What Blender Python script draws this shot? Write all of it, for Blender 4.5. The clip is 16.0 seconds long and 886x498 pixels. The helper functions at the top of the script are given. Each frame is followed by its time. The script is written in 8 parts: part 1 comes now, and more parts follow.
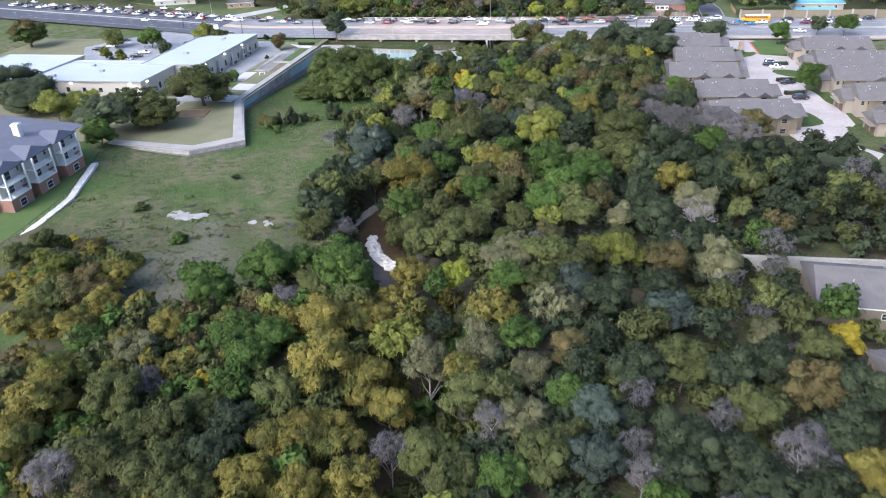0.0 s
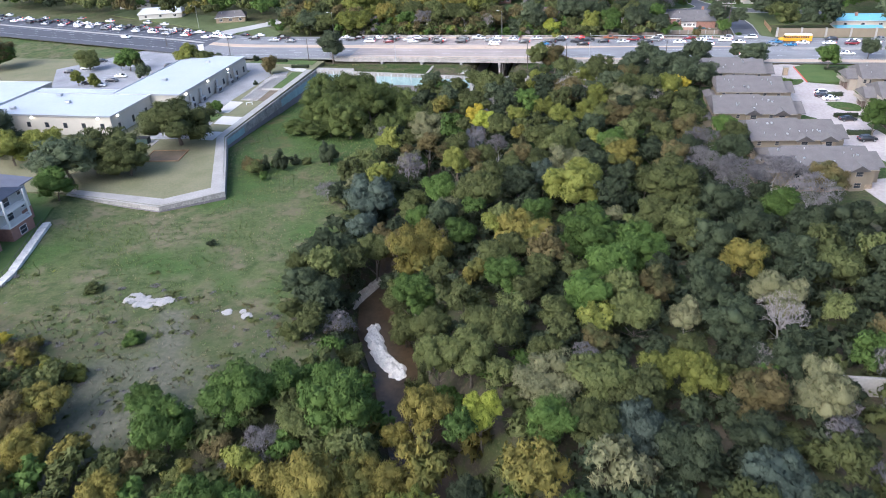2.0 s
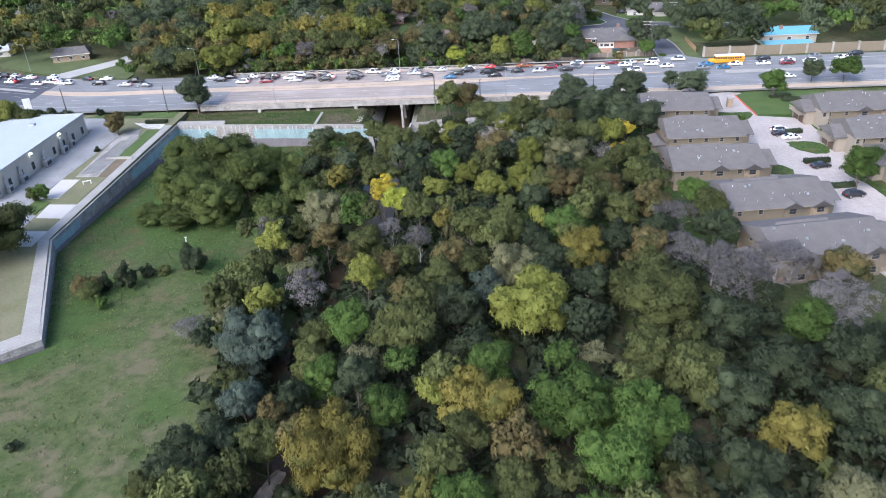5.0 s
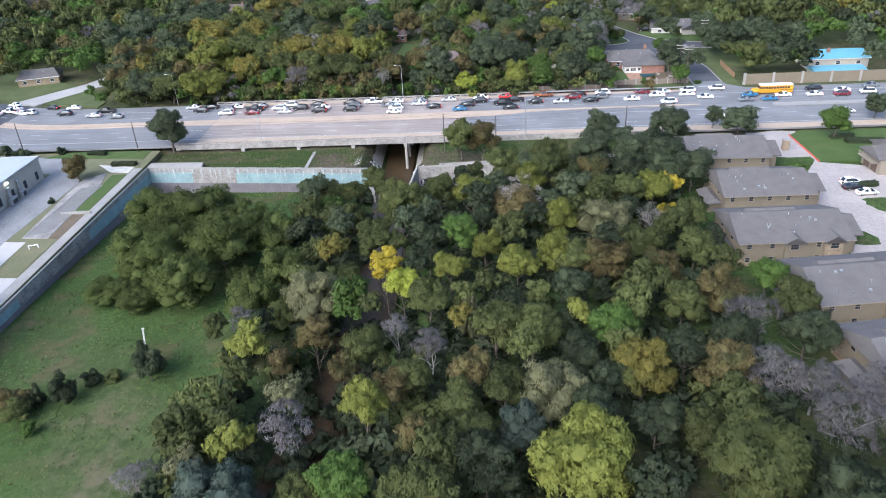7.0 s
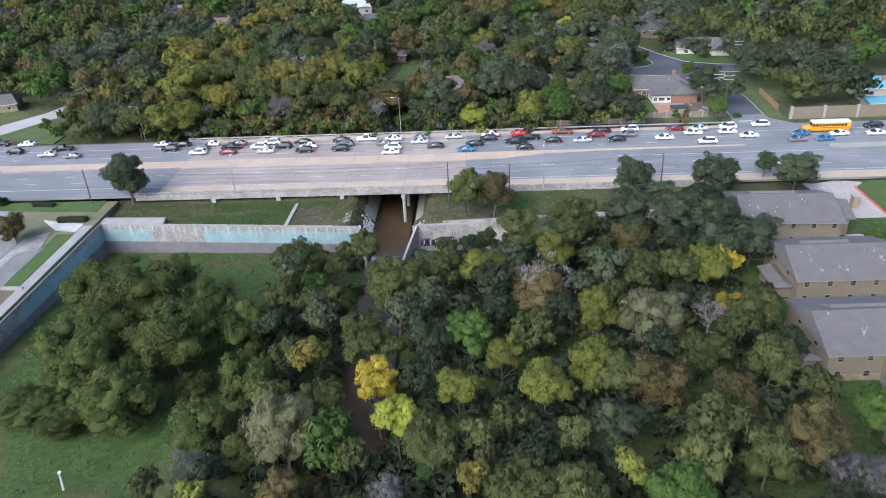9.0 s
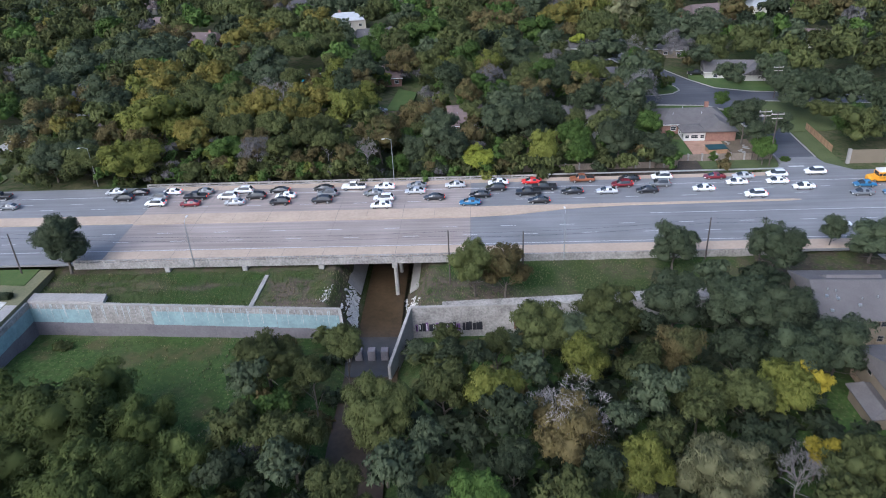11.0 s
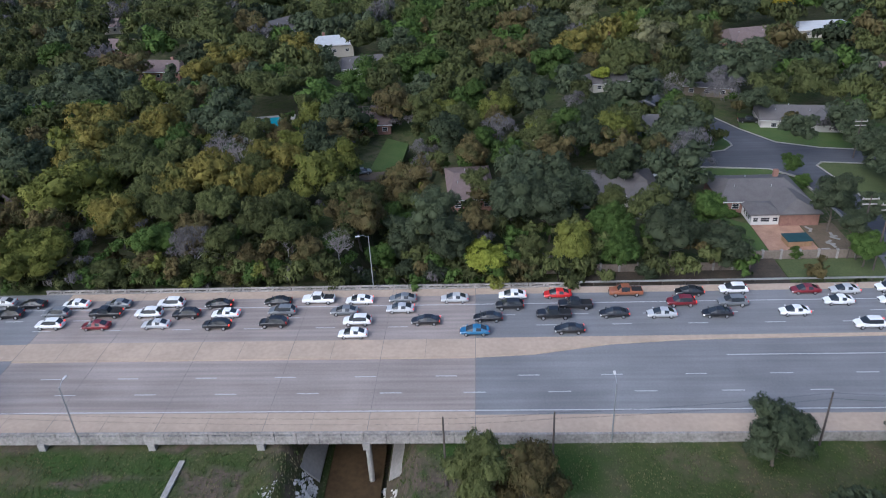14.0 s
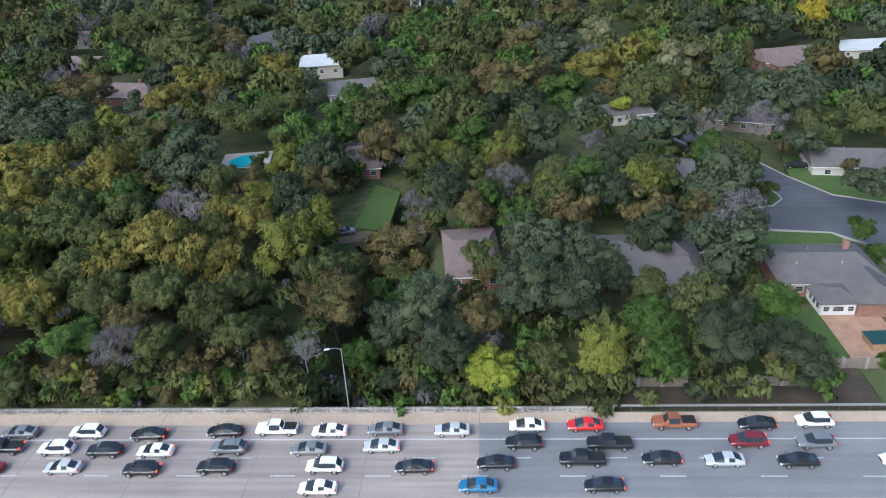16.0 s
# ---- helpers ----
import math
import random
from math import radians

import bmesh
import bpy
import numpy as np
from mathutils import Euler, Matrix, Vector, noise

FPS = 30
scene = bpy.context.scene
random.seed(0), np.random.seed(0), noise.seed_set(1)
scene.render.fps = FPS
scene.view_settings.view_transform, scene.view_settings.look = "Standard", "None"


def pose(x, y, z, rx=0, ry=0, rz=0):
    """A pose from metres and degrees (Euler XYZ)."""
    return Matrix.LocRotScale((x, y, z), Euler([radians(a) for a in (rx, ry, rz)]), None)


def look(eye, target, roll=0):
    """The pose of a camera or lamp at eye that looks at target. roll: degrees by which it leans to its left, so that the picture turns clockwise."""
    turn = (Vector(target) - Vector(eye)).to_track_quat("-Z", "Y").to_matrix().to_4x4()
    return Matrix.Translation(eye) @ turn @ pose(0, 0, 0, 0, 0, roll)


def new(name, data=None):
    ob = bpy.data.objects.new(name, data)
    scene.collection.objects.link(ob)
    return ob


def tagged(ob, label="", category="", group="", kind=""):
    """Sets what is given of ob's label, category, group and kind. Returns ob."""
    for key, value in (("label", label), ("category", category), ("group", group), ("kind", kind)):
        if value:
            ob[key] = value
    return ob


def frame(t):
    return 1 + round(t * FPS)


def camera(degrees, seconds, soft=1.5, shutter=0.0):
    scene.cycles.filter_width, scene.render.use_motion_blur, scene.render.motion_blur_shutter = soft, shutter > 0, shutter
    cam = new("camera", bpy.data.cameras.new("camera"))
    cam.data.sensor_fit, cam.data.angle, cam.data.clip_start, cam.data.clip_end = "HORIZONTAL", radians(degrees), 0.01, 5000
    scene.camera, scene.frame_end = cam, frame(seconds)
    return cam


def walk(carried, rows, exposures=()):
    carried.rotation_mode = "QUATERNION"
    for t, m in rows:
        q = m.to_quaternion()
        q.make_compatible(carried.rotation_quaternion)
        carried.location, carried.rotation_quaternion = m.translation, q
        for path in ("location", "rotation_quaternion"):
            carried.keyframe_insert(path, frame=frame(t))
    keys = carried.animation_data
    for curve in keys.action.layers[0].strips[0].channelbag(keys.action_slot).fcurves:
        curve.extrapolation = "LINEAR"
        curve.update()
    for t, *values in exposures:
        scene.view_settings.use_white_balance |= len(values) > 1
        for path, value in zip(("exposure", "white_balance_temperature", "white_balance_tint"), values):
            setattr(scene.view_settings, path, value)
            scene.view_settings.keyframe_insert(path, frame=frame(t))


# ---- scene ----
cam = camera(62.4, 16.0, 0.95, 0.4)
METRES, EYE, TILT, LEAN, TURN = 265.5, 66.8, 0.0, 0.0, 12.3
ROWS = [
    (0.0, 0.0, 0.0, 0.0, -1.23, -28.33, 2.28),
    (0.5, -0.0032, 0.0314, 0.0006, -1.24, -28.32, 2.28),
    (1.0, -0.0057, 0.0627, 0.0017, -1.24, -28.32, 2.29),
    (1.5, -0.0075, 0.094, 0.0029, -1.25, -28.32, 2.3),
    (2.0, -0.0088, 0.1253, 0.0039, -1.26, -28.31, 2.29),
    (2.5, -0.0096, 0.1566, 0.0045, -1.27, -28.31, 2.29),
    (3.0, -0.01, 0.1879, 0.0051, -1.29, -28.31, 2.32),
    (3.5, -0.0096, 0.219, 0.0054, -2.66, -28.36, 2.38),
    (4.0, -0.01, 0.2504, 0.0056, -3.98, -28.41, 2.4),
    (4.2, -0.0098, 0.2628, 0.0057, -4.3, -28.42, 2.42),
    (4.5, -0.0092, 0.2814, 0.0059, -10.21, -28.66, 2.67),
    (4.7, -0.0083, 0.2938, 0.0061, -10.25, -28.65, 2.66),
    (7.0, 0.0046, 0.4371, 0.0084, -10.28, -28.6, 2.59),
    (7.5, 0.0092, 0.4679, 0.0087, -10.25, -28.59, 2.6),
    (8.0, 0.0139, 0.4986, 0.0087, -10.21, -28.55, 2.57),
    (8.5, 0.0189, 0.5294, 0.0089, -10.2, -28.55, 2.56),
    (9.0, 0.0244, 0.5605, 0.0086, -10.18, -28.54, 2.59),
    (11.5, 0.0527, 0.7133, 0.0079, -10.13, -28.51, 2.53),
    (12.0, 0.059, 0.744, 0.0076, -10.1, -28.52, 2.55),
    (12.5, 0.0652, 0.7745, 0.0075, -10.07, -28.51, 2.54),
    (13.0, 0.0713, 0.8054, 0.0072, -10.05, -28.5, 2.54),
    (13.5, 0.0772, 0.8362, 0.0071, -10.05, -28.51, 2.52),
    (14.0, 0.0836, 0.8666, 0.0068, -10.0, -28.48, 2.51),
    (14.5, 0.0894, 0.8971, 0.0069, -10.0, -28.51, 2.47),
    (15.0, 0.0958, 0.9274, 0.0071, -9.95, -28.53, 2.48),
    (15.5, 0.1019, 0.9578, 0.0072, -9.92, -28.54, 2.46),
    (16.0, 0.1083, 0.9882, 0.0073, -9.88, -28.55, 2.44),
]
walk(cam, [(t, pose(0, 0, EYE, TILT, LEAN, TURN) @ pose(METRES * x, METRES * y, METRES * z, 90 + pitch, roll, yaw)) for t, x, y, z, yaw, pitch, roll in ROWS],
     exposures=((0.0, 1.14, 5360, 12), (5.0, 1.0, 5310, 11), (7.0, 0.94, 5290, 9), (9.0, 0.78, 5250, 9), (12.0, 0.26, 5120, 11), (15.0, 0.08, 5120, 8), (16.0, 0.58, 5150, 4)))

# ---- light: dull evening under a closed sky ----
world = bpy.data.worlds.new("sky")
scene.world = world
world.use_nodes = True
_n, _l = world.node_tree.nodes, world.node_tree.links
_sky = _n.new("ShaderNodeTexSky")
_sky.sky_type, _sky.sun_disc = "NISHITA", False
_sky.sun_elevation, _sky.sun_rotation = radians(38), radians(215)
_sky.air_density, _sky.dust_density, _sky.ozone_density = 1.0, 6.0, 1.0
_l.new(_sky.outputs[0], _n["Background"].inputs[0])
_n["Background"].inputs[1].default_value = 0.165
sun_data = bpy.data.lights.new("sun", "SUN")
sun_data.energy, sun_data.angle, sun_data.color = 0.9, radians(50), (1.0, 0.97, 0.93)
sun = new("sun", sun_data)
sun.matrix_world = look((0, 0, 200), (60, 90, 100))
# ---- materials ----
MATS = {}


def material(name, color, rough=0.8, metal=0.0, var=0.12, scale=0.6, bump=0.0, fine=8.0, spec=0.3, second=None, per="noise", lo_hi=(0.7, 1.3)):
    """Procedural surface: a broad and a fine noise move the colour between two tones; a fine bump."""
    if name in MATS:
        return MATS[name]
    m = bpy.data.materials.new(name)
    m.use_nodes = True
    n, l = m.node_tree.nodes, m.node_tree.links
    b = n["Principled BSDF"]
    b.inputs["Roughness"].default_value, b.inputs["Metallic"].default_value = rough, metal
    b.inputs["Specular IOR Level"].default_value = spec
    geo = n.new("ShaderNodeNewGeometry")
    n1, n2 = n.new("ShaderNodeTexNoise"), n.new("ShaderNodeTexNoise")
    for node, s in ((n1, scale), (n2, fine)):
        node.inputs["Scale"].default_value, node.inputs["Detail"].default_value = s, 4.0
        l.new(geo.outputs["Position"], node.inputs["Vector"])
    add = n.new("ShaderNodeMath")
    add.operation = "ADD"
    l.new(n1.outputs["Fac"], add.inputs[0])
    l.new(n2.outputs["Fac"], add.inputs[1])
    ramp = n.new("ShaderNodeMapRange")
    ramp.inputs["From Min"].default_value, ramp.inputs["From Max"].default_value = lo_hi
    l.new(add.outputs[0], ramp.inputs["Value"])
    mix = n.new("ShaderNodeMix")
    mix.data_type = "RGBA"
    lo = second or [c * (1 - var) for c in color]
    hi = color if second else [min(1, c * (1 + var)) for c in color]
    mix.inputs["A"].default_value, mix.inputs["B"].default_value = (*lo, 1), (*hi, 1)
    l.new(ramp.outputs[0], mix.inputs["Factor"])
    out = mix.outputs["Result"]
    if per != "noise":
        hsv = n.new("ShaderNodeHueSaturation")
        info = n.new("ShaderNodeObjectInfo")
        mr = n.new("ShaderNodeMapRange")
        mr.inputs["To Min"].default_value, mr.inputs["To Max"].default_value = 0.82, 1.15
        l.new(info.outputs["Random"], mr.inputs["Value"])
        l.new(mr.outputs[0], hsv.inputs["Value"])
        l.new(out, hsv.inputs["Color"])
        out = hsv.outputs[0]
    l.new(out, b.inputs["Base Color"])
    if bump:
        bp = n.new("ShaderNodeBump")
        bp.inputs["Strength"].default_value, bp.inputs["Distance"].default_value = bump, 0.05
        l.new(n2.outputs["Fac"], bp.inputs["Height"])
        l.new(bp.outputs[0], b.inputs["Normal"])
    MATS[name] = m
    return m


def leaf_material(name, dark, light, odd=None, shine=0.7):
    """Foliage: tone by leaf spray, by tree and by patches in the crown; part of the light comes through."""
    m = bpy.data.materials.new(name)
    m.use_nodes = True
    n, l = m.node_tree.nodes, m.node_tree.links
    b = n["Principled BSDF"]
    b.inputs["Roughness"].default_value, b.inputs["Specular IOR Level"].default_value = shine, 0.14
    geo, info = n.new("ShaderNodeNewGeometry"), n.new("ShaderNodeObjectInfo")
    tex = n.new("ShaderNodeTexNoise")
    tex.inputs["Scale"].default_value, tex.inputs["Detail"].default_value = 0.35, 3.0
    l.new(geo.outputs["Position"], tex.inputs["Vector"])
    mix = n.new("ShaderNodeMix")
    mix.data_type = "RGBA"
    mix.inputs["A"].default_value, mix.inputs["B"].default_value = (*dark, 1), (*light, 1)
    avg = n.new("ShaderNodeMath")
    avg.operation = "MULTIPLY_ADD"
    avg.inputs[1].default_value, avg.inputs[2].default_value = 0.46, -0.22
    l.new(geo.outputs["Random Per Island"], avg.inputs[0])
    s = n.new("ShaderNodeMath")
    s.operation, s.use_clamp = "ADD", True
    l.new(avg.outputs[0], s.inputs[0])
    l.new(tex.outputs["Fac"], s.inputs[1])
    l.new(s.outputs[0], mix.inputs["Factor"])
    out = mix.outputs["Result"]
    if odd:
        mix2 = n.new("ShaderNodeMix")
        mix2.data_type = "RGBA"
        mix2.inputs["B"].default_value = (*odd, 1)
        step = n.new("ShaderNodeMapRange")
        step.inputs["From Min"].default_value, step.inputs["From Max"].default_value = 0.52, 0.68
        tex2 = n.new("ShaderNodeTexNoise")
        tex2.inputs["Scale"].default_value = 0.22
        l.new(geo.outputs["Position"], tex2.inputs["Vector"])
        l.new(tex2.outputs["Fac"], step.inputs["Value"])
        l.new(step.outputs[0], mix2.inputs["Factor"])
        l.new(out, mix2.inputs["A"])
        out = mix2.outputs["Result"]
    hsv = n.new("ShaderNodeHueSaturation")
    mr = n.new("ShaderNodeMapRange")
    mr.inputs["To Min"].default_value, mr.inputs["To Max"].default_value = 0.75, 1.25
    l.new(info.outputs["Random"], mr.inputs["Value"])
    l.new(mr.outputs[0], hsv.inputs["Value"])
    l.new(out, hsv.inputs["Color"])
    l.new(hsv.outputs[0], b.inputs["Base Color"])
    tr = n.new("ShaderNodeBsdfTranslucent")
    l.new(hsv.outputs[0], tr.inputs["Color"])
    ms = n.new("ShaderNodeMixShader")
    ms.inputs[0].default_value = 0.32
    l.new(b.outputs[0], ms.inputs[1])
    l.new(tr.outputs[0], ms.inputs[2])
    l.new(ms.outputs[0], n["Material Output"].inputs["Surface"])
    return m


LEAF = {
    "green": leaf_material("leaf_green", (0.052, 0.09, 0.02), (0.112, 0.168, 0.04)),
    "olive": leaf_material("leaf_olive", (0.07, 0.084, 0.028), (0.142, 0.155, 0.053)),
    "moss": leaf_material("leaf_moss", (0.054, 0.065, 0.023), (0.118, 0.13, 0.045)),
    "dark": leaf_material("leaf_dark", (0.033, 0.044, 0.024), (0.067, 0.083, 0.042)),
    "oak": leaf_material("leaf_oak", (0.05, 0.065, 0.036), (0.105, 0.126, 0.068)),
    "mesq": leaf_material("leaf_mesq", (0.052, 0.07, 0.02), (0.11, 0.132, 0.038)),
    "lime": leaf_material("leaf_lime", (0.112, 0.128, 0.028), (0.23, 0.238, 0.052)),
    "yellow": leaf_material("leaf_yellow", (0.24, 0.2, 0.022), (0.46, 0.375, 0.045)),
    "lemon": leaf_material("leaf_lemon", (0.2, 0.235, 0.03), (0.37, 0.395, 0.065)),
    "gold": leaf_material("leaf_gold", (0.135, 0.12, 0.03), (0.255, 0.22, 0.053), (0.115, 0.126, 0.036)),
    "rust": leaf_material("leaf_rust", (0.092, 0.077, 0.032), (0.178, 0.144, 0.06), (0.095, 0.1, 0.038)),
    "pale": leaf_material("leaf_pale", (0.11, 0.112, 0.056), (0.215, 0.21, 0.108)),
    "blue": leaf_material("leaf_blue", (0.055, 0.075, 0.056), (0.105, 0.13, 0.1)),
    "bare": leaf_material("leaf_bare", (0.19, 0.172, 0.16), (0.36, 0.33, 0.31)),
    "mauve": leaf_material("leaf_mauve", (0.118, 0.108, 0.106), (0.215, 0.198, 0.195)),
}
bark = material("bark", (0.12, 0.1, 0.08), 0.9, var=0.3, scale=2, fine=14)
bark_pale = material("bark_pale", (0.33, 0.31, 0.28), 0.85, var=0.25, scale=2, fine=12)
concrete = material("concrete", (0.30, 0.285, 0.265), 0.85, var=0.16, scale=0.25, fine=2.2, bump=0.2)
concrete_tan = material("concrete_tan", (0.42, 0.33, 0.25), 0.85, var=0.1, scale=0.15, fine=1.5, lo_hi=(0.75, 1.25))
concrete_dirty = material("concrete_dirty", (0.28, 0.262, 0.245), 0.9, var=0.4, scale=0.35, fine=2.5, bump=0.3)
asphalt_dark = material("asphalt_dark", (0.07, 0.073, 0.085), 0.85, var=0.15, scale=0.1, fine=3.0)
lot_concrete = material("lot_concrete", (0.36, 0.345, 0.33), 0.85, var=0.12, scale=0.1, fine=1.4)
paint_white = material("paint_white", (0.55, 0.55, 0.545), 0.6, var=0.06)
paint_teal = material("paint_teal", (0.24, 0.335, 0.35), 0.75, var=0.16, scale=0.35, fine=2.0)
band_grey = material("band_grey", (0.17, 0.155, 0.165), 0.9, var=0.18, scale=0.4, fine=2.5)
shingle = material("shingle", (0.122, 0.112, 0.109), 0.9, var=0.16, scale=0.5, fine=5.0, bump=0.3)
shingle_brown = material("shingle_brown", (0.16, 0.12, 0.11), 0.9, var=0.2, scale=0.5, fine=5.0, bump=0.3)
shingle_slate = material("shingle_slate", (0.12, 0.125, 0.155), 0.9, var=0.14, scale=0.5, fine=5.0, bump=0.3)
shingle_pale = material("shingle_pale", (0.42, 0.43, 0.44), 0.8, var=0.1, scale=0.5, fine=5.0)
roof_white = material("roof_white", (0.385, 0.415, 0.44), 0.55, var=0.05, scale=0.1, fine=1.0)
stucco = material("stucco", (0.19, 0.158, 0.115), 0.9, var=0.08)
stone_tan = material("stone_tan", (0.27, 0.21, 0.145), 0.9, var=0.3, scale=1.2, fine=6.0, bump=0.4)
siding = material("siding", (0.45, 0.43, 0.4), 0.8, var=0.05)
cream = material("cream", (0.44, 0.41, 0.35), 0.85, var=0.06)
brick_red = material("brick_red", (0.24, 0.135, 0.105), 0.9, var=0.2, scale=1.5, fine=9)
trim_dull = material("trim_dull", (0.27, 0.235, 0.19), 0.7, var=0.06)
door_brown = material("door_brown", (0.13, 0.09, 0.07), 0.6, var=0.1)
drive_pink = material("drive_pink", (0.37, 0.33, 0.31), 0.85, var=0.16, scale=0.12, fine=1.4)
wall_tan = material("wall_tan", (0.2, 0.165, 0.135), 0.9, var=0.22, scale=0.5, fine=3.0, bump=0.3)
trim_white = material("trim_white", (0.62, 0.61, 0.59), 0.6, var=0.04)
glass_dark = material("glass_dark", (0.03, 0.035, 0.042), 0.08, var=0.05, spec=0.6)
metal_grey = material("metal_grey", (0.42, 0.43, 0.44), 0.4, 0.6, var=0.08)
metal_dark = material("metal_dark", (0.05, 0.05, 0.055), 0.5, 0.3, var=0.1)
wood_pole = material("wood_pole", (0.09, 0.075, 0.065), 0.9, var=0.25, scale=2, fine=9)
wood_fence = material("wood_fence", (0.27, 0.175, 0.1), 0.9, var=0.25, scale=0.8, fine=6, per="object")
rock_white = material("rock_white", (0.52, 0.5, 0.46), 0.9, var=0.3, scale=0.8, fine=3.5, bump=0.6)
foam_white = material("foam_white", (0.6, 0.555, 0.49), 0.7, var=0.22, scale=0.9, fine=4.0, bump=0.5)
water_mat = material("creek_water", (0.062, 0.043, 0.024), 0.28, var=0.3, scale=0.3, fine=1.5, bump=0.06, spec=0.22)
gravel_tan = material("gravel_tan", (0.4, 0.345, 0.275), 0.95, var=0.3, scale=0.8, fine=4.0, bump=0.6)
pool_water = material("pool_water", (0.06, 0.42, 0.52), 0.08, var=0.1, spec=0.5)
lawn = material("lawn", (0.083, 0.112, 0.033), 0.95, second=(0.05, 0.09, 0.02), scale=0.25, fine=3.0, bump=0.5)
dry_lawn = material("dry_lawn", (0.19, 0.175, 0.105), 0.95, second=(0.125, 0.13, 0.065), scale=0.12, fine=2.5, bump=0.5)
dirt = material("dirt", (0.17, 0.125, 0.085), 0.95, second=(0.1, 0.085, 0.055), scale=0.3, fine=2.5, bump=0.5)
brick_pave = material("patio_brick", (0.36, 0.22, 0.15), 0.9, var=0.2, scale=0.6, fine=5)
rubber = material("rubber", (0.02, 0.02, 0.02), 0.8, var=0.1)


def make_ground_material(name, greens, earth):
    """Rough pasture: green grass, dry straw, bare earth and leaf litter in drifts."""
    m = bpy.data.materials.new(name)
    m.use_nodes = True
    n, l = m.node_tree.nodes, m.node_tree.links
    b = n["Principled BSDF"]
    b.inputs["Roughness"].default_value, b.inputs["Specular IOR Level"].default_value = 0.95, 0.1
    geo = n.new("ShaderNodeNewGeometry")

    def noise_at(scale, detail=5.0):
        t = n.new("ShaderNodeTexNoise")
        t.inputs["Scale"].default_value, t.inputs["Detail"].default_value = scale, detail
        l.new(geo.outputs["Position"], t.inputs["Vector"])
        return t

    def blend(a, col, fac, lo, hi):
        mp = n.new("ShaderNodeMapRange")
        mp.inputs["From Min"].default_value, mp.inputs["From Max"].default_value = lo, hi
        l.new(fac, mp.inputs["Value"])
        mx = n.new("ShaderNodeMix")
        mx.data_type = "RGBA"
        l.new(mp.outputs[0], mx.inputs["Factor"])
        if isinstance(a, tuple):
            mx.inputs["A"].default_value = (*a, 1)
        else:
            l.new(a, mx.inputs["A"])
        mx.inputs["B"].default_value = (*col, 1)
        return mx.outputs["Result"]

    def blend2(a, col, fac, lo, hi):
        out = blend(a, (0, 0, 0), fac, lo, hi)
        l.new(col, out.node.inputs["B"])
        return out

    big, mid, small = noise_at(0.045), noise_at(0.16), noise_at(1.3, 6.0)
    c = blend(greens[0], greens[1], small.outputs["Fac"], 0.35, 0.65)
    c = blend(c, greens[2], mid.outputs["Fac"], 0.46, 0.62)
    c = blend(c, greens[3], big.outputs["Fac"], 0.5, 0.62)
    att = n.new("ShaderNodeAttribute")
    att.attribute_name = "earth"
    dust = blend(earth, tuple(q * 1.4 for q in earth), small.outputs["Fac"], 0.42, 0.66)
    dust = blend(dust, (0.07, 0.075, 0.03), mid.outputs["Fac"], 0.52, 0.62)
    c = blend2(c, dust, att.outputs["Fac"], 0.15, 0.85)
    lush = n.new("ShaderNodeAttribute")
    lush.attribute_name = "lush"
    rank = blend((0.037, 0.068, 0.018), (0.07, 0.11, 0.03), small.outputs["Fac"], 0.4, 0.62)
    rank = blend(rank, (0.088, 0.085, 0.036), mid.outputs["Fac"], 0.54, 0.64)
    c = blend2(c, rank, lush.outputs["Fac"], 0.1, 0.9)
    # rank green clumps and flecks of seed heads
    clump, fleck = noise_at(0.5, 4.0), noise_at(2.8, 3.0)
    c = blend(c, (0.042, 0.062, 0.019), clump.outputs["Fac"], 0.46, 0.7)
    c = blend(c, (0.15, 0.142, 0.068), fleck.outputs["Fac"], 0.58, 0.78)
    trod = n.new("ShaderNodeAttribute")
    trod.attribute_name = "trod"
    bare = blend((0.088, 0.088, 0.06), (0.13, 0.126, 0.09), small.outputs["Fac"], 0.4, 0.65)
    c = blend2(c, bare, trod.outputs["Fac"], 0.15, 0.9)
    l.new(c, b.inputs["Base Color"])
    bp = n.new("ShaderNodeBump")
    bp.inputs["Strength"].default_value, bp.inputs["Distance"].default_value = 0.55, 0.2
    l.new(small.outputs["Fac"], bp.inputs["Height"])
    l.new(bp.outputs[0], b.inputs["Normal"])
    return m


# pasture's earth tone: litter brown, darkened to hold the deep shade beneath the trees
pasture = make_ground_material("pasture", ((0.068, 0.086, 0.033), (0.1, 0.114, 0.047), (0.134, 0.12, 0.073), (0.058, 0.095, 0.027)), (0.06, 0.05, 0.035))
verge = make_ground_material("verge", ((0.036, 0.054, 0.016), (0.058, 0.07, 0.026), (0.085, 0.076, 0.045), (0.034, 0.062, 0.015)), (0.088, 0.07, 0.053))
lawn_dull = material("lawn_dull", (0.1, 0.118, 0.045), 0.95, second=(0.06, 0.08, 0.028), scale=0.2, fine=3.0, bump=0.5)


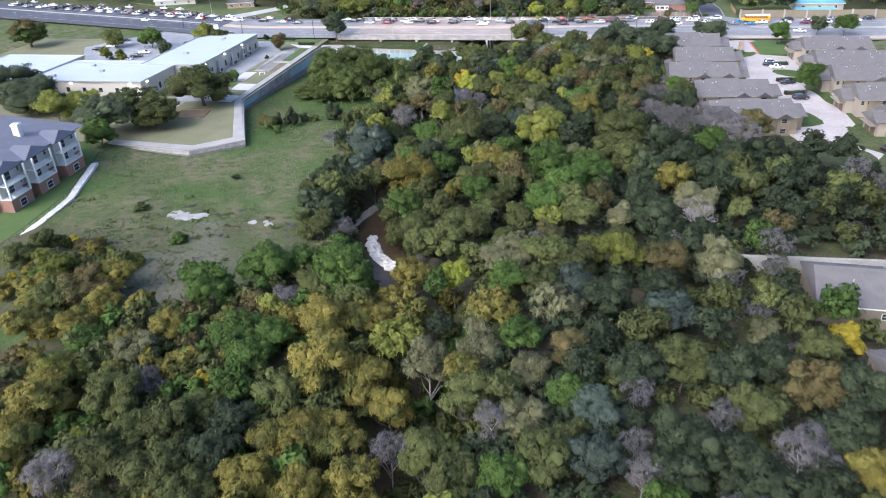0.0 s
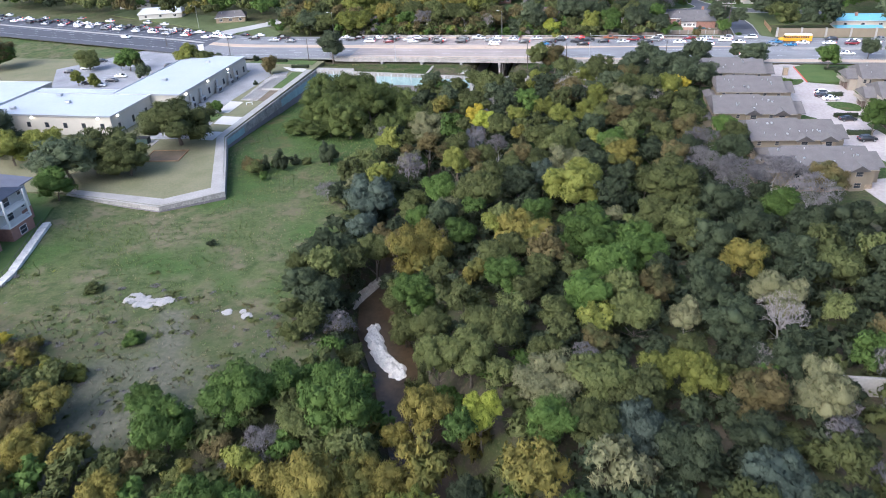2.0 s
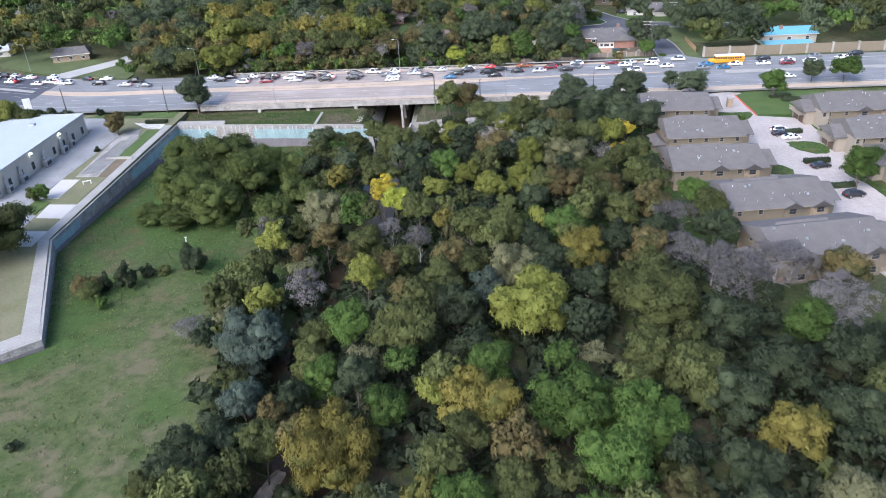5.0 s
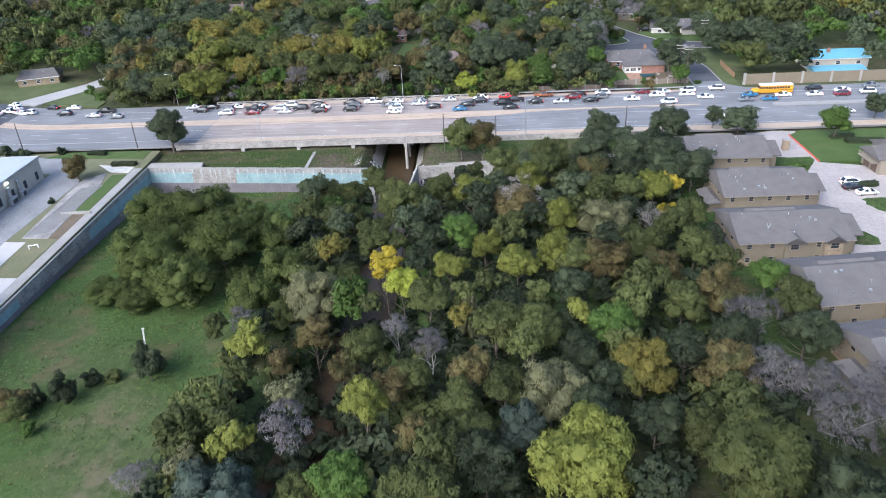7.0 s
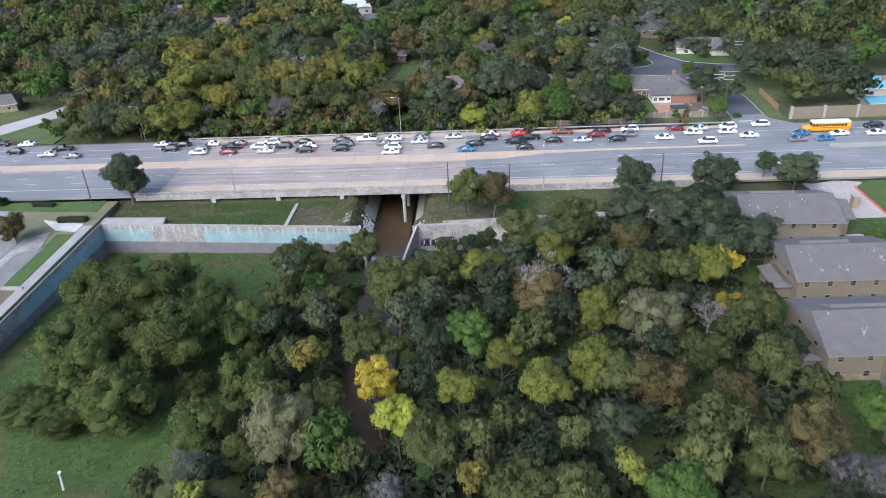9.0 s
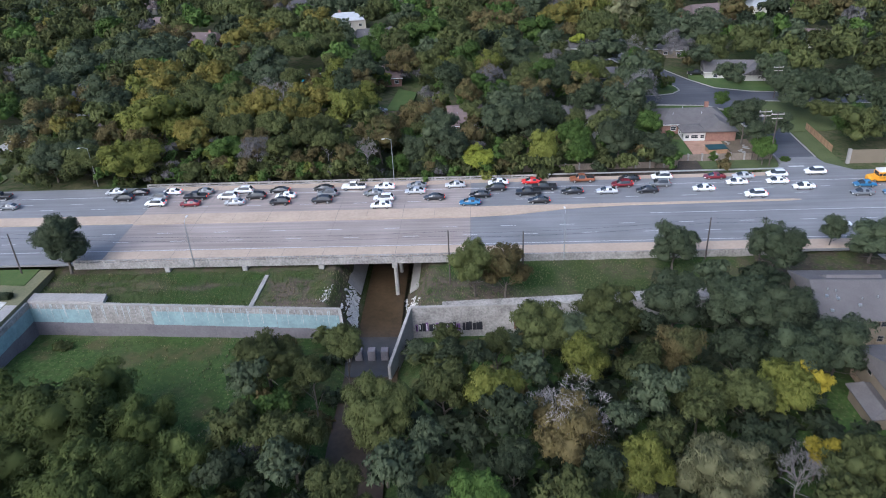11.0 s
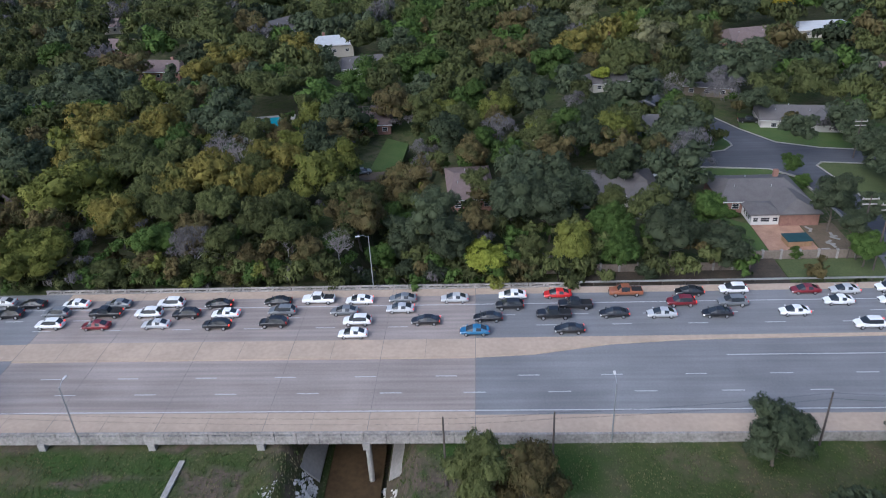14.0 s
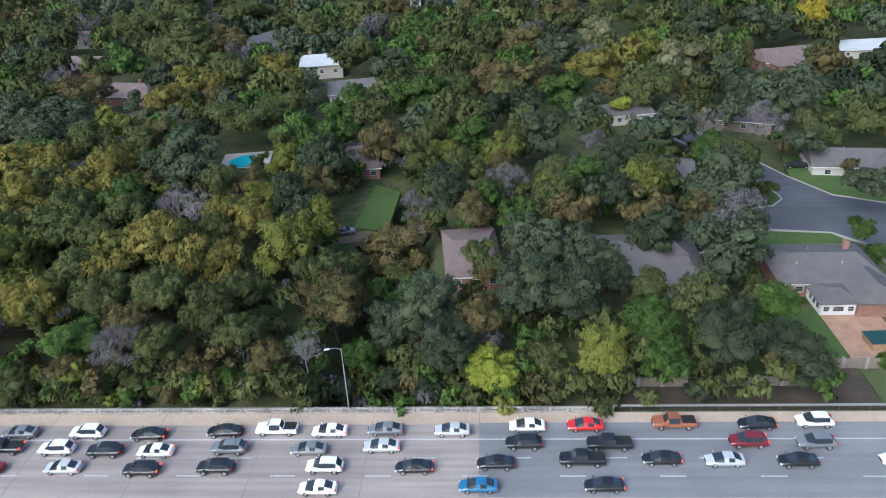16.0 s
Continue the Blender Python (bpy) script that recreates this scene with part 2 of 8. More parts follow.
def road_material(name, color, lanes, stain, x_scale=0.03):
    """Driven surface: long streaks of wear along the lanes, blotches and fine grit."""
    m = material(name, color, 0.85, var=0.1, scale=0.1, fine=3.0)
    n, l = m.node_tree.nodes, m.node_tree.links
    b = n["Principled BSDF"]
    base = b.inputs["Base Color"].links[0].from_socket
    geo, mp, tex = n.new("ShaderNodeNewGeometry"), n.new("ShaderNodeMapping"), n.new("ShaderNodeTexNoise")
    mp.inputs["Scale"].default_value = (x_scale, 0.85, 1.0)
    tex.inputs["Scale"].default_value, tex.inputs["Detail"].default_value = 1.0, 5.0
    l.new(geo.outputs["Position"], mp.inputs["Vector"])
    l.new(mp.outputs[0], tex.inputs["Vector"])
    big = n.new("ShaderNodeTexNoise")
    big.inputs["Scale"].default_value, big.inputs["Detail"].default_value = 0.07, 4.0
    l.new(geo.outputs["Position"], big.inputs["Vector"])
    for t, lo, hi, amount in ((tex, 0.38, 0.66, lanes), (big, 0.42, 0.62, stain)):
        rg = n.new("ShaderNodeMapRange")
        rg.inputs["From Min"].default_value, rg.inputs["From Max"].default_value = lo, hi
        rg.inputs["To Min"].default_value, rg.inputs["To Max"].default_value = 1.0 - amount, 1.0 + amount
        l.new(t.outputs["Fac"], rg.inputs["Value"])
        hs = n.new("ShaderNodeHueSaturation")
        l.new(rg.outputs[0], hs.inputs["Value"])
        l.new(base, hs.inputs["Color"])
        base = hs.outputs[0]
    l.new(base, b.inputs["Base Color"])
    return m


concrete_deck = road_material("concrete_deck", (0.302, 0.258, 0.232), 0.15, 0.08)
asphalt = road_material("asphalt", (0.2, 0.2, 0.204), 0.1, 0.08)
asphalt_street = road_material("asphalt_street", (0.085, 0.088, 0.1), 0.08, 0.12)
# ---- building helpers ----


def mesh_of(name, verts, faces, mats, idx=None, smooth=False):
    me = bpy.data.meshes.new(name)
    me.from_pydata([tuple(v) for v in verts], [], [tuple(f) for f in faces])
    for m in mats if isinstance(mats, (list, tuple)) else [mats]:
        me.materials.append(m)
    if idx is not None:
        me.polygons.foreach_set("material_index", list(idx))
    if smooth:
        me.polygons.foreach_set("use_smooth", [True] * len(me.polygons))
    me.update()
    return me


def part(name, bm, mat, parent=None, label="", smooth=False, at=None):
    """Links a bmesh or a mesh as one object under a thing or a part."""
    if isinstance(bm, bmesh.types.BMesh):
        me = bpy.data.meshes.new(name)
        bmesh.ops.recalc_face_normals(bm, faces=bm.faces)
        bm.to_mesh(me)
        bm.free()
        me.materials.append(mat)
        if smooth:
            me.polygons.foreach_set("use_smooth", [True] * len(me.polygons))
    else:
        me = bm
    ob = new(name, me)
    if parent is not None:
        ob.parent = parent
    if at is not None:
        ob.matrix_basis = at
    if label:
        tagged(ob, label)
    return ob


def thing(name, label, category, m=None, group="", kind=""):
    ob = new(name)
    ob.empty_display_size = 0.3
    if m is not None:
        ob.matrix_basis = m
    return tagged(ob, label, category, group, kind)


def box(bm, x0, x1, y0, y1, z0, z1, bevel=0.0):
    v = [bm.verts.new(p) for p in ((x0, y0, z0), (x1, y0, z0), (x1, y1, z0), (x0, y1, z0), (x0, y0, z1), (x1, y0, z1), (x1, y1, z1), (x0, y1, z1))]
    fs = [bm.faces.new([v[i] for i in f]) for f in ((0, 3, 2, 1), (4, 5, 6, 7), (0, 1, 5, 4), (1, 2, 6, 5), (2, 3, 7, 6), (3, 0, 4, 7))]
    if bevel:
        es = {e for f in fs for e in f.edges}
        bmesh.ops.bevel(bm, geom=list(es), offset=bevel, segments=1, affect="EDGES")


def boxes(*dims, bevel=0.0):
    bm = bmesh.new()
    for d in dims:
        box(bm, *d, bevel=bevel)
    return bm


def prism(bm, pts, z0, z1):
    """A solid over a plan polygon."""
    lo = [bm.verts.new((p[0], p[1], z0)) for p in pts]
    hi = [bm.verts.new((p[0], p[1], z1)) for p in pts]
    bm.faces.new(hi)
    bm.faces.new(lo[::-1])
    for i in range(len(pts)):
        j = (i + 1) % len(pts)
        bm.faces.new((lo[i], lo[j], hi[j], hi[i]))


def slab(name, pts, z0, z1, mat, label="", category="", kind="structure", parent=None):
    bm = bmesh.new()
    prism(bm, pts, z0, z1)
    ob = part(name, bm, mat, parent, label)
    if parent is None:
        tagged(ob, label, category, "", kind)
    return ob


def tube(bm, a, b, ra, rb, n=6):
    a, b = Vector(a), Vector(b)
    d = (b - a).normalized()
    u = d.orthogonal().normalized()
    w = d.cross(u)
    rings = []
    for c, r in ((a, ra), (b, rb)):
        rings.append([bm.verts.new(c + (u * math.cos(k * math.tau / n) + w * math.sin(k * math.tau / n)) * r) for k in range(n)])
    for k in range(n):
        bm.faces.new((rings[0][k], rings[0][(k + 1) % n], rings[1][(k + 1) % n], rings[1][k]))
    bm.faces.new(rings[1])
    bm.faces.new(rings[0][::-1])


def smooth01(v, a, b):
    t = min(1.0, max(0.0, (v - a) / (b - a)))
    return t * t * (3 - 2 * t)


def interp(v, xs, ys):
    return float(np.interp(v, xs, ys))


# ---- the lie of the land ----
CREEK = ((-47, 420), (-46.5, 345), (-46, 292), (-46, 262), (-45, 232), (-48, 205), (-52, 182), (-47.5, 166), (-45, 154), (-46.3, 145), (-43.2, 134), (-37.5, 123), (-31, 108), (-24, 92), (-20, 70), (-24, 40), (-20, 0))


def creek_at(y):
    ys = [p[1] for p in CREEK][::-1]
    return interp(y, ys, [p[0] for p in CREEK][::-1])


def water_z(y):
    return interp(y, (0, 120, 150, 262, 290, 340), (-5.2, -6.3, -7.0, -9.2, -9.0, -8.4))


def land(x, y):
    """Height of the ground; the road deck is zero."""
    if y > 341:
        base = -1.2 - 1.2 * smooth01(y, 380, 460) + 0.9 * math.sin(x * 0.013 + 1) * smooth01(y, 400, 600)
        base = base * smooth01(y, 341, 342.6) + -9.0 * (1 - smooth01(y, 341, 342.6)) if x > -118 else base
    else:
        field = interp(y, (0, 110, 130, 180, 230, 290), (1.5, 0.4, -0.6, -3.0, -5.2, -8.6))
        rise = smooth01(x, -12, 22)
        wood = max(field, interp(y, (250, 285), (-2.8, -6.5)))
        near = smooth01(x - creek_at(y), 3, 16)
        base = (field * (1 - near) + wood * near) * (1 - rise) + -1.0 * rise
        west = smooth01(-x, 114, 134) if y > 165 else smooth01(-x, 112, 126)
        base = base * (1 - west) + -1.3 * west
        if y > 286 and -118 < x < 24:
            base = -9.0
    c = abs(x - creek_at(y))
    if c < 16 and 0 < y < 420:
        w = 3.0 if y > 285 else 4.2
        bed = water_z(y) - 0.9
        k = smooth01(c, w, w + (6 if y > 285 else 8))
        base = min(base, bed * (1 - k) + base * k) if base > bed else base
    return base
# ---- ground ----


def axis(lo, hi, fine_lo, fine_hi, step, coarse):
    a = list(np.arange(fine_lo, fine_hi + 0.01, step))
    v, s = fine_lo, step
    while v > lo:
        s = min(s * 1.25, coarse)
        v -= s
        a.insert(0, v)
    v, s = fine_hi, step
    while v < hi:
        s = min(s * 1.25, coarse)
        v += s
        a.append(v)
    return a


GX, GY = axis(-2600, 2600, -135, 100, 2.5, 200), sorted(axis(-1500, 4200, -20, 350, 2.5, 200) + [341.0, 342.7])
gv, ge, gl, gt = [], [], [], []
for gy in GY:
    for gx in GX:
        near = 1.0 if -150 < gx < 80 and 0 < gy < 342 else 0.0
        z = land(gx, gy) + near * 0.35 * noise.noise(Vector((gx * 0.08, gy * 0.08, 0)))
        gv.append((gx, gy, z))
        c = abs(gx - creek_at(gy))
        e = tr = 0.0
        # wood floor and creek banks take the litter tone with shade in it
        if 0 < gy < 341:
            e = 1.0 - smooth01(c, 6, 16)
            if gx > creek_at(gy):
                e = max(e, 0.9 * (1 - smooth01(gx + 14 * noise.noise(Vector((gx * 0.04, gy * 0.04, 30))), 62, 96)))
            e *= smooth01(gy + 16 * noise.noise(Vector((gx * 0.03, gy * 0.03, 31))), -30, 20)
        elif gy >= 341:
            e = 0.45 + 0.4 * noise.noise(Vector((gx * 0.03, gy * 0.03, 2)))
        if -20 < gy < 112 and -105 < gx < 90 and not (gx < -58 and gy > 82 + 0.4 * (gx + 84)):
            e = max(e, 0.75 * (1 - smooth01(gy, 95, 112)))
        if gx < -48 and 84 < gy < 155:
            e = max(e, (0.5 + 0.5 * noise.noise(Vector((gx * 0.09, gy * 0.09, 51)))) * (1 - smooth01(gy, 112, 152)))
        # the worn track that bends through the dry corner
        if gx < -55 and 80 < gy < 130:
            tr = 1 - smooth01(abs(gx - interp(gy, (80, 95, 110, 130), (-72, -74, -70, -80))), 1.0, 4.5)
            if gy < 125:
                tr = max(tr, 0.75 * (1 - smooth01(math.hypot((gx + 74) / 14, (gy - 104) / 16), 0.5, 1.1)))
        ge.append(e)
        gt.append(min(1.0, max(0.0, tr + 0.3 * noise.noise(Vector((gx * 0.15, gy * 0.15, 40))) if tr > 0 else 0.0)))
        gl.append(min(1.0, max(0.0, (0.9 * smooth01(gy, 140, 240)) * (1.0 if gx > -116 and gy < 292 else 0.0) + 0.35 * noise.noise(Vector((gx * 0.07, gy * 0.07, 12))))))
nx = len(GX)
gf = [(j * nx + i, j * nx + i + 1, (j + 1) * nx + i + 1, (j + 1) * nx + i) for j in range(len(GY) - 1) for i in range(nx - 1)]
gme = mesh_of("ground", gv, gf, pasture, smooth=True)
gme.attributes.new("earth", "FLOAT", "POINT").data.foreach_set("value", ge)
gme.attributes.new("trod", "FLOAT", "POINT").data.foreach_set("value", gt)
gme.attributes.new("lush", "FLOAT", "POINT").data.foreach_set("value", gl)
ground = tagged(new("ground", gme), "rough green pasture and leaf litter falling towards a creek", "ground", "", "structure")

# creek water, in one ribbon
wv, wf = [], []
for k, y in enumerate(np.arange(20, 352, 3.0)):
    c, w = creek_at(y), (3.9 if y > 285 else 4.6)
    wv += [(c - w, y, water_z(y)), (c + w, y, water_z(y))]
    if k:
        wf.append((2 * k - 2, 2 * k - 1, 2 * k + 1, 2 * k))
tagged(new("water", mesh_of("water", wv, wf, water_mat, smooth=True)), "still brown creek water between wooded banks", "water", "", "structure")
# ---- road, bridge and channel walls ----
joint_dark = material("joint_dark", (0.225, 0.2, 0.18), 0.9, var=0.3, scale=2.0)
BEND_X, BEND = -150.0, math.tan(radians(15.5))


def rx(x, y):
    """Plan of the road: straight along x, swinging north-west past the crossing."""
    return (x, y + max(0.0, BEND_X - x) * BEND * smooth01(BEND_X - x, -10, 40))


def strip(name, x0, x1, y0, y1, z, mat, label, category="road", step=8.0, thick=0.25, parent=None, kind="structure"):
    xs = list(np.arange(x0, x1, step)) + [x1]
    v, f = [], []
    for k, x in enumerate(xs):
        a, b = rx(x, y0), rx(x, y1)
        v += [(*a, z), (*b, z), (*a, z - thick), (*b, z - thick)]
        if k:
            i, j = 4 * k - 4, 4 * k
            f += [(i, j, j + 1, i + 1), (i + 2, j + 2, j, i), (i + 1, j + 1, j + 3, i + 3), (i + 3, j + 3, j + 2, i + 2)]
    f += [(0, 1, 3, 2), (4 * len(xs) - 4, 4 * len(xs) - 2, 4 * len(xs) - 1, 4 * len(xs) - 3)]
    ob = part(name, mesh_of(name, v, f, mat), None, parent, label)
    if parent is None:
        tagged(ob, label, category, "", kind)
    return ob


road_east = strip("road_east", -29, 420, 303.6, 341.0, 0.0, asphalt, "worn blue-grey asphalt of a wide divided road", thick=0.5)
road_west = strip("road_west", -172, -103, 303.6, 341.0, 0.0, asphalt, "worn grey asphalt approach to the bridge", thick=0.5)
road_far = strip("road_far_west", -520, -172, 303.6, 341.0, 0.0, asphalt_dark, "dark fresh asphalt of the divided road", thick=0.5)
bridge = thing("bridge", "long low concrete road bridge over the creek", "bridge", kind="structure")
strip("deck", -103, -29, 303.6, 341.0, 0.0, concrete_deck, "stained concrete deck", thick=0.9, parent=bridge)
strip("shoulder", -103, -29, 303.9, 308.2, 0.012, concrete_tan, "", thick=0.05, parent=bridge)
strip("shoulder", -103, -29, 338.6, 340.9, 0.012, concrete_tan, "", thick=0.05, parent=bridge)
median = strip("median_west", -103, -29, 320.5, 325.4, 0.16, concrete_tan, "tan concrete median strip on the bridge", "median", thick=0.15)
strip("median_west", -172, -103, 321.0, 325.2, 0.16, concrete_tan, "tan concrete median strip", "median", thick=0.15)
strip("median_west", -520, -176, 321.8, 323.6, 0.16, concrete, "pale concrete median strip", "median", thick=0.15)
# east of the bridge the median tapers to a thin tongue
mp = [(-29, 320.6), (-20, 321.2), (-8, 323.6), (4, 324.6), (40, 325.2), (42, 325.5), (40, 325.8), (-29, 325.6)]
slab("median_east", mp, 0.0, 0.16, concrete_tan, "tan concrete median tapering to a tongue", "median")
slab("median_east", [(62, 322.6), (63, 321.9), (230, 321.9), (230, 324.8), (63, 324.8), (62, 324.0)], 0.0, 0.16, concrete, "narrow concrete median strip", "median")
strip("shoulder_east", -29, 230, 303.7, 307.6, 0.012, concrete_tan, "tan concrete shoulder", "road", thick=0.05)
strip("gutter_east", -29, 44, 338.9, 340.9, 0.012, concrete_tan, "tan concrete shoulder along the parapet", "road", thick=0.05)

# expansion joints across the deck
joints = thing("deck_joint", "dark sealed expansion joints across the bridge deck", "joint", kind="structure")
for x in (-103.0, -89.0, -73.4, -58.2, -43.7, -29.0):
    part("seal", boxes((x - 0.045, x + 0.045, 303.7, 340.9, 0.0, 0.017)), joint_dark, joints)
    part("seal", boxes((x - 0.04, x + 0.04, 320.4, 325.5, 0.1, 0.172)), joint_dark, joints)
for x in np.arange(-96, -30, 14.8):
    part("seal", boxes((x - 0.025, x + 0.025, 303.9, 308.3, 0.0, 0.019)), joint_dark, joints)
    part("seal", boxes((x - 0.025, x + 0.025, 320.4, 325.5, 0.1, 0.169)), joint_dark, joints)
# painted lane dashes and edge lines: each its own stroke
lane_paint = thing("lane_marking", "worn white lane dashes and edge lines on the road", "road marking", kind="structure")


def stroke(x0, x1, y, w=0.14):
    v = []
    for x in (x0, x1):
        a, b = rx(x, y - w / 2), rx(x, y + w / 2)
        v += [(*a, 0.02), (*b, 0.02)]
    part("dash", mesh_of("dash", v, [(0, 2, 3, 1)], paint_white), None, lane_paint)


for y, x0 in ((316.2, -21.1), (312.4, -16.9), (329.2, -5.2), (332.3, 0.4)):
    for k in range(-26, 17):
        s = x0 + 12.19 * k
        stroke(s - 1.6, s + 1.6, y)
for y, a, b in ((308.5, -300, 230), (335.7, -200, 230), (320.7, 9, 60), (319.6, -300, -176), (326.6, -300, -176)):
    for s in np.arange(a, b, 12.0):
        stroke(s, min(s + 12.0, b), y, 0.16)

# parapets
for y, nm in ((303.45, "parapet_south"), (341.15, "parapet_north")):
    par = thing(nm, "weathered low concrete bridge parapet with open rail slots", "parapet", kind="structure")
    x1 = -29 if y < 320 else -12
    for x in np.arange(-108, x1, 3.05):
        bm = boxes((x, x + 3.0, y - 0.18, y + 0.18, -1.15 if y < 320 else -0.6, 0.28), (x, x + 3.0, y - 0.14, y + 0.14, 0.55, 0.82), (x + 0.1, x + 0.5, y - 0.14, y + 0.14, 0.28, 0.55), (x + 2.5, x + 2.9, y - 0.14, y + 0.14, 0.28, 0.55))
        part("panel", bm, concrete_dirty, par)
# bents with caps and the pier that stands in the creek
for k, x in enumerate((-89.0, -73.4, -58.2, -43.7)):
    foot = -9.5 if k == 3 else -3.2
    bm = boxes((x - 0.5, x + 0.5, 302.9, 341.0, -1.95, -0.9))
    part("bent_cap", bm, concrete, bridge, "grey concrete bent cap", at=None)
    for y in (304.2, 313.0, 322.0, 331.0, 340.0):
        bm = bmesh.new()
        tube(bm, (x, y, foot), (x, y, -1.9), 0.42, 0.42, 10)
        part("pier", bm, concrete, bridge, "round concrete column")
# the long girder line under the deck edge
part("girder", boxes((-103, -29, 303.75, 304.1, -1.25, -0.9), (-103, -29, 340.5, 340.85, -1.25, -0.9)), concrete_dirty, bridge)


def poly_solid(top, th):
    """A tilted slab under a quad of corners."""
    bm = bmesh.new()
    a = [bm.verts.new(p) for p in top]
    b = [bm.verts.new((p[0], p[1], p[2] - th)) for p in top]
    bm.faces.new(a), bm.faces.new(b[::-1])
    for i in range(4):
        j = (i + 1) % 4
        bm.faces.new((a[i], b[i], b[j], a[j]))
    return bm


def bank(name, x0, x1, ymap, label, mat, creek_side):
    """The strip of ground between the road and the channel wall, running on under the bridge."""
    xs, ys = np.linspace(x0, x1, 70), np.linspace(0, 1, 44)
    v, f = [], []
    for j, q in enumerate(ys):
        for i, x in enumerate(xs):
            lo, hi = ymap(x)
            y = lo + (hi - lo) * q
            z = interp(y, (lo, lo + 9, 304, 345), (-2.75, -2.2, -1.9, -1.9))
            if x > -30:
                z = interp(y, (lo, lo + 9, 303.3, 304), (-2.75, -1.9, -1.2, -1.2))
            d = abs(x - creek_side)
            z = z - 7.2 * (1 - smooth01(d, 0.0, 5.5)) + 0.18 * noise.noise(Vector((x * 0.3, y * 0.3, 5)))
            v.append((x, y, z))
    n = len(xs)
    f = [(j * n + i, j * n + i + 1, (j + 1) * n + i + 1, (j + 1) * n + i) for j in range(len(ys) - 1) for i in range(n - 1)]
    me = mesh_of(name, v, f, mat, smooth=True)
    earth = []
    for x, y, z in v:
        d = abs(x - creek_side)
        q = (y - wall_y(x)) / 14
        e = (1 - smooth01(d, 12, 20)) * (1 - 0.9 * smooth01(y, 297, 301)) if x < -46 else (1 - smooth01(q, 0.2, 0.8)) * (1 - smooth01(d, 18, 40)) + 0.8 * (1 - smooth01(d, 4, 12))
        if x < -53:
            trod = 1 - smooth01(abs(y - interp(x, (-108, -96, -87.6, -72.8, -60), (299.7, 298.7, 296.9, 298.6, 299.2))), 0.3, 1.0)
            e = max(e, 0.8 * trod, 0.85 * (1 - smooth01(abs(x + 62) / 8 + abs(y - 292.5) / 6, 0.7, 1.2)), 0.9 * smooth01(y, 301.5, 303.5))
        earth.append(min(1.0, max(0.0, e + 0.7 * noise.noise(Vector((x * 0.13, y * 0.13, 6))))))
    me.attributes.new("earth", "FLOAT", "POINT").data.foreach_set("value", earth)
    return tagged(new(name, me), label, "bank", "", "structure")


def wall_y(x):
    return 289.4 + (-52.5 - x) * 0.045 if x < -46 else 289.4 + max(0.0, x + 39.7) * 0.02


bank("bank_west", -113, -50.2, lambda x: (wall_y(x) + 0.3, 345), "green grass bank between the bridge and the channel wall", verge, -50.2)
bank("bank_east", -41.6, 26, lambda x: (wall_y(x) + 0.3, 345 if x < -29 else 304), "grass and bare brown earth bank below the road", verge, -41.6)
# low wall that holds the road east of the bridge
bm = bmesh.new()
for x in np.arange(-29, 29, 3.0):
    box(bm, x, x + 2.97, 303.2 + 0.006 * (x + 29), 303.69, -2.6, 0.35)
tagged(part("retaining_wall", bm, concrete_dirty), "low grey concrete retaining wall beside the road", "wall", "", "structure")

# basin wall: each poured panel with its coping; teal paint above a dark band
WALL = ((-133, 173.5, -1.0, -2.6), (-106, 169.3, -1.0, -2.7), (-94.2, 179.2, -0.9, -3.1), (-111.8, 216.5, -1.2, -5.0), (-111.8, 292.1, -1.6, -8.4), (-52.5, 289.3, -2.5, -9.2))


def wall_run(name, pts, label, painted, panel_len=6.0, th=0.45, band=True):
    w = thing(name, label, "wall", kind="structure")
    for (ax, ay, at, ab), (bx, by, bt, bb) in zip(pts, pts[1:]):
        run = math.hypot(bx - ax, by - ay)
        n = max(1, round(run / panel_len))
        ang = math.degrees(math.atan2(by - ay, bx - ax))
        for k in range(n):
            q0, q1 = k / n, (k + 1) / n
            qm = (q0 + q1) / 2
            top, bot = at + (bt - at) * qm, ab + (bb - ab) * qm
            ln = run / n - 0.03
            m = pose(ax + (bx - ax) * qm, ay + (by - ay) * qm, 0, 0, 0, ang)
            part("panel", boxes((-ln / 2, ln / 2, 0, th, bot - 2.0, top - 0.25)), concrete_dirty, w, at=m)
            part("coping", boxes((-ln / 2, ln / 2, -0.06, th + 0.06, top - 0.25, top)), concrete, w, at=m)
            if painted(ax + (bx - ax) * qm, ay + (by - ay) * qm):
                h = top - bot
                part("paint", boxes((-ln / 2, ln / 2, -0.012, 0.0, bot + 0.36 * h, top - 0.2 * h)), paint_teal, w, "faded teal paint", at=m)
            if band:
                part("band", boxes((-ln / 2, ln / 2, -0.02, 0.0, bot - 1.5, bot + 0.36 * (top - bot))), band_grey, w, "dark grey lower band", at=m)
    return w


wall_run("wall_basin", WALL[:4], "weathered grey concrete basin wall with a dark lower band", lambda x, y: False)
wall_run("wall_basin_side", WALL[3:5], "concrete basin wall with patches of faded teal above a dark band", lambda x, y: y < 226 or y > 255)
wall_run("wall_basin_road", WALL[4:], "tall concrete channel wall painted faded teal and streaked white", lambda x, y: not (-97 < x < -88))
wall_run("wall_channel_east", ((-39.7, 289.3, -2.4, -8.8), (-8, 290.3, -2.5, -7.5), (14, 290.8, -2.6, -5.0)), "streaked grey concrete channel wall east of the creek", lambda x, y: False, band=False)
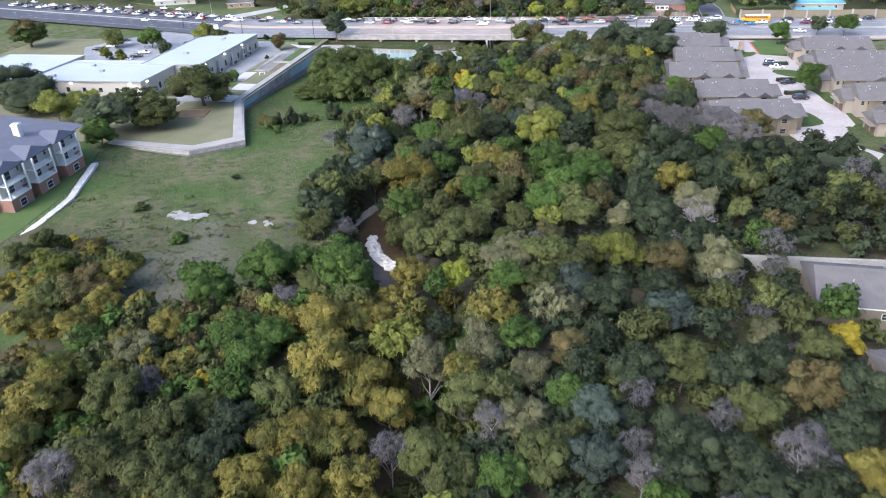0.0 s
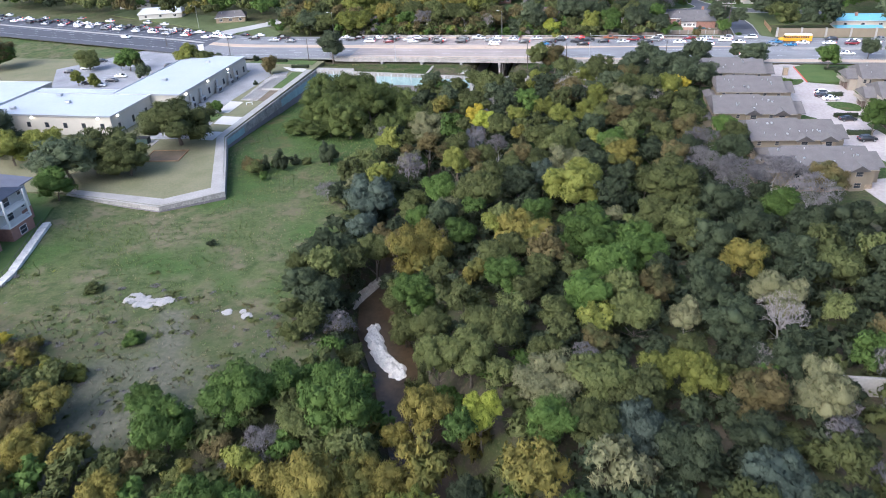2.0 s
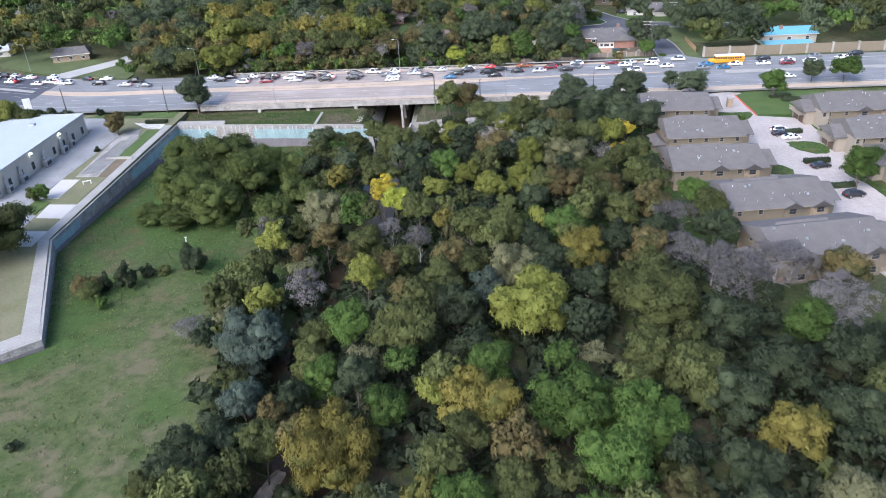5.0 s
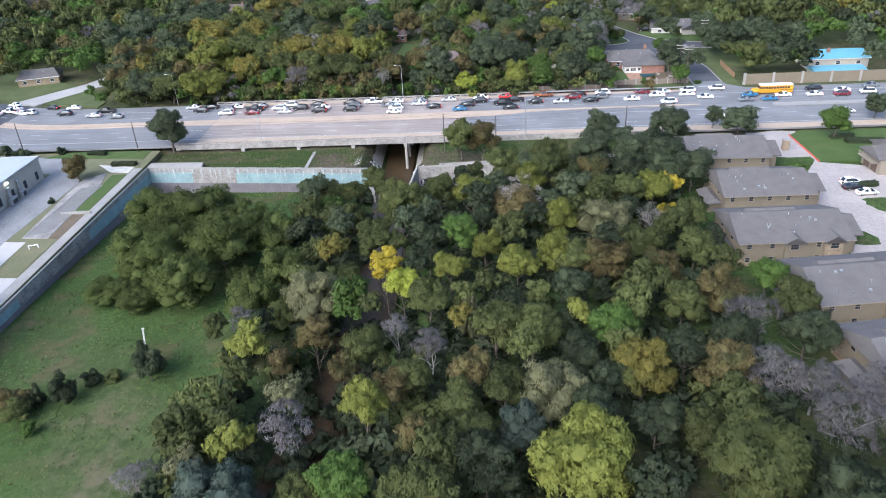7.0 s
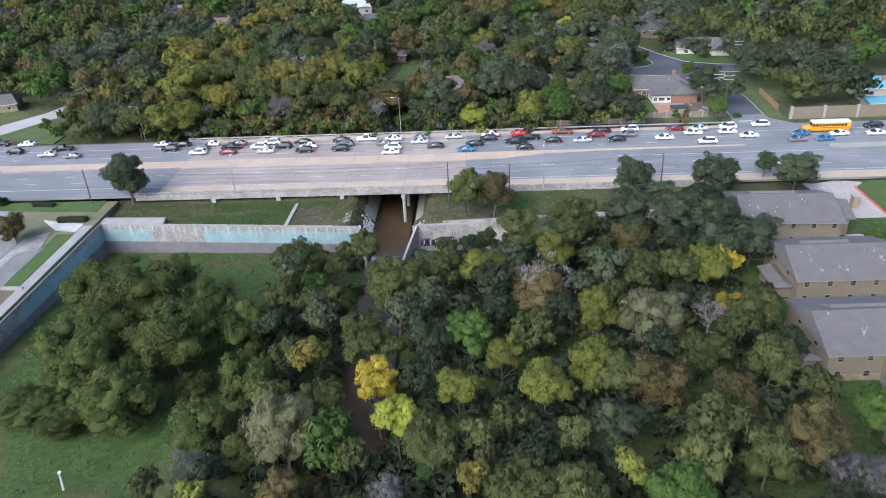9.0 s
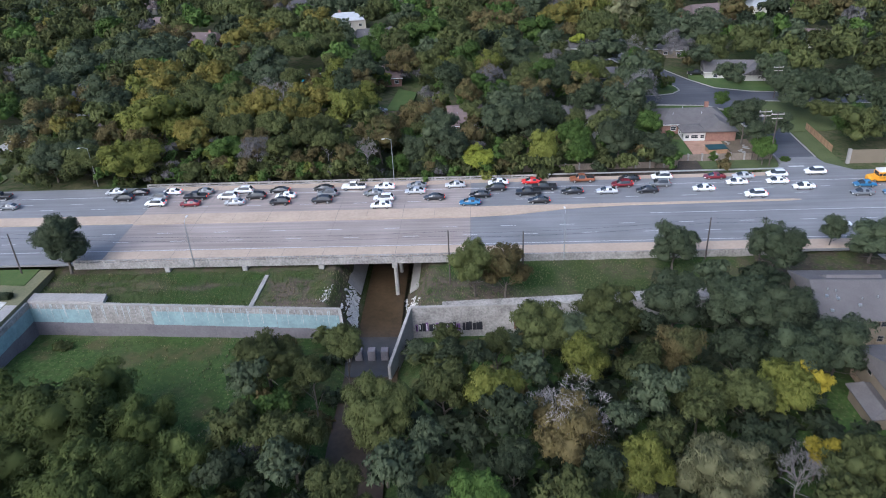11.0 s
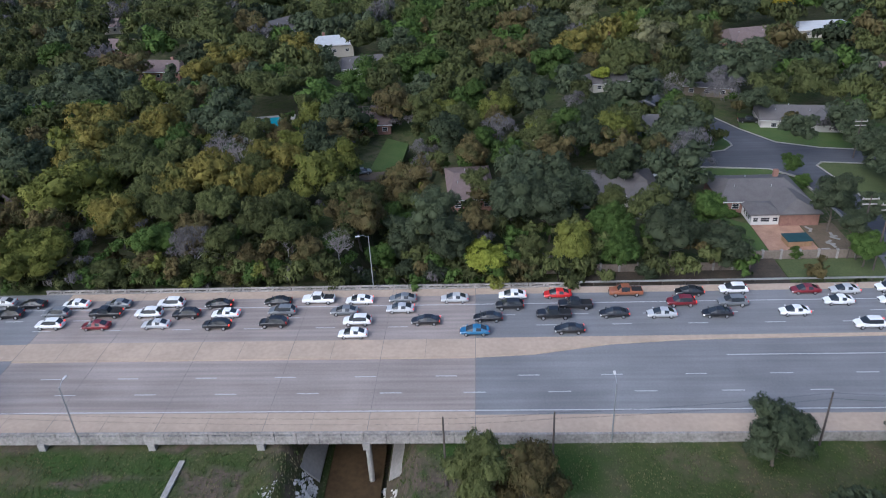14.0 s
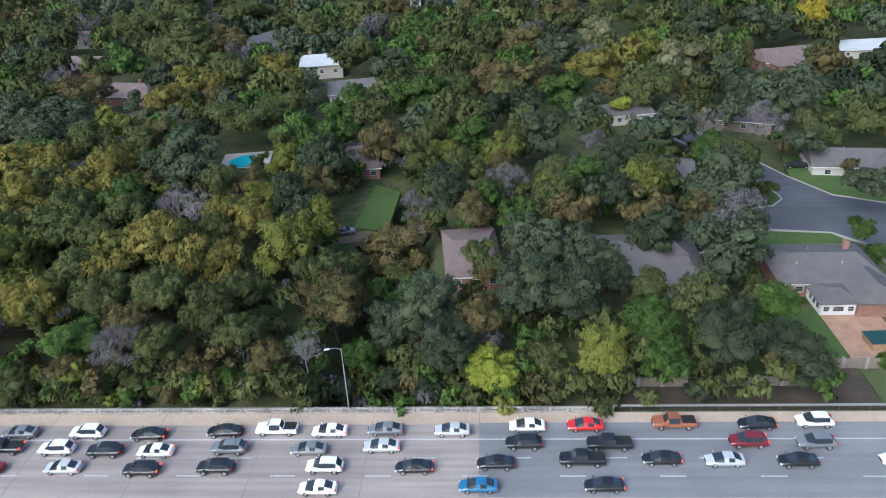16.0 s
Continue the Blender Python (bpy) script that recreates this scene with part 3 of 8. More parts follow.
# wing walls stepping down to the creek
for nm, a, b in (("wing_wall_west", (-52.5, 289.3), (-50.3, 282.0)), ("wing_wall_east", (-39.7, 289.3), (-42.6, 277.5))):
    dx, dy = b[0] - a[0], b[1] - a[1]
    ln = math.hypot(dx, dy)
    bm = bmesh.new()
    prism(bm, ((0, -0.25), (ln, -0.25), (ln, 0.25), (0, 0.25)), -11, -2.4)
    for v in bm.verts:
        if v.co.z > -5 and v.co.x > 1:
            v.co.z = -6.4
    w = part(nm, bm, concrete, at=pose(a[0], a[1], 0, 0, 0, math.degrees(math.atan2(dy, dx))))
    tagged(w, "sloping pale concrete wing wall at the weir", "wall", "", "structure")
# weir apron with three baffle blocks
slab("weir_apron", [(-52, 289.5), (-40, 289.5), (-42.5, 278), (-50.5, 278)], -9.6, -8.85, material("apron", (0.05, 0.048, 0.046), 0.3, var=0.25), "wet dark concrete weir apron across the creek", "weir")
for x in (-48.6, -46.3, -44.0):
    b = part("baffle_block", boxes((x - 0.65, x + 0.65, 282.4, 283.8, -9, -6.9), bevel=0.06), band_grey)
    tagged(b, "grey concrete baffle block standing on the weir apron", "block", "baffle blocks", "")
# walkway on the wall's crown and the school's terrace behind it
slab("yard", [(-250, 174), (-133, 173.9), (-106, 169.8), (-94.8, 179.4), (-112.2, 216.5), (-112.2, 303), (-250, 303)], -6.0, -0.95, dry_lawn, "dry mown lawn behind the basin wall", "lawn")
slab("wall_walk", [(-133, 174.0), (-106, 169.9), (-94.8, 179.4), (-112.3, 216.4), (-112.3, 290), (-114.6, 290), (-114.6, 216.2), (-98.6, 180.8), (-107, 173.5), (-133, 176.3)], -1.1, -0.88, concrete, "pale concrete walkway on the crown of the wall", "path")
# concrete slopes under the bridge ends and the flume down the west bank
bm = poly_solid([(-55.4, 302.6, -2.2), (-51.0, 303.2, -7.9), (-51.0, 340.5, -7.9), (-55.4, 340.5, -2.2)], 0.4)
tagged(part("abutment_west", bm, concrete), "sloped grey concrete apron under the bridge", "abutment", "", "structure")
bm = poly_solid([(-41.2, 303.4, -7.9), (-34.0, 302.4, -2.1), (-34.0, 340.5, -2.1), (-41.2, 340.5, -7.9)], 0.4)
tagged(part("abutment_east", bm, concrete), "sloped grey concrete apron under the bridge", "abutment", "", "structure")
bm = poly_solid([(-69.6, 289.8, -2.55), (-68.8, 289.8, -2.55), (-68.1, 301.0, -1.85), (-68.9, 301.0, -1.85)], 0.3)
tagged(part("flume", bm, concrete), "narrow pale concrete flume down the grass bank", "flume", "", "structure")
# pale walks on the crown of the channel walls
bm = poly_solid([(-34, 289.9, -2.38), (13.5, 291.2, -2.3), (13.5, 293.6, -1.9), (-34, 290.9, -2.25)], 0.5)
tagged(part("wall_walk", bm, concrete_dirty), "pale concrete walk on the crown of the channel wall", "path", "", "structure")
bm = poly_solid([(-112, 292.4, -1.5), (-97, 291.6, -1.55), (-97.5, 294.4, -1.45), (-112, 295, -1.4)], 0.8)
tagged(part("wall_block", bm, concrete), "raised pale concrete platform behind the wall", "platform", "", "structure")
# ---- trees ----
RNG = np.random.default_rng(7)


def blob(rng, c, r, squash=0.85):
    """A rough low lump that fills the inside of a bough."""
    v = np.array([(0, 0, 1), (0, 0, -1), (1, 0, 0), (-1, 0, 0), (0, 1, 0), (0, -1, 0)], float)
    f = [(0, 2, 4), (0, 4, 3), (0, 3, 5), (0, 5, 2), (1, 4, 2), (1, 3, 4), (1, 5, 3), (1, 2, 5)]
    mid, v2, f2 = {}, list(v), []

    def m(a, b):
        k = (min(a, b), max(a, b))
        if k not in mid:
            p = v2[a] + v2[b]
            v2.append(p / np.linalg.norm(p))
            mid[k] = len(v2) - 1
        return mid[k]

    for a, b, d in f:
        ab, bd, da = m(a, b), m(b, d), m(d, a)
        f2 += [(a, ab, da), (ab, b, bd), (da, bd, d), (ab, bd, da)]
    p = np.array(v2) * (r * rng.uniform(0.78, 1.06, (len(v2), 1))) * (1, 1, squash) + c
    return p, f2


def unit(v):
    return v / np.linalg.norm(v, axis=1)[:, None]


def crown(rng, n, leaf, lobes, droop=0.0, thin=1.0, fill=0.78, knots=10):
    """Boughs carry clumps, clumps carry leaf sprays round rough lumps; shading follows the clump. Gives points, faces and normals."""
    c = np.array([l[:3] for l in lobes])
    r = np.array([l[3] for l in lobes])
    verts, faces, norms = [], [], []
    if fill:
        for k in range(len(lobes)):
            p, f = blob(rng, c[k], r[k] * fill)
            o = len(verts)
            verts.extend(map(tuple, p))
            norms.append(unit(unit(p - c[k]) + rng.normal(size=p.shape) * 0.35))
            faces.extend((a + o, b + o, d + o) for a, b, d in f)
    # clumps sit unevenly on the boughs
    own = np.repeat(np.arange(len(lobes)), knots)
    kd = unit(rng.normal(size=(len(own), 3)))
    kd[:, 2] = np.where(kd[:, 2] < -0.35, -kd[:, 2], kd[:, 2])
    kc = c[own] + kd * (r[own] * rng.uniform(0.62, 0.95, len(own)))[:, None] * (1, 1, 0.88)
    kr = r[own] * rng.uniform(0.24, 0.46, len(own))
    n = int(n * 2.4)
    pick = rng.choice(len(own), int(n * 2.0), p=kr ** 2 / (kr ** 2).sum())
    d = unit(rng.normal(size=(len(pick), 3)))
    d[:, 2] = np.where(d[:, 2] < -0.45, -d[:, 2], d[:, 2])
    pos = kc[pick] + d * (kr[pick] * rng.uniform(0.55, 1.2, len(pick)))[:, None]
    loose = rng.random(len(pick)) < 0.14
    dl = unit(rng.normal(size=(len(pick), 3)))
    dl[:, 2] = np.abs(dl[:, 2]) * 0.9 - 0.1
    lb = own[pick]
    pos[loose] = (c[lb] + dl * (r[lb] * rng.uniform(0.76, 1.08, len(pick)))[:, None] * (1, 1, 0.88))[loose]
    d[loose] = dl[loose]
    gap = np.linalg.norm((pos[:, None] - c[None]) / (1, 1, 0.88), axis=2) / r[None]
    keep = np.flatnonzero((gap > 0.66).all(axis=1))[:n]
    pos, d, lb = pos[keep], d[keep], lb[keep]
    m = len(keep)
    leaf *= 0.62
    droop += 0.45
    nrm = unit(d + rng.normal(size=(m, 3)) * 0.5)
    t = rng.normal(size=(m, 3))
    t[:, 2] -= 3.0 * droop
    t -= nrm * (t * nrm).sum(1)[:, None]
    t = unit(t)
    s = np.cross(nrm, t)
    ln = leaf * rng.uniform(0.6, 1.35, m)[:, None] * (1 + droop)
    wd = leaf * rng.uniform(0.45, 0.85, m)[:, None] * thin
    q = np.stack([pos - t * ln * 0.7 + s * wd, pos - t * ln * 0.7 - s * wd, pos + t * ln + nrm * leaf * 0.3], 1).reshape(-1, 3)
    soft = unit(d * 0.9 + unit(pos - c[lb]) * 0.4 + unit(pos - (0, 0, 0.7)) * 0.35 + rng.normal(size=(m, 3)) * 0.2)
    norms.append(np.repeat(soft, 3, axis=0))
    o = len(verts)
    verts.extend(map(tuple, q))
    faces.extend((o + 3 * k, o + 3 * k + 1, o + 3 * k + 2) for k in range(m))
    return verts, faces, np.concatenate(norms)


def soften(me, normals):
    me.polygons.foreach_set("use_smooth", [True] * len(me.polygons))
    me.normals_split_custom_set_from_vertices(normals)


def lobes_round(rng, n, spread=0.66, zc=1.15, zh=0.62, big=0.46):
    out = [(0, 0, zc, 0.62)]
    for k in range(n):
        a = k * 2.4 + rng.uniform(-0.3, 0.3)
        u = rng.uniform(-0.75, 1)
        w = math.sqrt(max(0.05, 1 - u * u * 0.8)) * spread * rng.uniform(0.8, 1.15)
        out.append((w * math.cos(a), w * math.sin(a), zc + u * zh, big * rng.uniform(0.65, 1.1)))
    return out


def limb_mesh(rng, name, top, bend, mat, twigs=7, r0=0.06, reach=0.6):
    """Tapered trunk with forking limbs."""
    bm = bmesh.new()
    p, r = Vector((0, 0, -0.15)), r0
    knots = [p]
    for k in range(3):
        q = p + Vector((rng.uniform(-bend, bend), rng.uniform(-bend, bend), top / 3))
        tube(bm, p, q, r, r * 0.78, 6)
        p, r = q, r * 0.78
        knots.append(p)
    for k in range(twigs):
        a = k * 2.4 + rng.uniform(-0.4, 0.4)
        base = knots[1].lerp(knots[3], rng.uniform(0.15, 1.0))
        q = base + Vector((math.cos(a), math.sin(a), rng.uniform(0.35, 0.9))) * reach * rng.uniform(0.5, 0.8)
        e = q + Vector((math.cos(a + rng.uniform(-0.7, 0.7)), math.sin(a + rng.uniform(-0.7, 0.7)), rng.uniform(0.2, 0.8))) * reach * 0.5
        tube(bm, base, q, r * 0.55, r * 0.34, 4)
        tube(bm, q, e, r * 0.34, r * 0.1, 4)
    me = bpy.data.meshes.new(name)
    bm.to_mesh(me)
    bm.free()
    me.materials.append(mat)
    return me


def bare_mesh(rng, mat, n=240):
    """A leafless crown: forks on forks of thin branches, in prisms of three sides."""
    v, f = [], []

    def rod(a, b, ra, rb):
        d = (b - a).normalized()
        u = d.orthogonal().normalized()
        w = d.cross(u)
        o = len(v)
        for c, r in ((a, ra), (b, rb)):
            for k in range(3):
                v.append(tuple(c + (u * math.cos(k * 2.094) + w * math.sin(k * 2.094)) * r))
        f.extend(((o, o + 1, o + 4, o + 3), (o + 1, o + 2, o + 5, o + 4), (o + 2, o, o + 3, o + 5)))

    def grow(a, d, ln, r, depth):
        b = a + d * ln
        rod(a, b, r, r * 0.68)
        if depth == 0:
            return
        for k in range(3 if depth > 1 else 4):
            nd = (d + Vector(rng.normal(size=3)) * 0.55 + Vector((0, 0, 0.12))).normalized()
            grow(a.lerp(b, rng.uniform(0.55, 1.0)), nd, ln * rng.uniform(0.55, 0.8), r * 0.62, depth - 1)

    for k in range(5):
        a = k * 1.26 + rng.uniform(-0.3, 0.3)
        grow(Vector((0, 0, 0.55)), Vector((math.cos(a) * 0.75, math.sin(a) * 0.75, rng.uniform(0.5, 1.1))).normalized(), 0.5, 0.04, 4)
    return v, f


SPEC = {  # sprays, size, drooping, narrowness, boughs, filling
    "green": (3000, 0.056, 0.15, 0.9, 14, 0.79),
    "olive": (2900, 0.058, 0.5, 0.75, 13, 0.77),
    "moss": (2900, 0.058, 0.4, 0.8, 13, 0.79),
    "dark": (2700, 0.056, 0.1, 0.95, 13, 0.80),
    "oak": (3000, 0.052, 0.1, 0.95, 16, 0.79),
    "lime": (2800, 0.058, 0.3, 0.85, 12, 0.77),
    "lemon": (2400, 0.062, 0.3, 0.85, 10, 0.75),
    "yellow": (2400, 0.062, 0.3, 0.85, 9, 0.72),
    "gold": (2800, 0.058, 0.45, 0.75, 13, 0.76),
    "rust": (2600, 0.056, 0.3, 0.75, 13, 0.73),
    "pale": (2800, 0.057, 0.5, 0.7, 14, 0.74),
    "blue": (2800, 0.056, 0.55, 0.7, 12, 0.77),
    "mesq": (3000, 0.05, 0.2, 0.8, 16, 0.80),
    "mauve": (2200, 0.058, 0.3, 0.45, 12, 0.0),
}
LABEL = {
    "green": ("bright green leafy tree with a billowing crown", "tree"), "olive": ("olive green creekside tree with drooping sprays", "tree"),
    "dark": ("dark green dense broadleaf tree", "tree"), "oak": ("dark grey-green live oak with a wide crown", "tree"),
    "lime": ("yellow-green elm turning in autumn", "tree"), "lemon": ("pale yellow-green autumn tree", "tree"), "yellow": ("bright yellow autumn tree", "tree"),
    "gold": ("golden olive autumn tree with heavy boughs", "tree"), "rust": ("rust brown autumn tree with thinning leaves", "tree"),
    "pale": ("pale straw green tree with drooping sprays", "tree"), "blue": ("blue-green willow with hanging sprays", "tree"),
    "moss": ("dark olive tree in the close creek woods", "tree"), "mesq": ("dark green spreading thicket tree in the field", "tree"), "mauve": ("thin mauve grey tree that has shed most leaves", "tree"), "bare": ("leafless pale grey tree", "tree"),
}
TEMPLATE = {}


def template(kind, k):
    if (kind, k) in TEMPLATE:
        return TEMPLATE[kind, k]
    rng = np.random.default_rng(hash_of(kind) * 10 + k)
    if kind == "bare":
        v, f = bare_mesh(rng, bark_pale)
        v2, f2, _n2 = crown(rng, 420, 0.09, lobes_round(rng, 12, big=0.42), 0.0, 0.2, 0.0)
        f = list(f) + [tuple(i + len(v) for i in q) for q in f2]
        cme = mesh_of("crown", list(v) + list(v2), f, LEAF["bare"])
        tme = limb_mesh(rng, "trunk", 1.0, 0.08, bark_pale, 5, 0.05)
    else:
        n, leaf, droop, thin, nl, fill = SPEC[kind]
        lob = lobes_round(rng, nl + (8 if k >= 6 else 0), big=0.36 if k >= 6 else 0.44, spread=0.62 + 0.08 * (k % 2), zc=1.1 + 0.08 * (k % 3))
        if k >= 6:
            n, leaf = int(n * 1.6), leaf * 0.77
        elif k >= 3:
            n, leaf = int(n * 0.45), leaf * 1.42
        v, f, nv = crown(rng, n, leaf, lob, droop, thin, fill)
        cme = mesh_of("crown", v, f, LEAF[kind])
        soften(cme, nv)
        tme = limb_mesh(rng, "trunk", 1.0, 0.07, bark_pale if kind in ("pale", "mauve") else bark, 7)
    TEMPLATE[kind, k] = (tme, cme)
    return TEMPLATE[kind, k]


def hash_of(word):
    return sum((i + 1) * ord(c) for i, c in enumerate(word)) % 997


def stand(x, y):
    """Where a trunk meets the earth, banks and terraces included."""
    if 289 < y < 304 and -113 < x < 30:
        return -2.0
    if x < -114 and y < 303 and y > 174:
        return -0.95
    return land(x, y)


PLANTED = []
COUNT = [0]


def tree(kind, x, y, r, h, z=None, label=None, sort=None):
    """One standing tree: crown radius r and height h."""
    COUNT[0] += 1
    i = COUNT[0]
    tme, cme = template(kind, i % 3 + (3 if y > 470 or r < 2.2 else 6 if r > 5.4 and y < 341 else 0))
    base = stand(x, y) if z is None else z
    text, cat = LABEL[kind]
    ob = thing("tree", label or text, cat, pose(x, y, base, 0, 0, (i * 67) % 360), "trees")
    low = kind == "mesq" or (x < -112 and y < 216) or (x < creek_at(y) - 9 and y < 290)
    tall = min(1.05 * r, h / 2) if kind == "bare" else h / 1.9 if low else min(0.98 * r, h / 1.75)
    part("trunk", tme, None, ob, at=Matrix.Diagonal((r, r, max(1.0, h - 0.95 * tall), 1)))
    part("crown", cme, None, ob, at=Matrix.Translation((0, 0, -0.25 * tall if low else h - 1.72 * tall)) @ Matrix.Diagonal((r, r, tall, 1)))
    PLANTED.append((x, y, r))
    return ob


def shrub(kind, x, y, r, h, label="low leafy shrub in the rough grass"):
    COUNT[0] += 1
    i = COUNT[0]
    tme, cme = template(kind, i % 3 + 3)
    ob = thing("shrub", label, "shrub", pose(x, y, stand(x, y) - 0.32 * h, 0, 0, (i * 67) % 360) @ Matrix.Diagonal((r, r, h * 0.66, 1)), "shrubs")
    part("crown", cme, None, ob)
    PLANTED.append((x, y, r * 0.7))
    return ob


def far_woods(name, spots, label, sprays, flat=False):
    """Woods past counting: every tree is real boughs and sprays, joined by leaf colour."""
    bins = {}
    for kind, x, y, z, r, h in spots:
        bins.setdefault(kind, []).append((x, y, z, r, h))
    for kind, items in bins.items():
        rng = np.random.default_rng(hash_of(kind) + len(name))
        n, leaf, droop, thin, nl, fill = SPEC[kind]
        protos = []
        for k in range(4):
            nl = 9 if sprays > 300 else 6 if sprays > 150 else 4 if sprays > 40 else 2
            v, f, nv = crown(rng, sprays, leaf * math.sqrt(n / sprays) * (1.0 if sprays > 40 else 0.8), lobes_round(rng, nl, big=0.5), droop * 0.7, thin, 0.0 if sprays < 40 or kind == "mauve" else 0.62, 7 if sprays > 150 else 4)
            if flat:
                nv = unit(nv * 0.25 + (0, 0, 1))
            protos.append((np.array(v), np.array(f), nv))
        vs, tris, nvs, o = [], [], [], 0
        for x, y, z, r, h in items:
            v, nt, nv = protos[rng.integers(4)]
            a = rng.uniform(0, math.tau)
            ca, sa = math.cos(a), math.sin(a)
            w = np.stack([(v[:, 0] * ca - v[:, 1] * sa) * r + x, (v[:, 0] * sa + v[:, 1] * ca) * r + y, v[:, 2] * min(0.98 * r, h / 1.75) + z + h - 1.72 * min(0.98 * r, h / 1.75)], 1)
            vs.append(w)
            nvs.append(np.stack([nv[:, 0] * ca - nv[:, 1] * sa, nv[:, 0] * sa + nv[:, 1] * ca, nv[:, 2]], 1))
            tris.append(nt + o)
            o += len(v)
        me = bpy.data.meshes.new(name)
        V, T = np.concatenate(vs), np.concatenate(tris)
        me.vertices.add(len(V))
        me.vertices.foreach_set("co", V.ravel())
        me.loops.add(T.size)
        me.loops.foreach_set("vertex_index", T.ravel())
        me.polygons.add(len(T))
        me.polygons.foreach_set("loop_start", np.arange(len(T)) * 3)
        me.polygons.foreach_set("loop_total", np.full(len(T), 3))
        me.materials.append(LEAF[kind])
        me.update(calc_edges=True)
        soften(me, np.concatenate(nvs))
        tagged(new(name, me), label, "trees", "", "stuff")


FAR = []


SIGHT = ((-91.5, 444, -1, 9), (-52, 414, -1, 3), (-71, 500, 3, 6), (-87, 531, 4, 6), (-117, 563, 5, 6), (59, 428, 3, 8), (77, 522, 3, 8), (108, 534, 3, 8), (-183, 548, 3, 8), (-148, 505, 3, 6), (31, 368, 0, 9), (40, 404, -1, 9))


def blocks(x, y, r, h):
    """Gardens and roofs that stand open to the south keep gaps in the canopy."""
    top = land(x, y) + h
    for tx, ty, tz, w in SIGHT:
        for south in (210, 250):
            dx, dy = -25 - tx, south - ty
            n = math.hypot(dx, dy)
            s = ((x - tx) * dx + (y - ty) * dy) / n
            off = abs((x - tx) * dy - (y - ty) * dx) / n
            if 0 < s < 80 and off < 0.8 * r + 0.5 * w and top + 0.3 > tz + (66 - tz) * s / n:
                return True
    return False


def far_tree(kind, x, y, r, h):
    """A tree of the suburb's canopy, joined with the others of its colour."""
    if blocks(x, y, r, h):
        return
    FAR.append((kind, x, y, land(x, y), r, h))
    PLANTED.append((x, y, r))
# trees of the creek woods and the field
tree("olive", -28.1, 292.9, 4.4, 8.6, -2.30)
tree("rust", -22.6, 292.2, 4.6, 8.0, -2.30)
tree("oak", 8.8, 299.9, 4.6, 8.0, -1.50)
tree("oak", 25.4, 295.2, 5.6, 8.5, -1.20)
tree("oak", 39.3, 304.7, 2.6, 5.5, -0.50)
tree("oak", -108.5, 302.7, 5.5, 10.0, -1.00)
tree("oak", 44.4, 299.6, 5.2, 6.5, -0.80)
tree("green", 67.5, 296.1, 4.0, 6.5, -0.80)
tree("oak", 83.6, 308.4, 3.5, 7.0, -0.50)
tree("green", 92.7, 307.2, 4.5, 7.0, -0.50)
tree("green", 62.7, 230.8, 4.0, 8.0, -0.90)
tree("green", 48.6, 271.0, 2.6, 4.2, -0.90)
tree("lime", -159.7, 189.5, 6.2, 9.9)
tree("lime", -154.0, 195.2, 5.7, 9.4)
tree("moss", -131.2, 187.2, 9.9, 12.8)
tree("oak", -136.2, 180.5, 8.7, 11.7)
tree("moss", -123.5, 186.1, 7.3, 10.2)
tree("oak", -172.1, 196.4, 10.4, 12.6)
tree("oak", -186.3, 203.7, 10.5, 13.5)
tree("green", -132.6, 170.3, 4.5, 8.0)
tree("moss", -121.6, 209.1, 11.4, 14.1)
tree("dark", -77.1, 205.5, 2.4, 6.0)
shrub("dark", -88.3, 199.7, 2.0, 5.2)
shrub("dark", -92.8, 199.3, 1.4, 3.9)
tree("green", -243.8, 285.5, 7.5, 10.9)
tree("rust", -244.0, 285.5, 8.3, 11.6)
tree("olive", -202.6, 285.5, 5.6, 9.1)
tree("green", -185.1, 285.5, 4.8, 8.4)
tree("lime", -192.8, 264.4, 2.5, 5.3)
tree("lime", -185.5, 263.5, 2.4, 5.3)
tree("oak", -172.1, 274.0, 2.7, 5.8)
tree("olive", -188.8, 285.5, 2.3, 5.0)
tree("olive", -181.4, 285.5, 2.3, 5.0)
tree("lime", -158.6, 285.5, 5.7, 10.5)
tree("olive", -153.3, 285.5, 4.6, 8.2)
tree("rust", -125.6, 282.4, 3.6, 7.3)
tree("moss", -143.6, 285.5, 2.2, 4.8)
shrub("green", -124.4, 236.6, 1.8, 4.0)
tree("lime", -92.2, 96.7, 4.8, 7.9)
tree("yellow", -68.5, 76.5, 1.9, 3.4)
tree("lime", -71.3, 70.7, 3.6, 6.2)
shrub("yellow", -52.0, 73.8, 1.8, 3.3)
shrub("lime", -62.1, 60.6, 1.8, 3.3)
tree("yellow", 37.0, 93.5, 2.7, 6.8)
tree("gold", -91.6, 91.2, 4.0, 6.7)
tree("rust", -82.6, 92.4, 4.5, 7.5)
tree("gold", -80.2, 97.7, 3.9, 6.6)
tree("gold", -78.5, 83.4, 3.8, 6.4)
tree("gold", -87.0, 82.4, 3.8, 6.3)
tree("olive", -86.7, 89.5, 3.7, 6.2)
tree("gold", -78.0, 90.0, 3.5, 6.0)
tree("olive", -104.2, 102.4, 3.2, 5.4)
tree("olive", -103.6, 108.7, 3.0, 5.2)
tree("green", -74.4, 80.1, 3.2, 5.5)
tree("pale", -64.4, 78.1, 3.5, 5.9)
tree("gold", -62.4, 84.1, 3.2, 5.5)
tree("rust", -62.9, 90.9, 2.0, 3.6)
tree("rust", -58.8, 82.4, 2.0, 3.7)
tree("gold", -70.2, 63.8, 4.8, 7.9)
tree("gold", -68.8, 57.0, 4.2, 7.0)
tree("olive", -60.8, 67.1, 4.2, 7.0)
tree("mauve", -58.5, 71.0, 2.8, 4.9)
tree("moss", -50.4, 63.3, 3.9, 6.6)
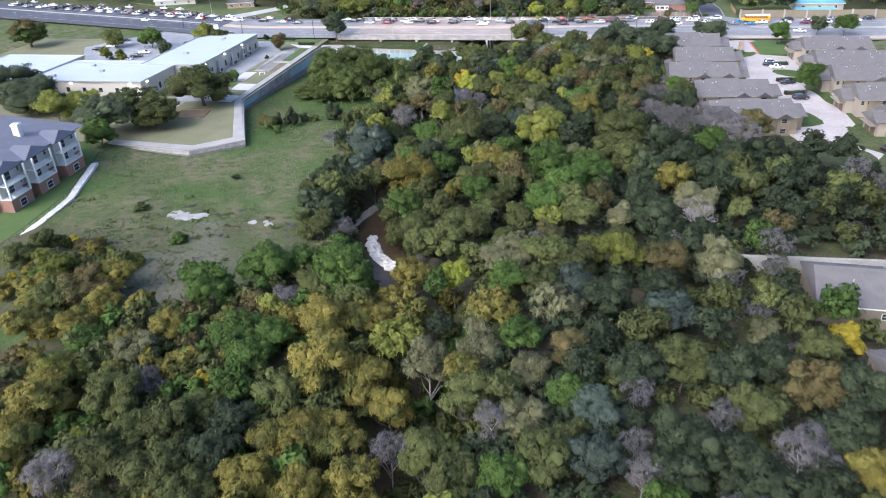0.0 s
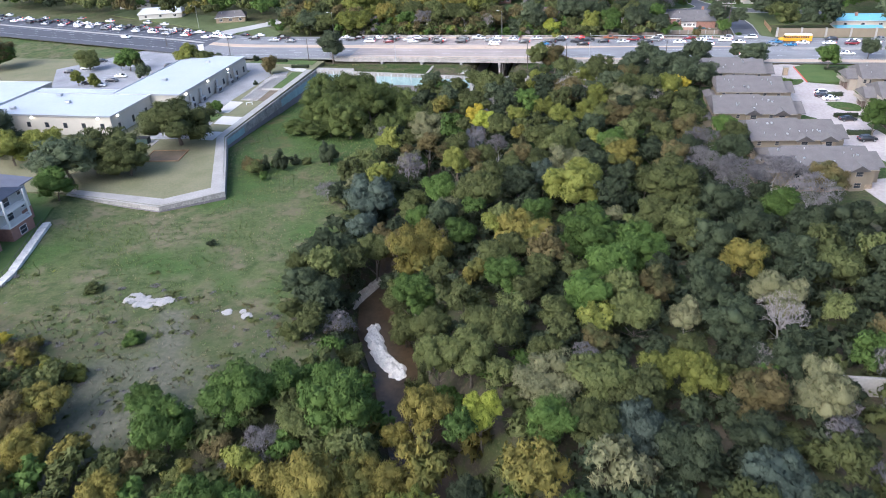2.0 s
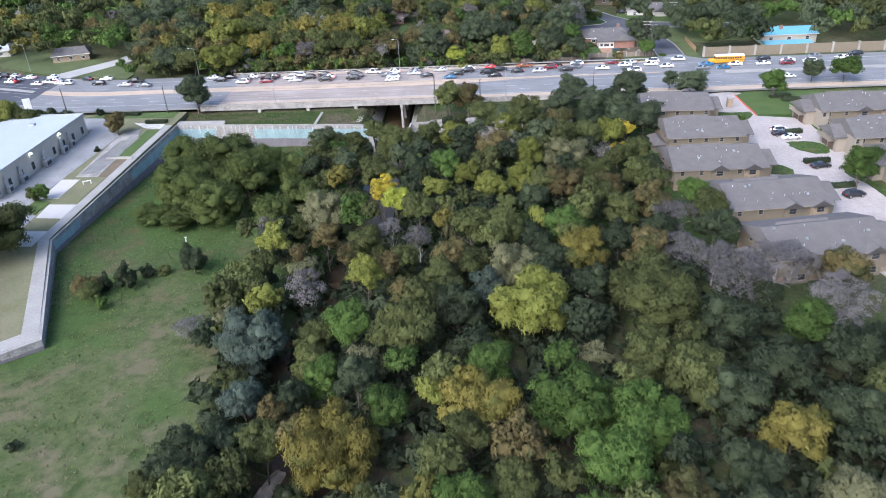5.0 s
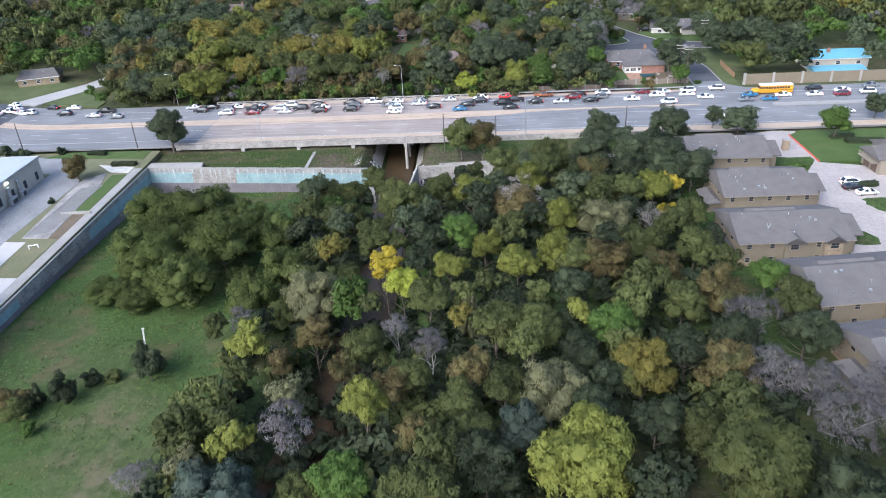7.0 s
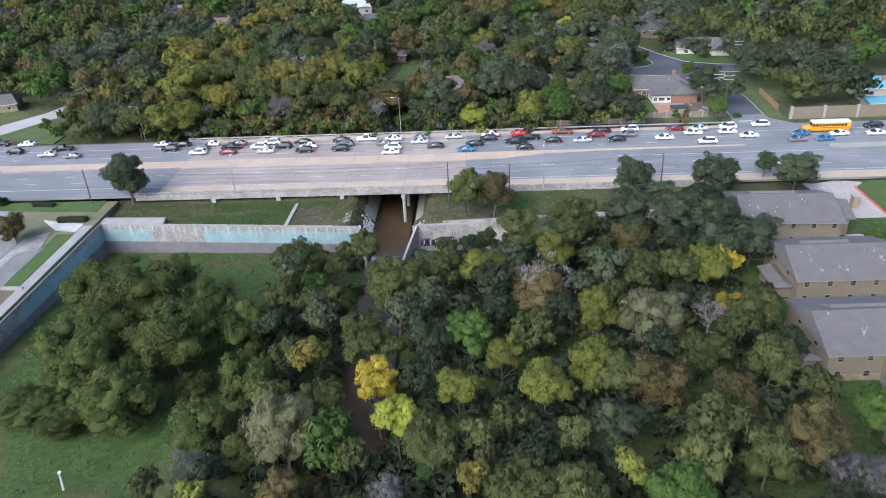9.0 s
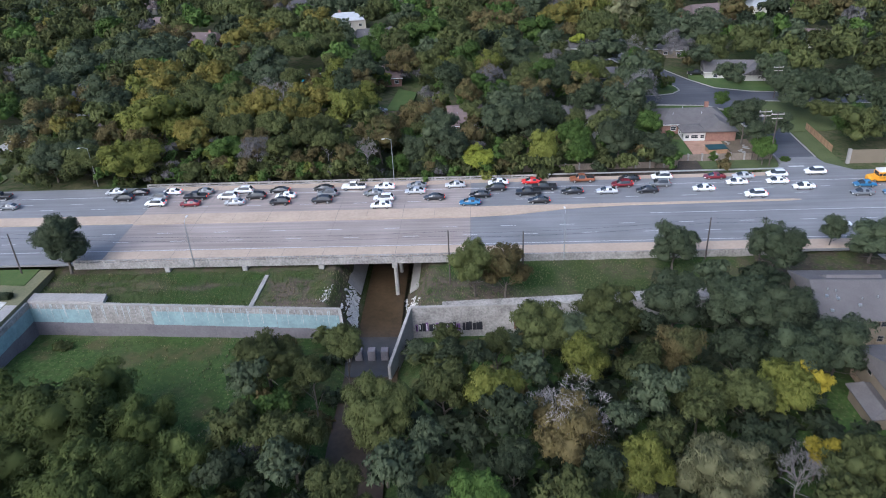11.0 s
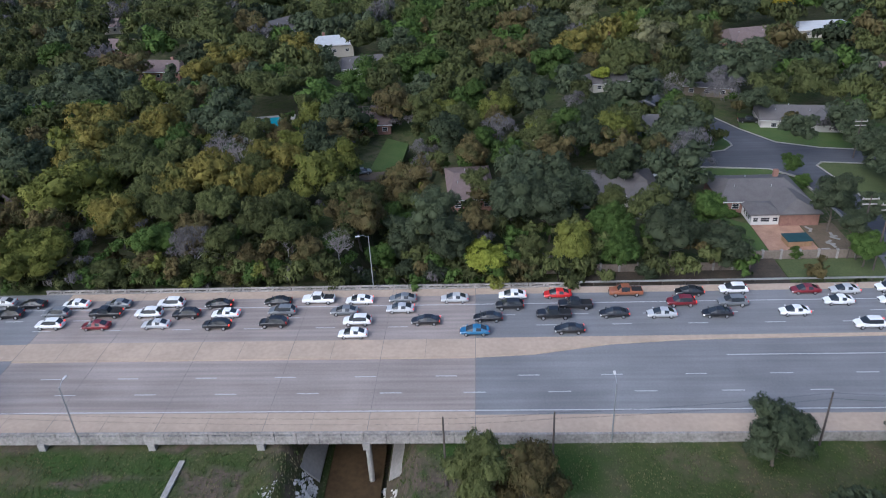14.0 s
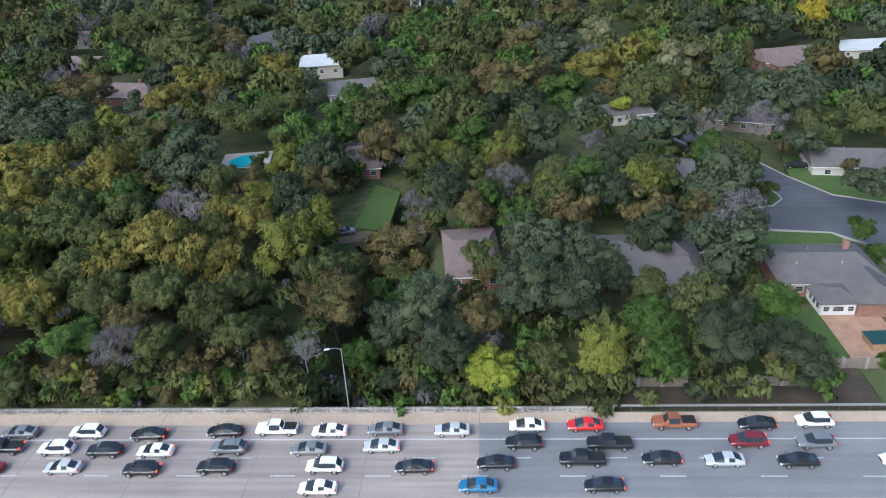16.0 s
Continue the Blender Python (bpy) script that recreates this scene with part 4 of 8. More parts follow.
tree("gold", -50.9, 78.6, 1.9, 3.5)
tree("moss", -55.1, 56.1, 4.2, 7.1)
tree("mauve", -60.0, 53.0, 3.7, 6.3)
tree("moss", -48.1, 55.4, 4.1, 6.8)
tree("dark", -43.0, 59.5, 3.7, 6.2)
tree("gold", -37.2, 56.4, 3.9, 6.5)
tree("moss", -42.6, 53.0, 3.4, 5.8)
tree("olive", -54.2, 61.4, 3.2, 5.4)
tree("dark", -43.2, 65.9, 3.5, 5.9)
tree("olive", -48.7, 67.0, 2.8, 4.9)
tree("green", -61.0, 95.1, 4.6, 7.6)
tree("green", -50.6, 83.9, 4.5, 7.4)
tree("green", -54.0, 102.4, 4.9, 8.0)
tree("green", -40.0, 102.4, 5.4, 8.9)
tree("green", -50.1, 107.0, 4.3, 7.2)
tree("green", -46.5, 78.4, 3.6, 6.0)
tree("green", -45.0, 84.0, 3.3, 5.7)
tree("mauve", -48.1, 96.2, 2.7, 4.7)
tree("green", -68.0, 101.6, 2.6, 4.5)
tree("olive", -44.3, 99.4, 3.3, 5.6)
tree("gold", -38.3, 88.8, 4.9, 8.2)
tree("gold", -32.7, 91.7, 3.4, 7.9)
tree("gold", -35.4, 77.0, 5.2, 8.6)
tree("gold", -29.7, 77.9, 5.1, 7.4)
tree("gold", -34.4, 63.4, 4.0, 6.7)
tree("gold", -29.9, 65.9, 4.7, 6.9)
tree("gold", -24.7, 74.6, 3.6, 9.6)
tree("olive", -39.4, 71.5, 3.2, 5.4)
tree("pale", -20.6, 81.8, 3.8, 11.9)
tree("pale", -13.8, 85.7, 4.0, 8.3)
tree("green", -8.3, 88.0, 3.2, 5.4)
tree("rust", -1.2, 85.5, 3.1, 5.7)
tree("pale", -6.0, 80.9, 3.3, 5.5)
tree("olive", -13.7, 74.7, 3.7, 9.5)
tree("dark", -20.7, 90.9, 2.4, 11.4)
tree("olive", -17.5, 64.1, 3.4, 11.6)
tree("mauve", -22.5, 66.1, 2.7, 9.0)
tree("moss", -13.2, 59.9, 3.4, 9.1)
tree("mauve", -10.0, 69.9, 2.6, 6.3)
tree("pale", -5.8, 70.6, 3.1, 5.3)
tree("blue", 2.5, 72.9, 3.4, 6.0)
tree("dark", 7.6, 82.9, 4.2, 6.8)
tree("moss", -3.2, 64.0, 3.6, 5.6)
tree("blue", 3.2, 64.7, 3.6, 6.1)
tree("mauve", 7.5, 68.4, 2.0, 5.7)
tree("mauve", 8.3, 63.6, 2.2, 5.8)
tree("dark", 12.6, 70.9, 3.7, 6.9)
tree("mauve", 18.2, 74.6, 2.1, 6.4)
tree("moss", 14.5, 85.2, 3.8, 7.1)
tree("dark", 20.1, 83.5, 3.8, 7.3)
tree("dark", 26.4, 87.0, 4.3, 7.5)
tree("rust", 30.3, 82.0, 3.8, 7.3)
tree("moss", 22.6, 77.0, 3.6, 7.2)
tree("mauve", 26.2, 69.2, 4.1, 7.5)
tree("dark", 36.3, 81.8, 3.8, 7.3)
tree("dark", 32.0, 72.8, 3.8, 7.3)
tree("gold", 32.9, 67.5, 3.4, 7.1)
tree("dark", 17.2, 66.9, 3.7, 7.2)
tree("pale", 26.1, 93.3, 2.5, 6.6)
tree("green", -0.5, 76.3, 3.2, 5.7)
tree("moss", -9.3, 76.1, 2.8, 5.1)
tree("moss", -0.2, 68.8, 2.6, 5.4)
tree("dark", 12.0, 64.3, 3.5, 6.8)
tree("green", -7.4, 60.3, 3.0, 5.1)
tree("gold", -25.8, 60.0, 4.0, 9.6)
tree("gold", -31.5, 57.2, 3.9, 6.5)
tree("moss", 33.1, 91.0, 3.4, 7.1)
tree("dark", 21.6, 64.1, 3.6, 7.2)
tree("dark", 27.4, 64.2, 3.6, 7.2)
tree("blue", 14.0, 99.5, 4.4, 7.4)
tree("dark", 4.2, 100.4, 4.2, 6.7)
tree("lime", -12.0, 178.7, 7.3, 10.9)
tree("lime", 3.2, 116.8, 3.6, 6.6)
tree("lime", 7.8, 115.3, 3.7, 6.8)
tree("lemon", -20.9, 104.5, 3.1, 8.8)
tree("moss", -49.1, 152.0, 3.1, 10.5)
tree("blue", -53.9, 160.7, 3.4, 8.5)
tree("olive", -32.0, 124.1, 3.3, 11.2)
tree("olive", -29.7, 116.8, 3.2, 11.7)
shrub("moss", -31.3, 111.2, 1.8, 11.2)
tree("rust", -44.4, 151.1, 2.7, 12.5)
tree("moss", -57.8, 165.6, 3.0, 5.3)
tree("dark", -58.3, 147.7, 4.3, 7.3)
tree("dark", -54.7, 153.2, 4.1, 6.9)
tree("dark", -58.3, 136.4, 3.1, 5.5)
tree("dark", -53.5, 134.4, 3.6, 6.2)
tree("moss", -51.8, 124.7, 3.2, 5.6)
tree("mauve", -48.2, 126.3, 2.7, 4.7)
tree("moss", -57.3, 128.8, 2.2, 4.1)
tree("blue", -56.4, 175.2, 6.3, 11.6)
tree("rust", -49.2, 158.3, 2.2, 10.2)
tree("mauve", -69.0, 181.1, 2.8, 5.1)
shrub("olive", -54.5, 121.9, 1.8, 3.4)
tree("moss", -61.7, 144.8, 2.6, 4.7)
tree("green", -36.4, 132.4, 3.8, 11.8)
tree("gold", -39.1, 148.4, 6.6, 12.9)
tree("gold", -20.9, 156.5, 4.9, 8.7)
tree("olive", -31.2, 170.7, 5.4, 9.7)
tree("green", -32.7, 155.9, 3.7, 8.1)
tree("dark", -37.4, 160.9, 3.2, 10.2)
tree("green", -8.4, 154.2, 6.3, 9.3)
tree("green", 0.1, 152.3, 5.8, 8.8)
tree("green", -4.7, 144.8, 4.7, 8.0)
tree("olive", 7.8, 177.4, 7.1, 9.6)
tree("moss", 9.3, 160.7, 5.3, 8.4)
tree("dark", 13.5, 156.3, 4.0, 7.5)
tree("dark", 20.9, 162.1, 5.0, 7.9)
tree("mauve", 21.9, 186.1, 5.8, 8.3)
tree("mauve", 30.8, 189.7, 6.0, 8.4)
tree("mauve", 35.2, 177.0, 5.6, 8.2)
tree("rust", 40.5, 187.4, 4.7, 7.7)
tree("dark", 38.8, 165.5, 4.6, 7.7)
tree("gold", 17.8, 149.5, 4.4, 7.6)
tree("dark", 11.4, 144.2, 3.8, 7.4)
tree("moss", 32.5, 147.8, 4.7, 7.8)
tree("pale", 21.4, 138.3, 4.9, 7.8)
tree("bare", 20.8, 132.1, 4.1, 7.5)
tree("dark", 13.5, 129.1, 4.2, 7.4)
tree("green", -8.2, 134.5, 4.2, 7.3)
tree("olive", -22.2, 122.2, 5.0, 7.1)
tree("olive", -24.4, 116.1, 3.9, 7.5)
tree("green", -22.0, 138.2, 3.6, 7.2)
tree("olive", -13.7, 118.7, 2.7, 5.8)
tree("rust", -6.3, 122.2, 2.7, 6.0)
tree("olive", -1.0, 129.0, 4.1, 7.1)
tree("pale", 6.9, 131.3, 3.0, 6.7)
tree("pale", -12.9, 111.1, 4.9, 6.5)
tree("olive", -6.4, 112.1, 4.9, 6.7)
tree("moss", -1.0, 111.2, 4.3, 6.5)
tree("bare", 16.2, 120.7, 2.3, 6.5)
tree("rust", 14.0, 111.4, 4.3, 7.4)
tree("pale", 22.9, 115.6, 4.5, 7.7)
tree("blue", -0.4, 104.4, 3.9, 6.3)
tree("gold", -28.3, 104.7, 4.0, 12.3)
tree("gold", -32.0, 102.0, 2.6, 9.3)
tree("dark", 26.1, 152.3, 4.2, 7.5)
tree("moss", -17.8, 136.2, 3.0, 6.8)
tree("moss", -13.1, 129.3, 3.1, 6.5)
tree("rust", 2.8, 139.0, 3.3, 7.1)
tree("dark", 31.7, 164.7, 4.5, 7.7)
tree("moss", -16.4, 141.4, 3.3, 7.2)
tree("moss", 6.6, 121.7, 2.8, 6.4)
tree("dark", 19.5, 120.2, 3.3, 7.0)
tree("mauve", -8.1, 118.3, 2.3, 5.6)
tree("dark", 12.8, 104.0, 3.3, 6.8)
tree("green", -11.9, 103.5, 3.5, 5.7)
tree("moss", -25.2, 145.6, 3.3, 7.4)
tree("dark", -47.2, 161.3, 2.4, 10.3)
tree("dark", 10.8, 137.0, 3.8, 7.3)
tree("dark", 15.0, 121.7, 2.5, 6.5)
tree("moss", -6.7, 103.5, 3.5, 5.8)
tree("moss", -21.8, 149.9, 3.3, 7.6)
tree("moss", 3.9, 165.9, 4.4, 8.3)
tree("dark", 16.7, 172.0, 4.6, 7.8)
tree("green", 28.4, 171.0, 4.2, 7.5)
tree("green", -41.0, 176.1, 4.0, 10.8)
tree("dark", -23.4, 178.0, 4.2, 9.3)
tree("green", -18.9, 163.1, 3.6, 8.4)
tree("yellow", -41.2, 229.8, 3.6, 14.4)
tree("lemon", -37.1, 219.9, 3.1, 11.5)
tree("lime", -25.4, 257.9, 4.4, 10.2)
tree("lime", -22.6, 233.8, 3.4, 8.9)
tree("lime", -17.4, 226.1, 3.8, 9.1)
tree("lime", -8.0, 243.7, 3.7, 9.0)
tree("lime", -9.8, 231.4, 4.2, 9.3)
tree("lime", 13.6, 258.2, 4.1, 7.8)
tree("yellow", 17.5, 259.4, 2.4, 6.8)
tree("yellow", 13.5, 246.9, 2.3, 6.8)
tree("lime", -29.2, 225.6, 3.2, 8.8)
tree("lime", -39.6, 189.1, 3.5, 9.4)
tree("lime", -12.1, 265.9, 3.7, 10.7)
tree("mesq", -66.9, 247.7, 5.3, 11.0)
tree("mesq", -61.6, 233.6, 4.6, 10.3)
tree("mesq", -75.5, 257.6, 5.7, 11.3)
tree("moss", -44.1, 237.8, 3.5, 14.6)
tree("moss", -39.9, 237.5, 2.7, 14.0)
tree("mesq", -87.0, 253.8, 10.2, 15.3)
tree("mesq", -90.8, 240.0, 7.7, 13.1)
tree("mesq", -75.7, 242.4, 8.2, 13.6)
tree("mesq", -79.0, 229.0, 6.8, 12.3)
tree("mesq", -64.7, 222.9, 4.5, 10.3)
tree("mesq", -97.1, 259.9, 6.6, 12.1)
tree("mesq", -84.8, 263.8, 6.5, 12.1)
tree("moss", -62.1, 274.5, 6.1, 10.0)
tree("moss", -53.1, 252.7, 5.1, 12.3)
tree("pale", -53.3, 221.7, 5.6, 11.7)
tree("olive", -58.5, 220.6, 3.3, 5.8)
tree("moss", -49.1, 228.1, 3.6, 12.2)
tree("rust", -50.9, 210.0, 3.4, 11.8)
tree("olive", -41.5, 202.6, 3.8, 12.6)
tree("olive", -32.4, 214.4, 3.9, 9.2)
tree("mauve", -31.4, 202.6, 2.9, 8.6)
shrub("pale", -25.7, 213.1, 1.7, 8.1)
tree("olive", -40.6, 254.2, 5.8, 15.9)
tree("bare", -15.8, 252.9, 6.3, 10.7)
tree("rust", -16.6, 250.3, 4.9, 9.7)
tree("green", -27.5, 238.1, 3.7, 9.1)
tree("rust", 1.3, 266.7, 4.5, 10.0)
tree("pale", 0.7, 242.5, 5.2, 9.2)
tree("oak", 13.1, 277.9, 6.1, 9.3)
tree("oak", 20.0, 275.4, 5.6, 8.2)
tree("oak", 23.7, 266.2, 5.1, 8.0)
tree("oak", 3.8, 279.4, 5.3, 10.8)
tree("moss", -6.7, 276.9, 5.5, 12.5)
tree("rust", -1.8, 227.4, 4.5, 9.1)
tree("bare", 9.8, 243.8, 3.1, 7.5)
tree("rust", 7.5, 223.5, 3.9, 8.0)
tree("dark", -8.6, 218.2, 3.3, 8.8)
tree("olive", -21.4, 206.5, 4.6, 9.5)
tree("olive", -15.9, 205.7, 4.6, 9.5)
tree("green", -3.8, 206.6, 3.7, 8.8)
tree("gold", -1.5, 195.4, 4.5, 9.0)
tree("moss", 8.3, 213.2, 4.1, 8.1)
tree("rust", 15.0, 216.0, 4.3, 7.7)
tree("mauve", 17.5, 208.8, 4.1, 7.6)
tree("moss", 25.5, 212.8, 4.2, 7.5)
tree("dark", 23.9, 203.4, 3.9, 7.4)
tree("rust", 9.7, 194.7, 4.5, 8.2)
tree("mauve", 16.0, 194.6, 4.6, 7.8)
tree("pale", -14.2, 191.9, 4.5, 9.4)
tree("moss", -20.9, 192.9, 3.4, 8.9)
tree("olive", -33.7, 195.1, 2.9, 8.6)
tree("rust", -36.4, 193.0, 2.7, 8.6)
tree("moss", -26.9, 189.9, 3.3, 8.9)
tree("blue", -19.2, 184.7, 3.4, 8.9)
tree("dark", -9.4, 186.9, 3.5, 8.9)
tree("dark", -1.8, 185.1, 3.5, 8.5)
tree("moss", 3.4, 184.1, 3.3, 8.1)
tree("moss", -44.7, 242.1, 3.6, 14.7)
tree("dark", -33.6, 237.3, 3.7, 9.9)
tree("moss", -32.4, 258.8, 4.2, 10.5)
tree("moss", -17.8, 272.6, 4.6, 11.9)
tree("moss", 6.1, 233.7, 4.1, 8.3)
tree("moss", 15.1, 231.3, 4.1, 7.7)
tree("moss", 16.5, 243.7, 4.0, 7.5)
tree("dark", 13.4, 203.6, 3.8, 7.6)
tree("dark", -9.4, 200.4, 3.5, 8.9)
tree("rust", -25.5, 197.2, 3.1, 8.7)
tree("dark", 5.6, 200.2, 3.4, 8.0)
tree("mauve", -37.0, 207.2, 2.3, 9.4)
tree("rust", -44.1, 198.8, 2.4, 13.1)
tree("rust", -54.8, 202.8, 2.2, 10.1)
tree("moss", 2.0, 256.7, 4.0, 9.0)
tree("moss", 7.6, 256.4, 4.0, 8.4)
tree("moss", -4.1, 262.6, 4.1, 10.1)
tree("rust", -32.2, 183.5, 3.1, 8.7)
tree("green", 24.2, 220.3, 3.3, 7.1)
tree("mauve", 20.6, 192.3, 3.6, 7.2)
tree("dark", -5.9, 194.7, 3.1, 8.6)
tree("moss", -24.9, 184.3, 2.8, 8.6)
tree("moss", -6.4, 228.4, 3.5, 8.8)
tree("dark", -23.3, 245.5, 2.8, 8.6)
tree("moss", -48.7, 274.1, 3.1, 12.6)
tree("moss", -52.8, 266.9, 3.0, 11.9)
tree("moss", -9.2, 270.8, 3.7, 11.2)
tree("dark", 17.1, 263.9, 4.8, 8.0)
tree("dark", 9.9, 266.0, 4.4, 8.6)
tree("moss", -24.7, 268.7, 2.7, 10.5)
tree("oak", -12.8, 271.3, 3.1, 11.0)
far_tree("lime", -75.3, 402.2, 4.2, 9.8)
far_tree("lime", -73.9, 422.3, 4.7, 10.1)
far_tree("lime", -60.3, 387.9, 5.3, 10.5)
far_tree("lime", -63.8, 378.8, 6.3, 11.1)
far_tree("lime", -114.0, 378.4, 5.8, 10.8)
far_tree("lime", -95.4, 347.0, 2.0, 4.2)
far_tree("lime", -23.2, 426.3, 5.2, 10.4)
far_tree("lime", -38.0, 427.4, 3.8, 9.6)
tree("lemon", -27.2, 346.1, 4.6, 6.4)
tree("lime", -11.1, 347.8, 4.3, 9.3)
far_tree("lime", 29.6, 517.3, 7.5, 11.8)
far_tree("lemon", 11.7, 466.4, 3.0, 6.6)
far_tree("lime", 52.4, 519.9, 3.9, 7.6)
far_tree("yellow", 96.6, 554.4, 7.5, 11.8)
far_tree("gold", -134.8, 420.3, 8.7, 12.6)
far_tree("gold", -124.1, 396.4, 7.6, 11.9)
far_tree("gold", -113.1, 409.3, 7.8, 12.1)
far_tree("oak", -97.8, 420.9, 9.4, 13.0)
far_tree("rust", -113.1, 441.5, 6.1, 11.0)
far_tree("moss", -92.9, 450.8, 9.0, 12.8)
far_tree("moss", -85.0, 462.8, 6.7, 11.4)
tree("bare", -92.7, 399.5, 5.1, 10.3)
tree("bare", -85.9, 395.6, 4.4, 9.9)
far_tree("gold", -73.1, 389.7, 4.6, 10.1)
far_tree("rust", -64.3, 407.8, 4.8, 10.2)
far_tree("gold", -76.7, 373.0, 5.9, 10.9)
far_tree("gold", -88.1, 378.9, 7.6, 11.9)
far_tree("gold", -93.9, 373.5, 6.2, 11.1)
far_tree("moss", -108.4, 384.7, 6.9, 11.5)
tree("gold", -102.0, 360.7, 6.0, 10.9)
far_tree("moss", -97.9, 367.8, 5.2, 10.4)
tree("moss", -88.5, 360.4, 5.7, 10.7)
tree("olive", -80.6, 361.9, 5.0, 10.3)
tree("green", -90.5, 351.0, 4.5, 10.0)
tree("mauve", -82.1, 348.1, 3.9, 9.6)
tree("olive", -76.1, 348.0, 3.8, 9.5)
tree("moss", -71.3, 356.8, 5.2, 10.5)
tree("moss", -64.1, 350.6, 4.1, 9.7)
tree("bare", -65.0, 350.6, 2.7, 8.8)
tree("bare", -54.4, 348.6, 2.9, 9.0)
tree("rust", -70.8, 347.9, 3.2, 5.6)
tree("rust", -59.6, 347.6, 3.6, 6.5)
tree("green", -66.5, 347.0, 2.8, 4.1)
tree("rust", -53.2, 364.1, 5.7, 10.8)
tree("green", -47.9, 356.3, 3.1, 8.5)
tree("oak", -43.2, 364.6, 5.8, 10.8)
tree("oak", -36.7, 359.2, 5.0, 10.3)
tree("oak", -33.6, 348.1, 4.6, 9.5)
far_tree("rust", -45.6, 388.8, 7.4, 11.8)
far_tree("dark", -53.8, 402.8, 5.6, 10.7)
far_tree("mauve", -42.5, 409.3, 4.5, 10.0)
far_tree("rust", -52.4, 433.9, 7.1, 11.6)
far_tree("rust", -29.7, 393.7, 4.3, 9.8)
far_tree("green", -21.1, 388.7, 4.6, 10.0)
far_tree("mauve", -23.1, 408.6, 4.4, 9.9)
far_tree("green", -30.6, 434.9, 6.0, 10.9)
far_tree("oak", -14.4, 437.8, 6.6, 11.3)
far_tree("rust", -10.4, 392.7, 5.0, 10.3)
far_tree("rust", 3.5, 391.3, 5.2, 10.4)
far_tree("mauve", -1.1, 432.7, 3.4, 9.3)
far_tree("oak", -7.3, 414.3, 3.3, 9.3)
far_tree("moss", -12.3, 414.6, 3.6, 9.4)
far_tree("dark", 1.8, 417.1, 5.0, 10.3)
far_tree("oak", 16.1, 437.0, 8.8, 12.7)
tree("bare", 26.2, 438.9, 5.4, 10.6)
far_tree("oak", 20.8, 401.6, 7.9, 12.1)
far_tree("oak", 14.0, 374.4, 7.3, 11.7)
far_tree("oak", -18.6, 377.1, 6.3, 11.1)
far_tree("oak", -10.0, 374.8, 5.4, 10.6)
tree("oak", -21.5, 362.1, 6.0, 10.9)
tree("oak", -14.5, 360.3, 5.8, 10.8)
tree("green", -3.4, 354.6, 4.4, 9.9)
tree("green", -2.8, 348.1, 3.9, 6.6)
tree("moss", -19.1, 347.4, 2.8, 7.7)
tree("oak", 7.0, 350.7, 5.6, 10.7)
tree("oak", 15.9, 347.7, 5.0, 6.9)
tree("green", 15.4, 356.5, 3.9, 9.6)
tree("moss", -1.6, 363.4, 3.4, 9.3)
far_tree("green", 42.9, 387.0, 2.2, 5.6)
far_tree("oak", 48.7, 401.3, 4.5, 10.0)
far_tree("moss", -56.9, 370.4, 3.6, 9.4)
tree("moss", -67.8, 363.4, 3.9, 9.6)
far_tree("moss", -52.6, 377.7, 3.4, 9.3)
tree("rust", -90.4, 346.7, 3.5, 4.9)
tree("moss", -79.6, 345.6, 3.1, 4.5)
tree("rust", -74.2, 344.7, 2.7, 4.0)
tree("moss", -54.4, 345.6, 2.4, 3.6)
tree("dark", -50.3, 348.9, 2.5, 8.1)
tree("dark", -41.4, 347.7, 2.6, 8.2)
tree("dark", -36.1, 344.5, 2.5, 3.7)
tree("moss", -84.4, 344.6, 2.8, 4.1)
tree("moss", -97.7, 344.2, 3.3, 4.8)
tree("dark", -12.9, 344.6, 2.2, 3.3)
tree("dark", 1.9, 344.2, 2.4, 3.6)
far_tree("green", -46.2, 466.2, 9.3, 12.9)
far_tree("moss", -35.1, 475.9, 7.2, 11.7)
far_tree("rust", -25.0, 482.3, 8.1, 12.2)
far_tree("rust", -12.6, 487.7, 7.6, 11.9)
far_tree("green", -52.1, 548.1, 10.0, 13.4)
far_tree("green", -25.9, 561.5, 8.0, 12.2)
far_tree("green", -64.9, 459.9, 7.5, 11.8)
far_tree("green", -66.3, 439.9, 6.2, 11.1)
far_tree("gold", -119.6, 492.0, 9.5, 13.1)
far_tree("moss", -110.2, 494.7, 9.0, 12.8)
far_tree("gold", -92.6, 495.5, 9.3, 12.9)
far_tree("gold", -122.5, 474.2, 7.1, 11.6)
far_tree("rust", -154.7, 486.5, 9.4, 13.0)
far_tree("oak", -143.5, 447.8, 10.9, 14.2)
far_tree("oak", -157.5, 455.4, 10.0, 13.4)
far_tree("moss", -128.4, 438.3, 5.9, 10.9)
far_tree("green", -185.6, 501.1, 8.6, 12.5)
far_tree("moss", -139.8, 532.9, 12.5, 16.2)
far_tree("rust", -125.4, 541.0, 10.7, 14.0)
far_tree("moss", -174.1, 579.0, 12.6, 16.3)
far_tree("moss", -132.7, 589.7, 10.8, 14.1)
far_tree("moss", -94.7, 562.9, 9.2, 12.9)
far_tree("oak", -58.8, 507.4, 7.5, 11.8)
far_tree("green", -4.0, 470.0, 7.1, 11.6)
far_tree("gold", 7.2, 493.5, 8.6, 12.5)
far_tree("oak", -1.6, 512.5, 8.4, 12.4)
far_tree("rust", -12.1, 528.0, 9.7, 13.2)
far_tree("pale", 15.6, 539.6, 8.0, 12.2)
far_tree("pale", 33.3, 496.5, 8.9, 12.7)
far_tree("oak", 45.6, 481.4, 7.4, 11.8)
far_tree("oak", 53.9, 459.4, 10.6, 13.9)
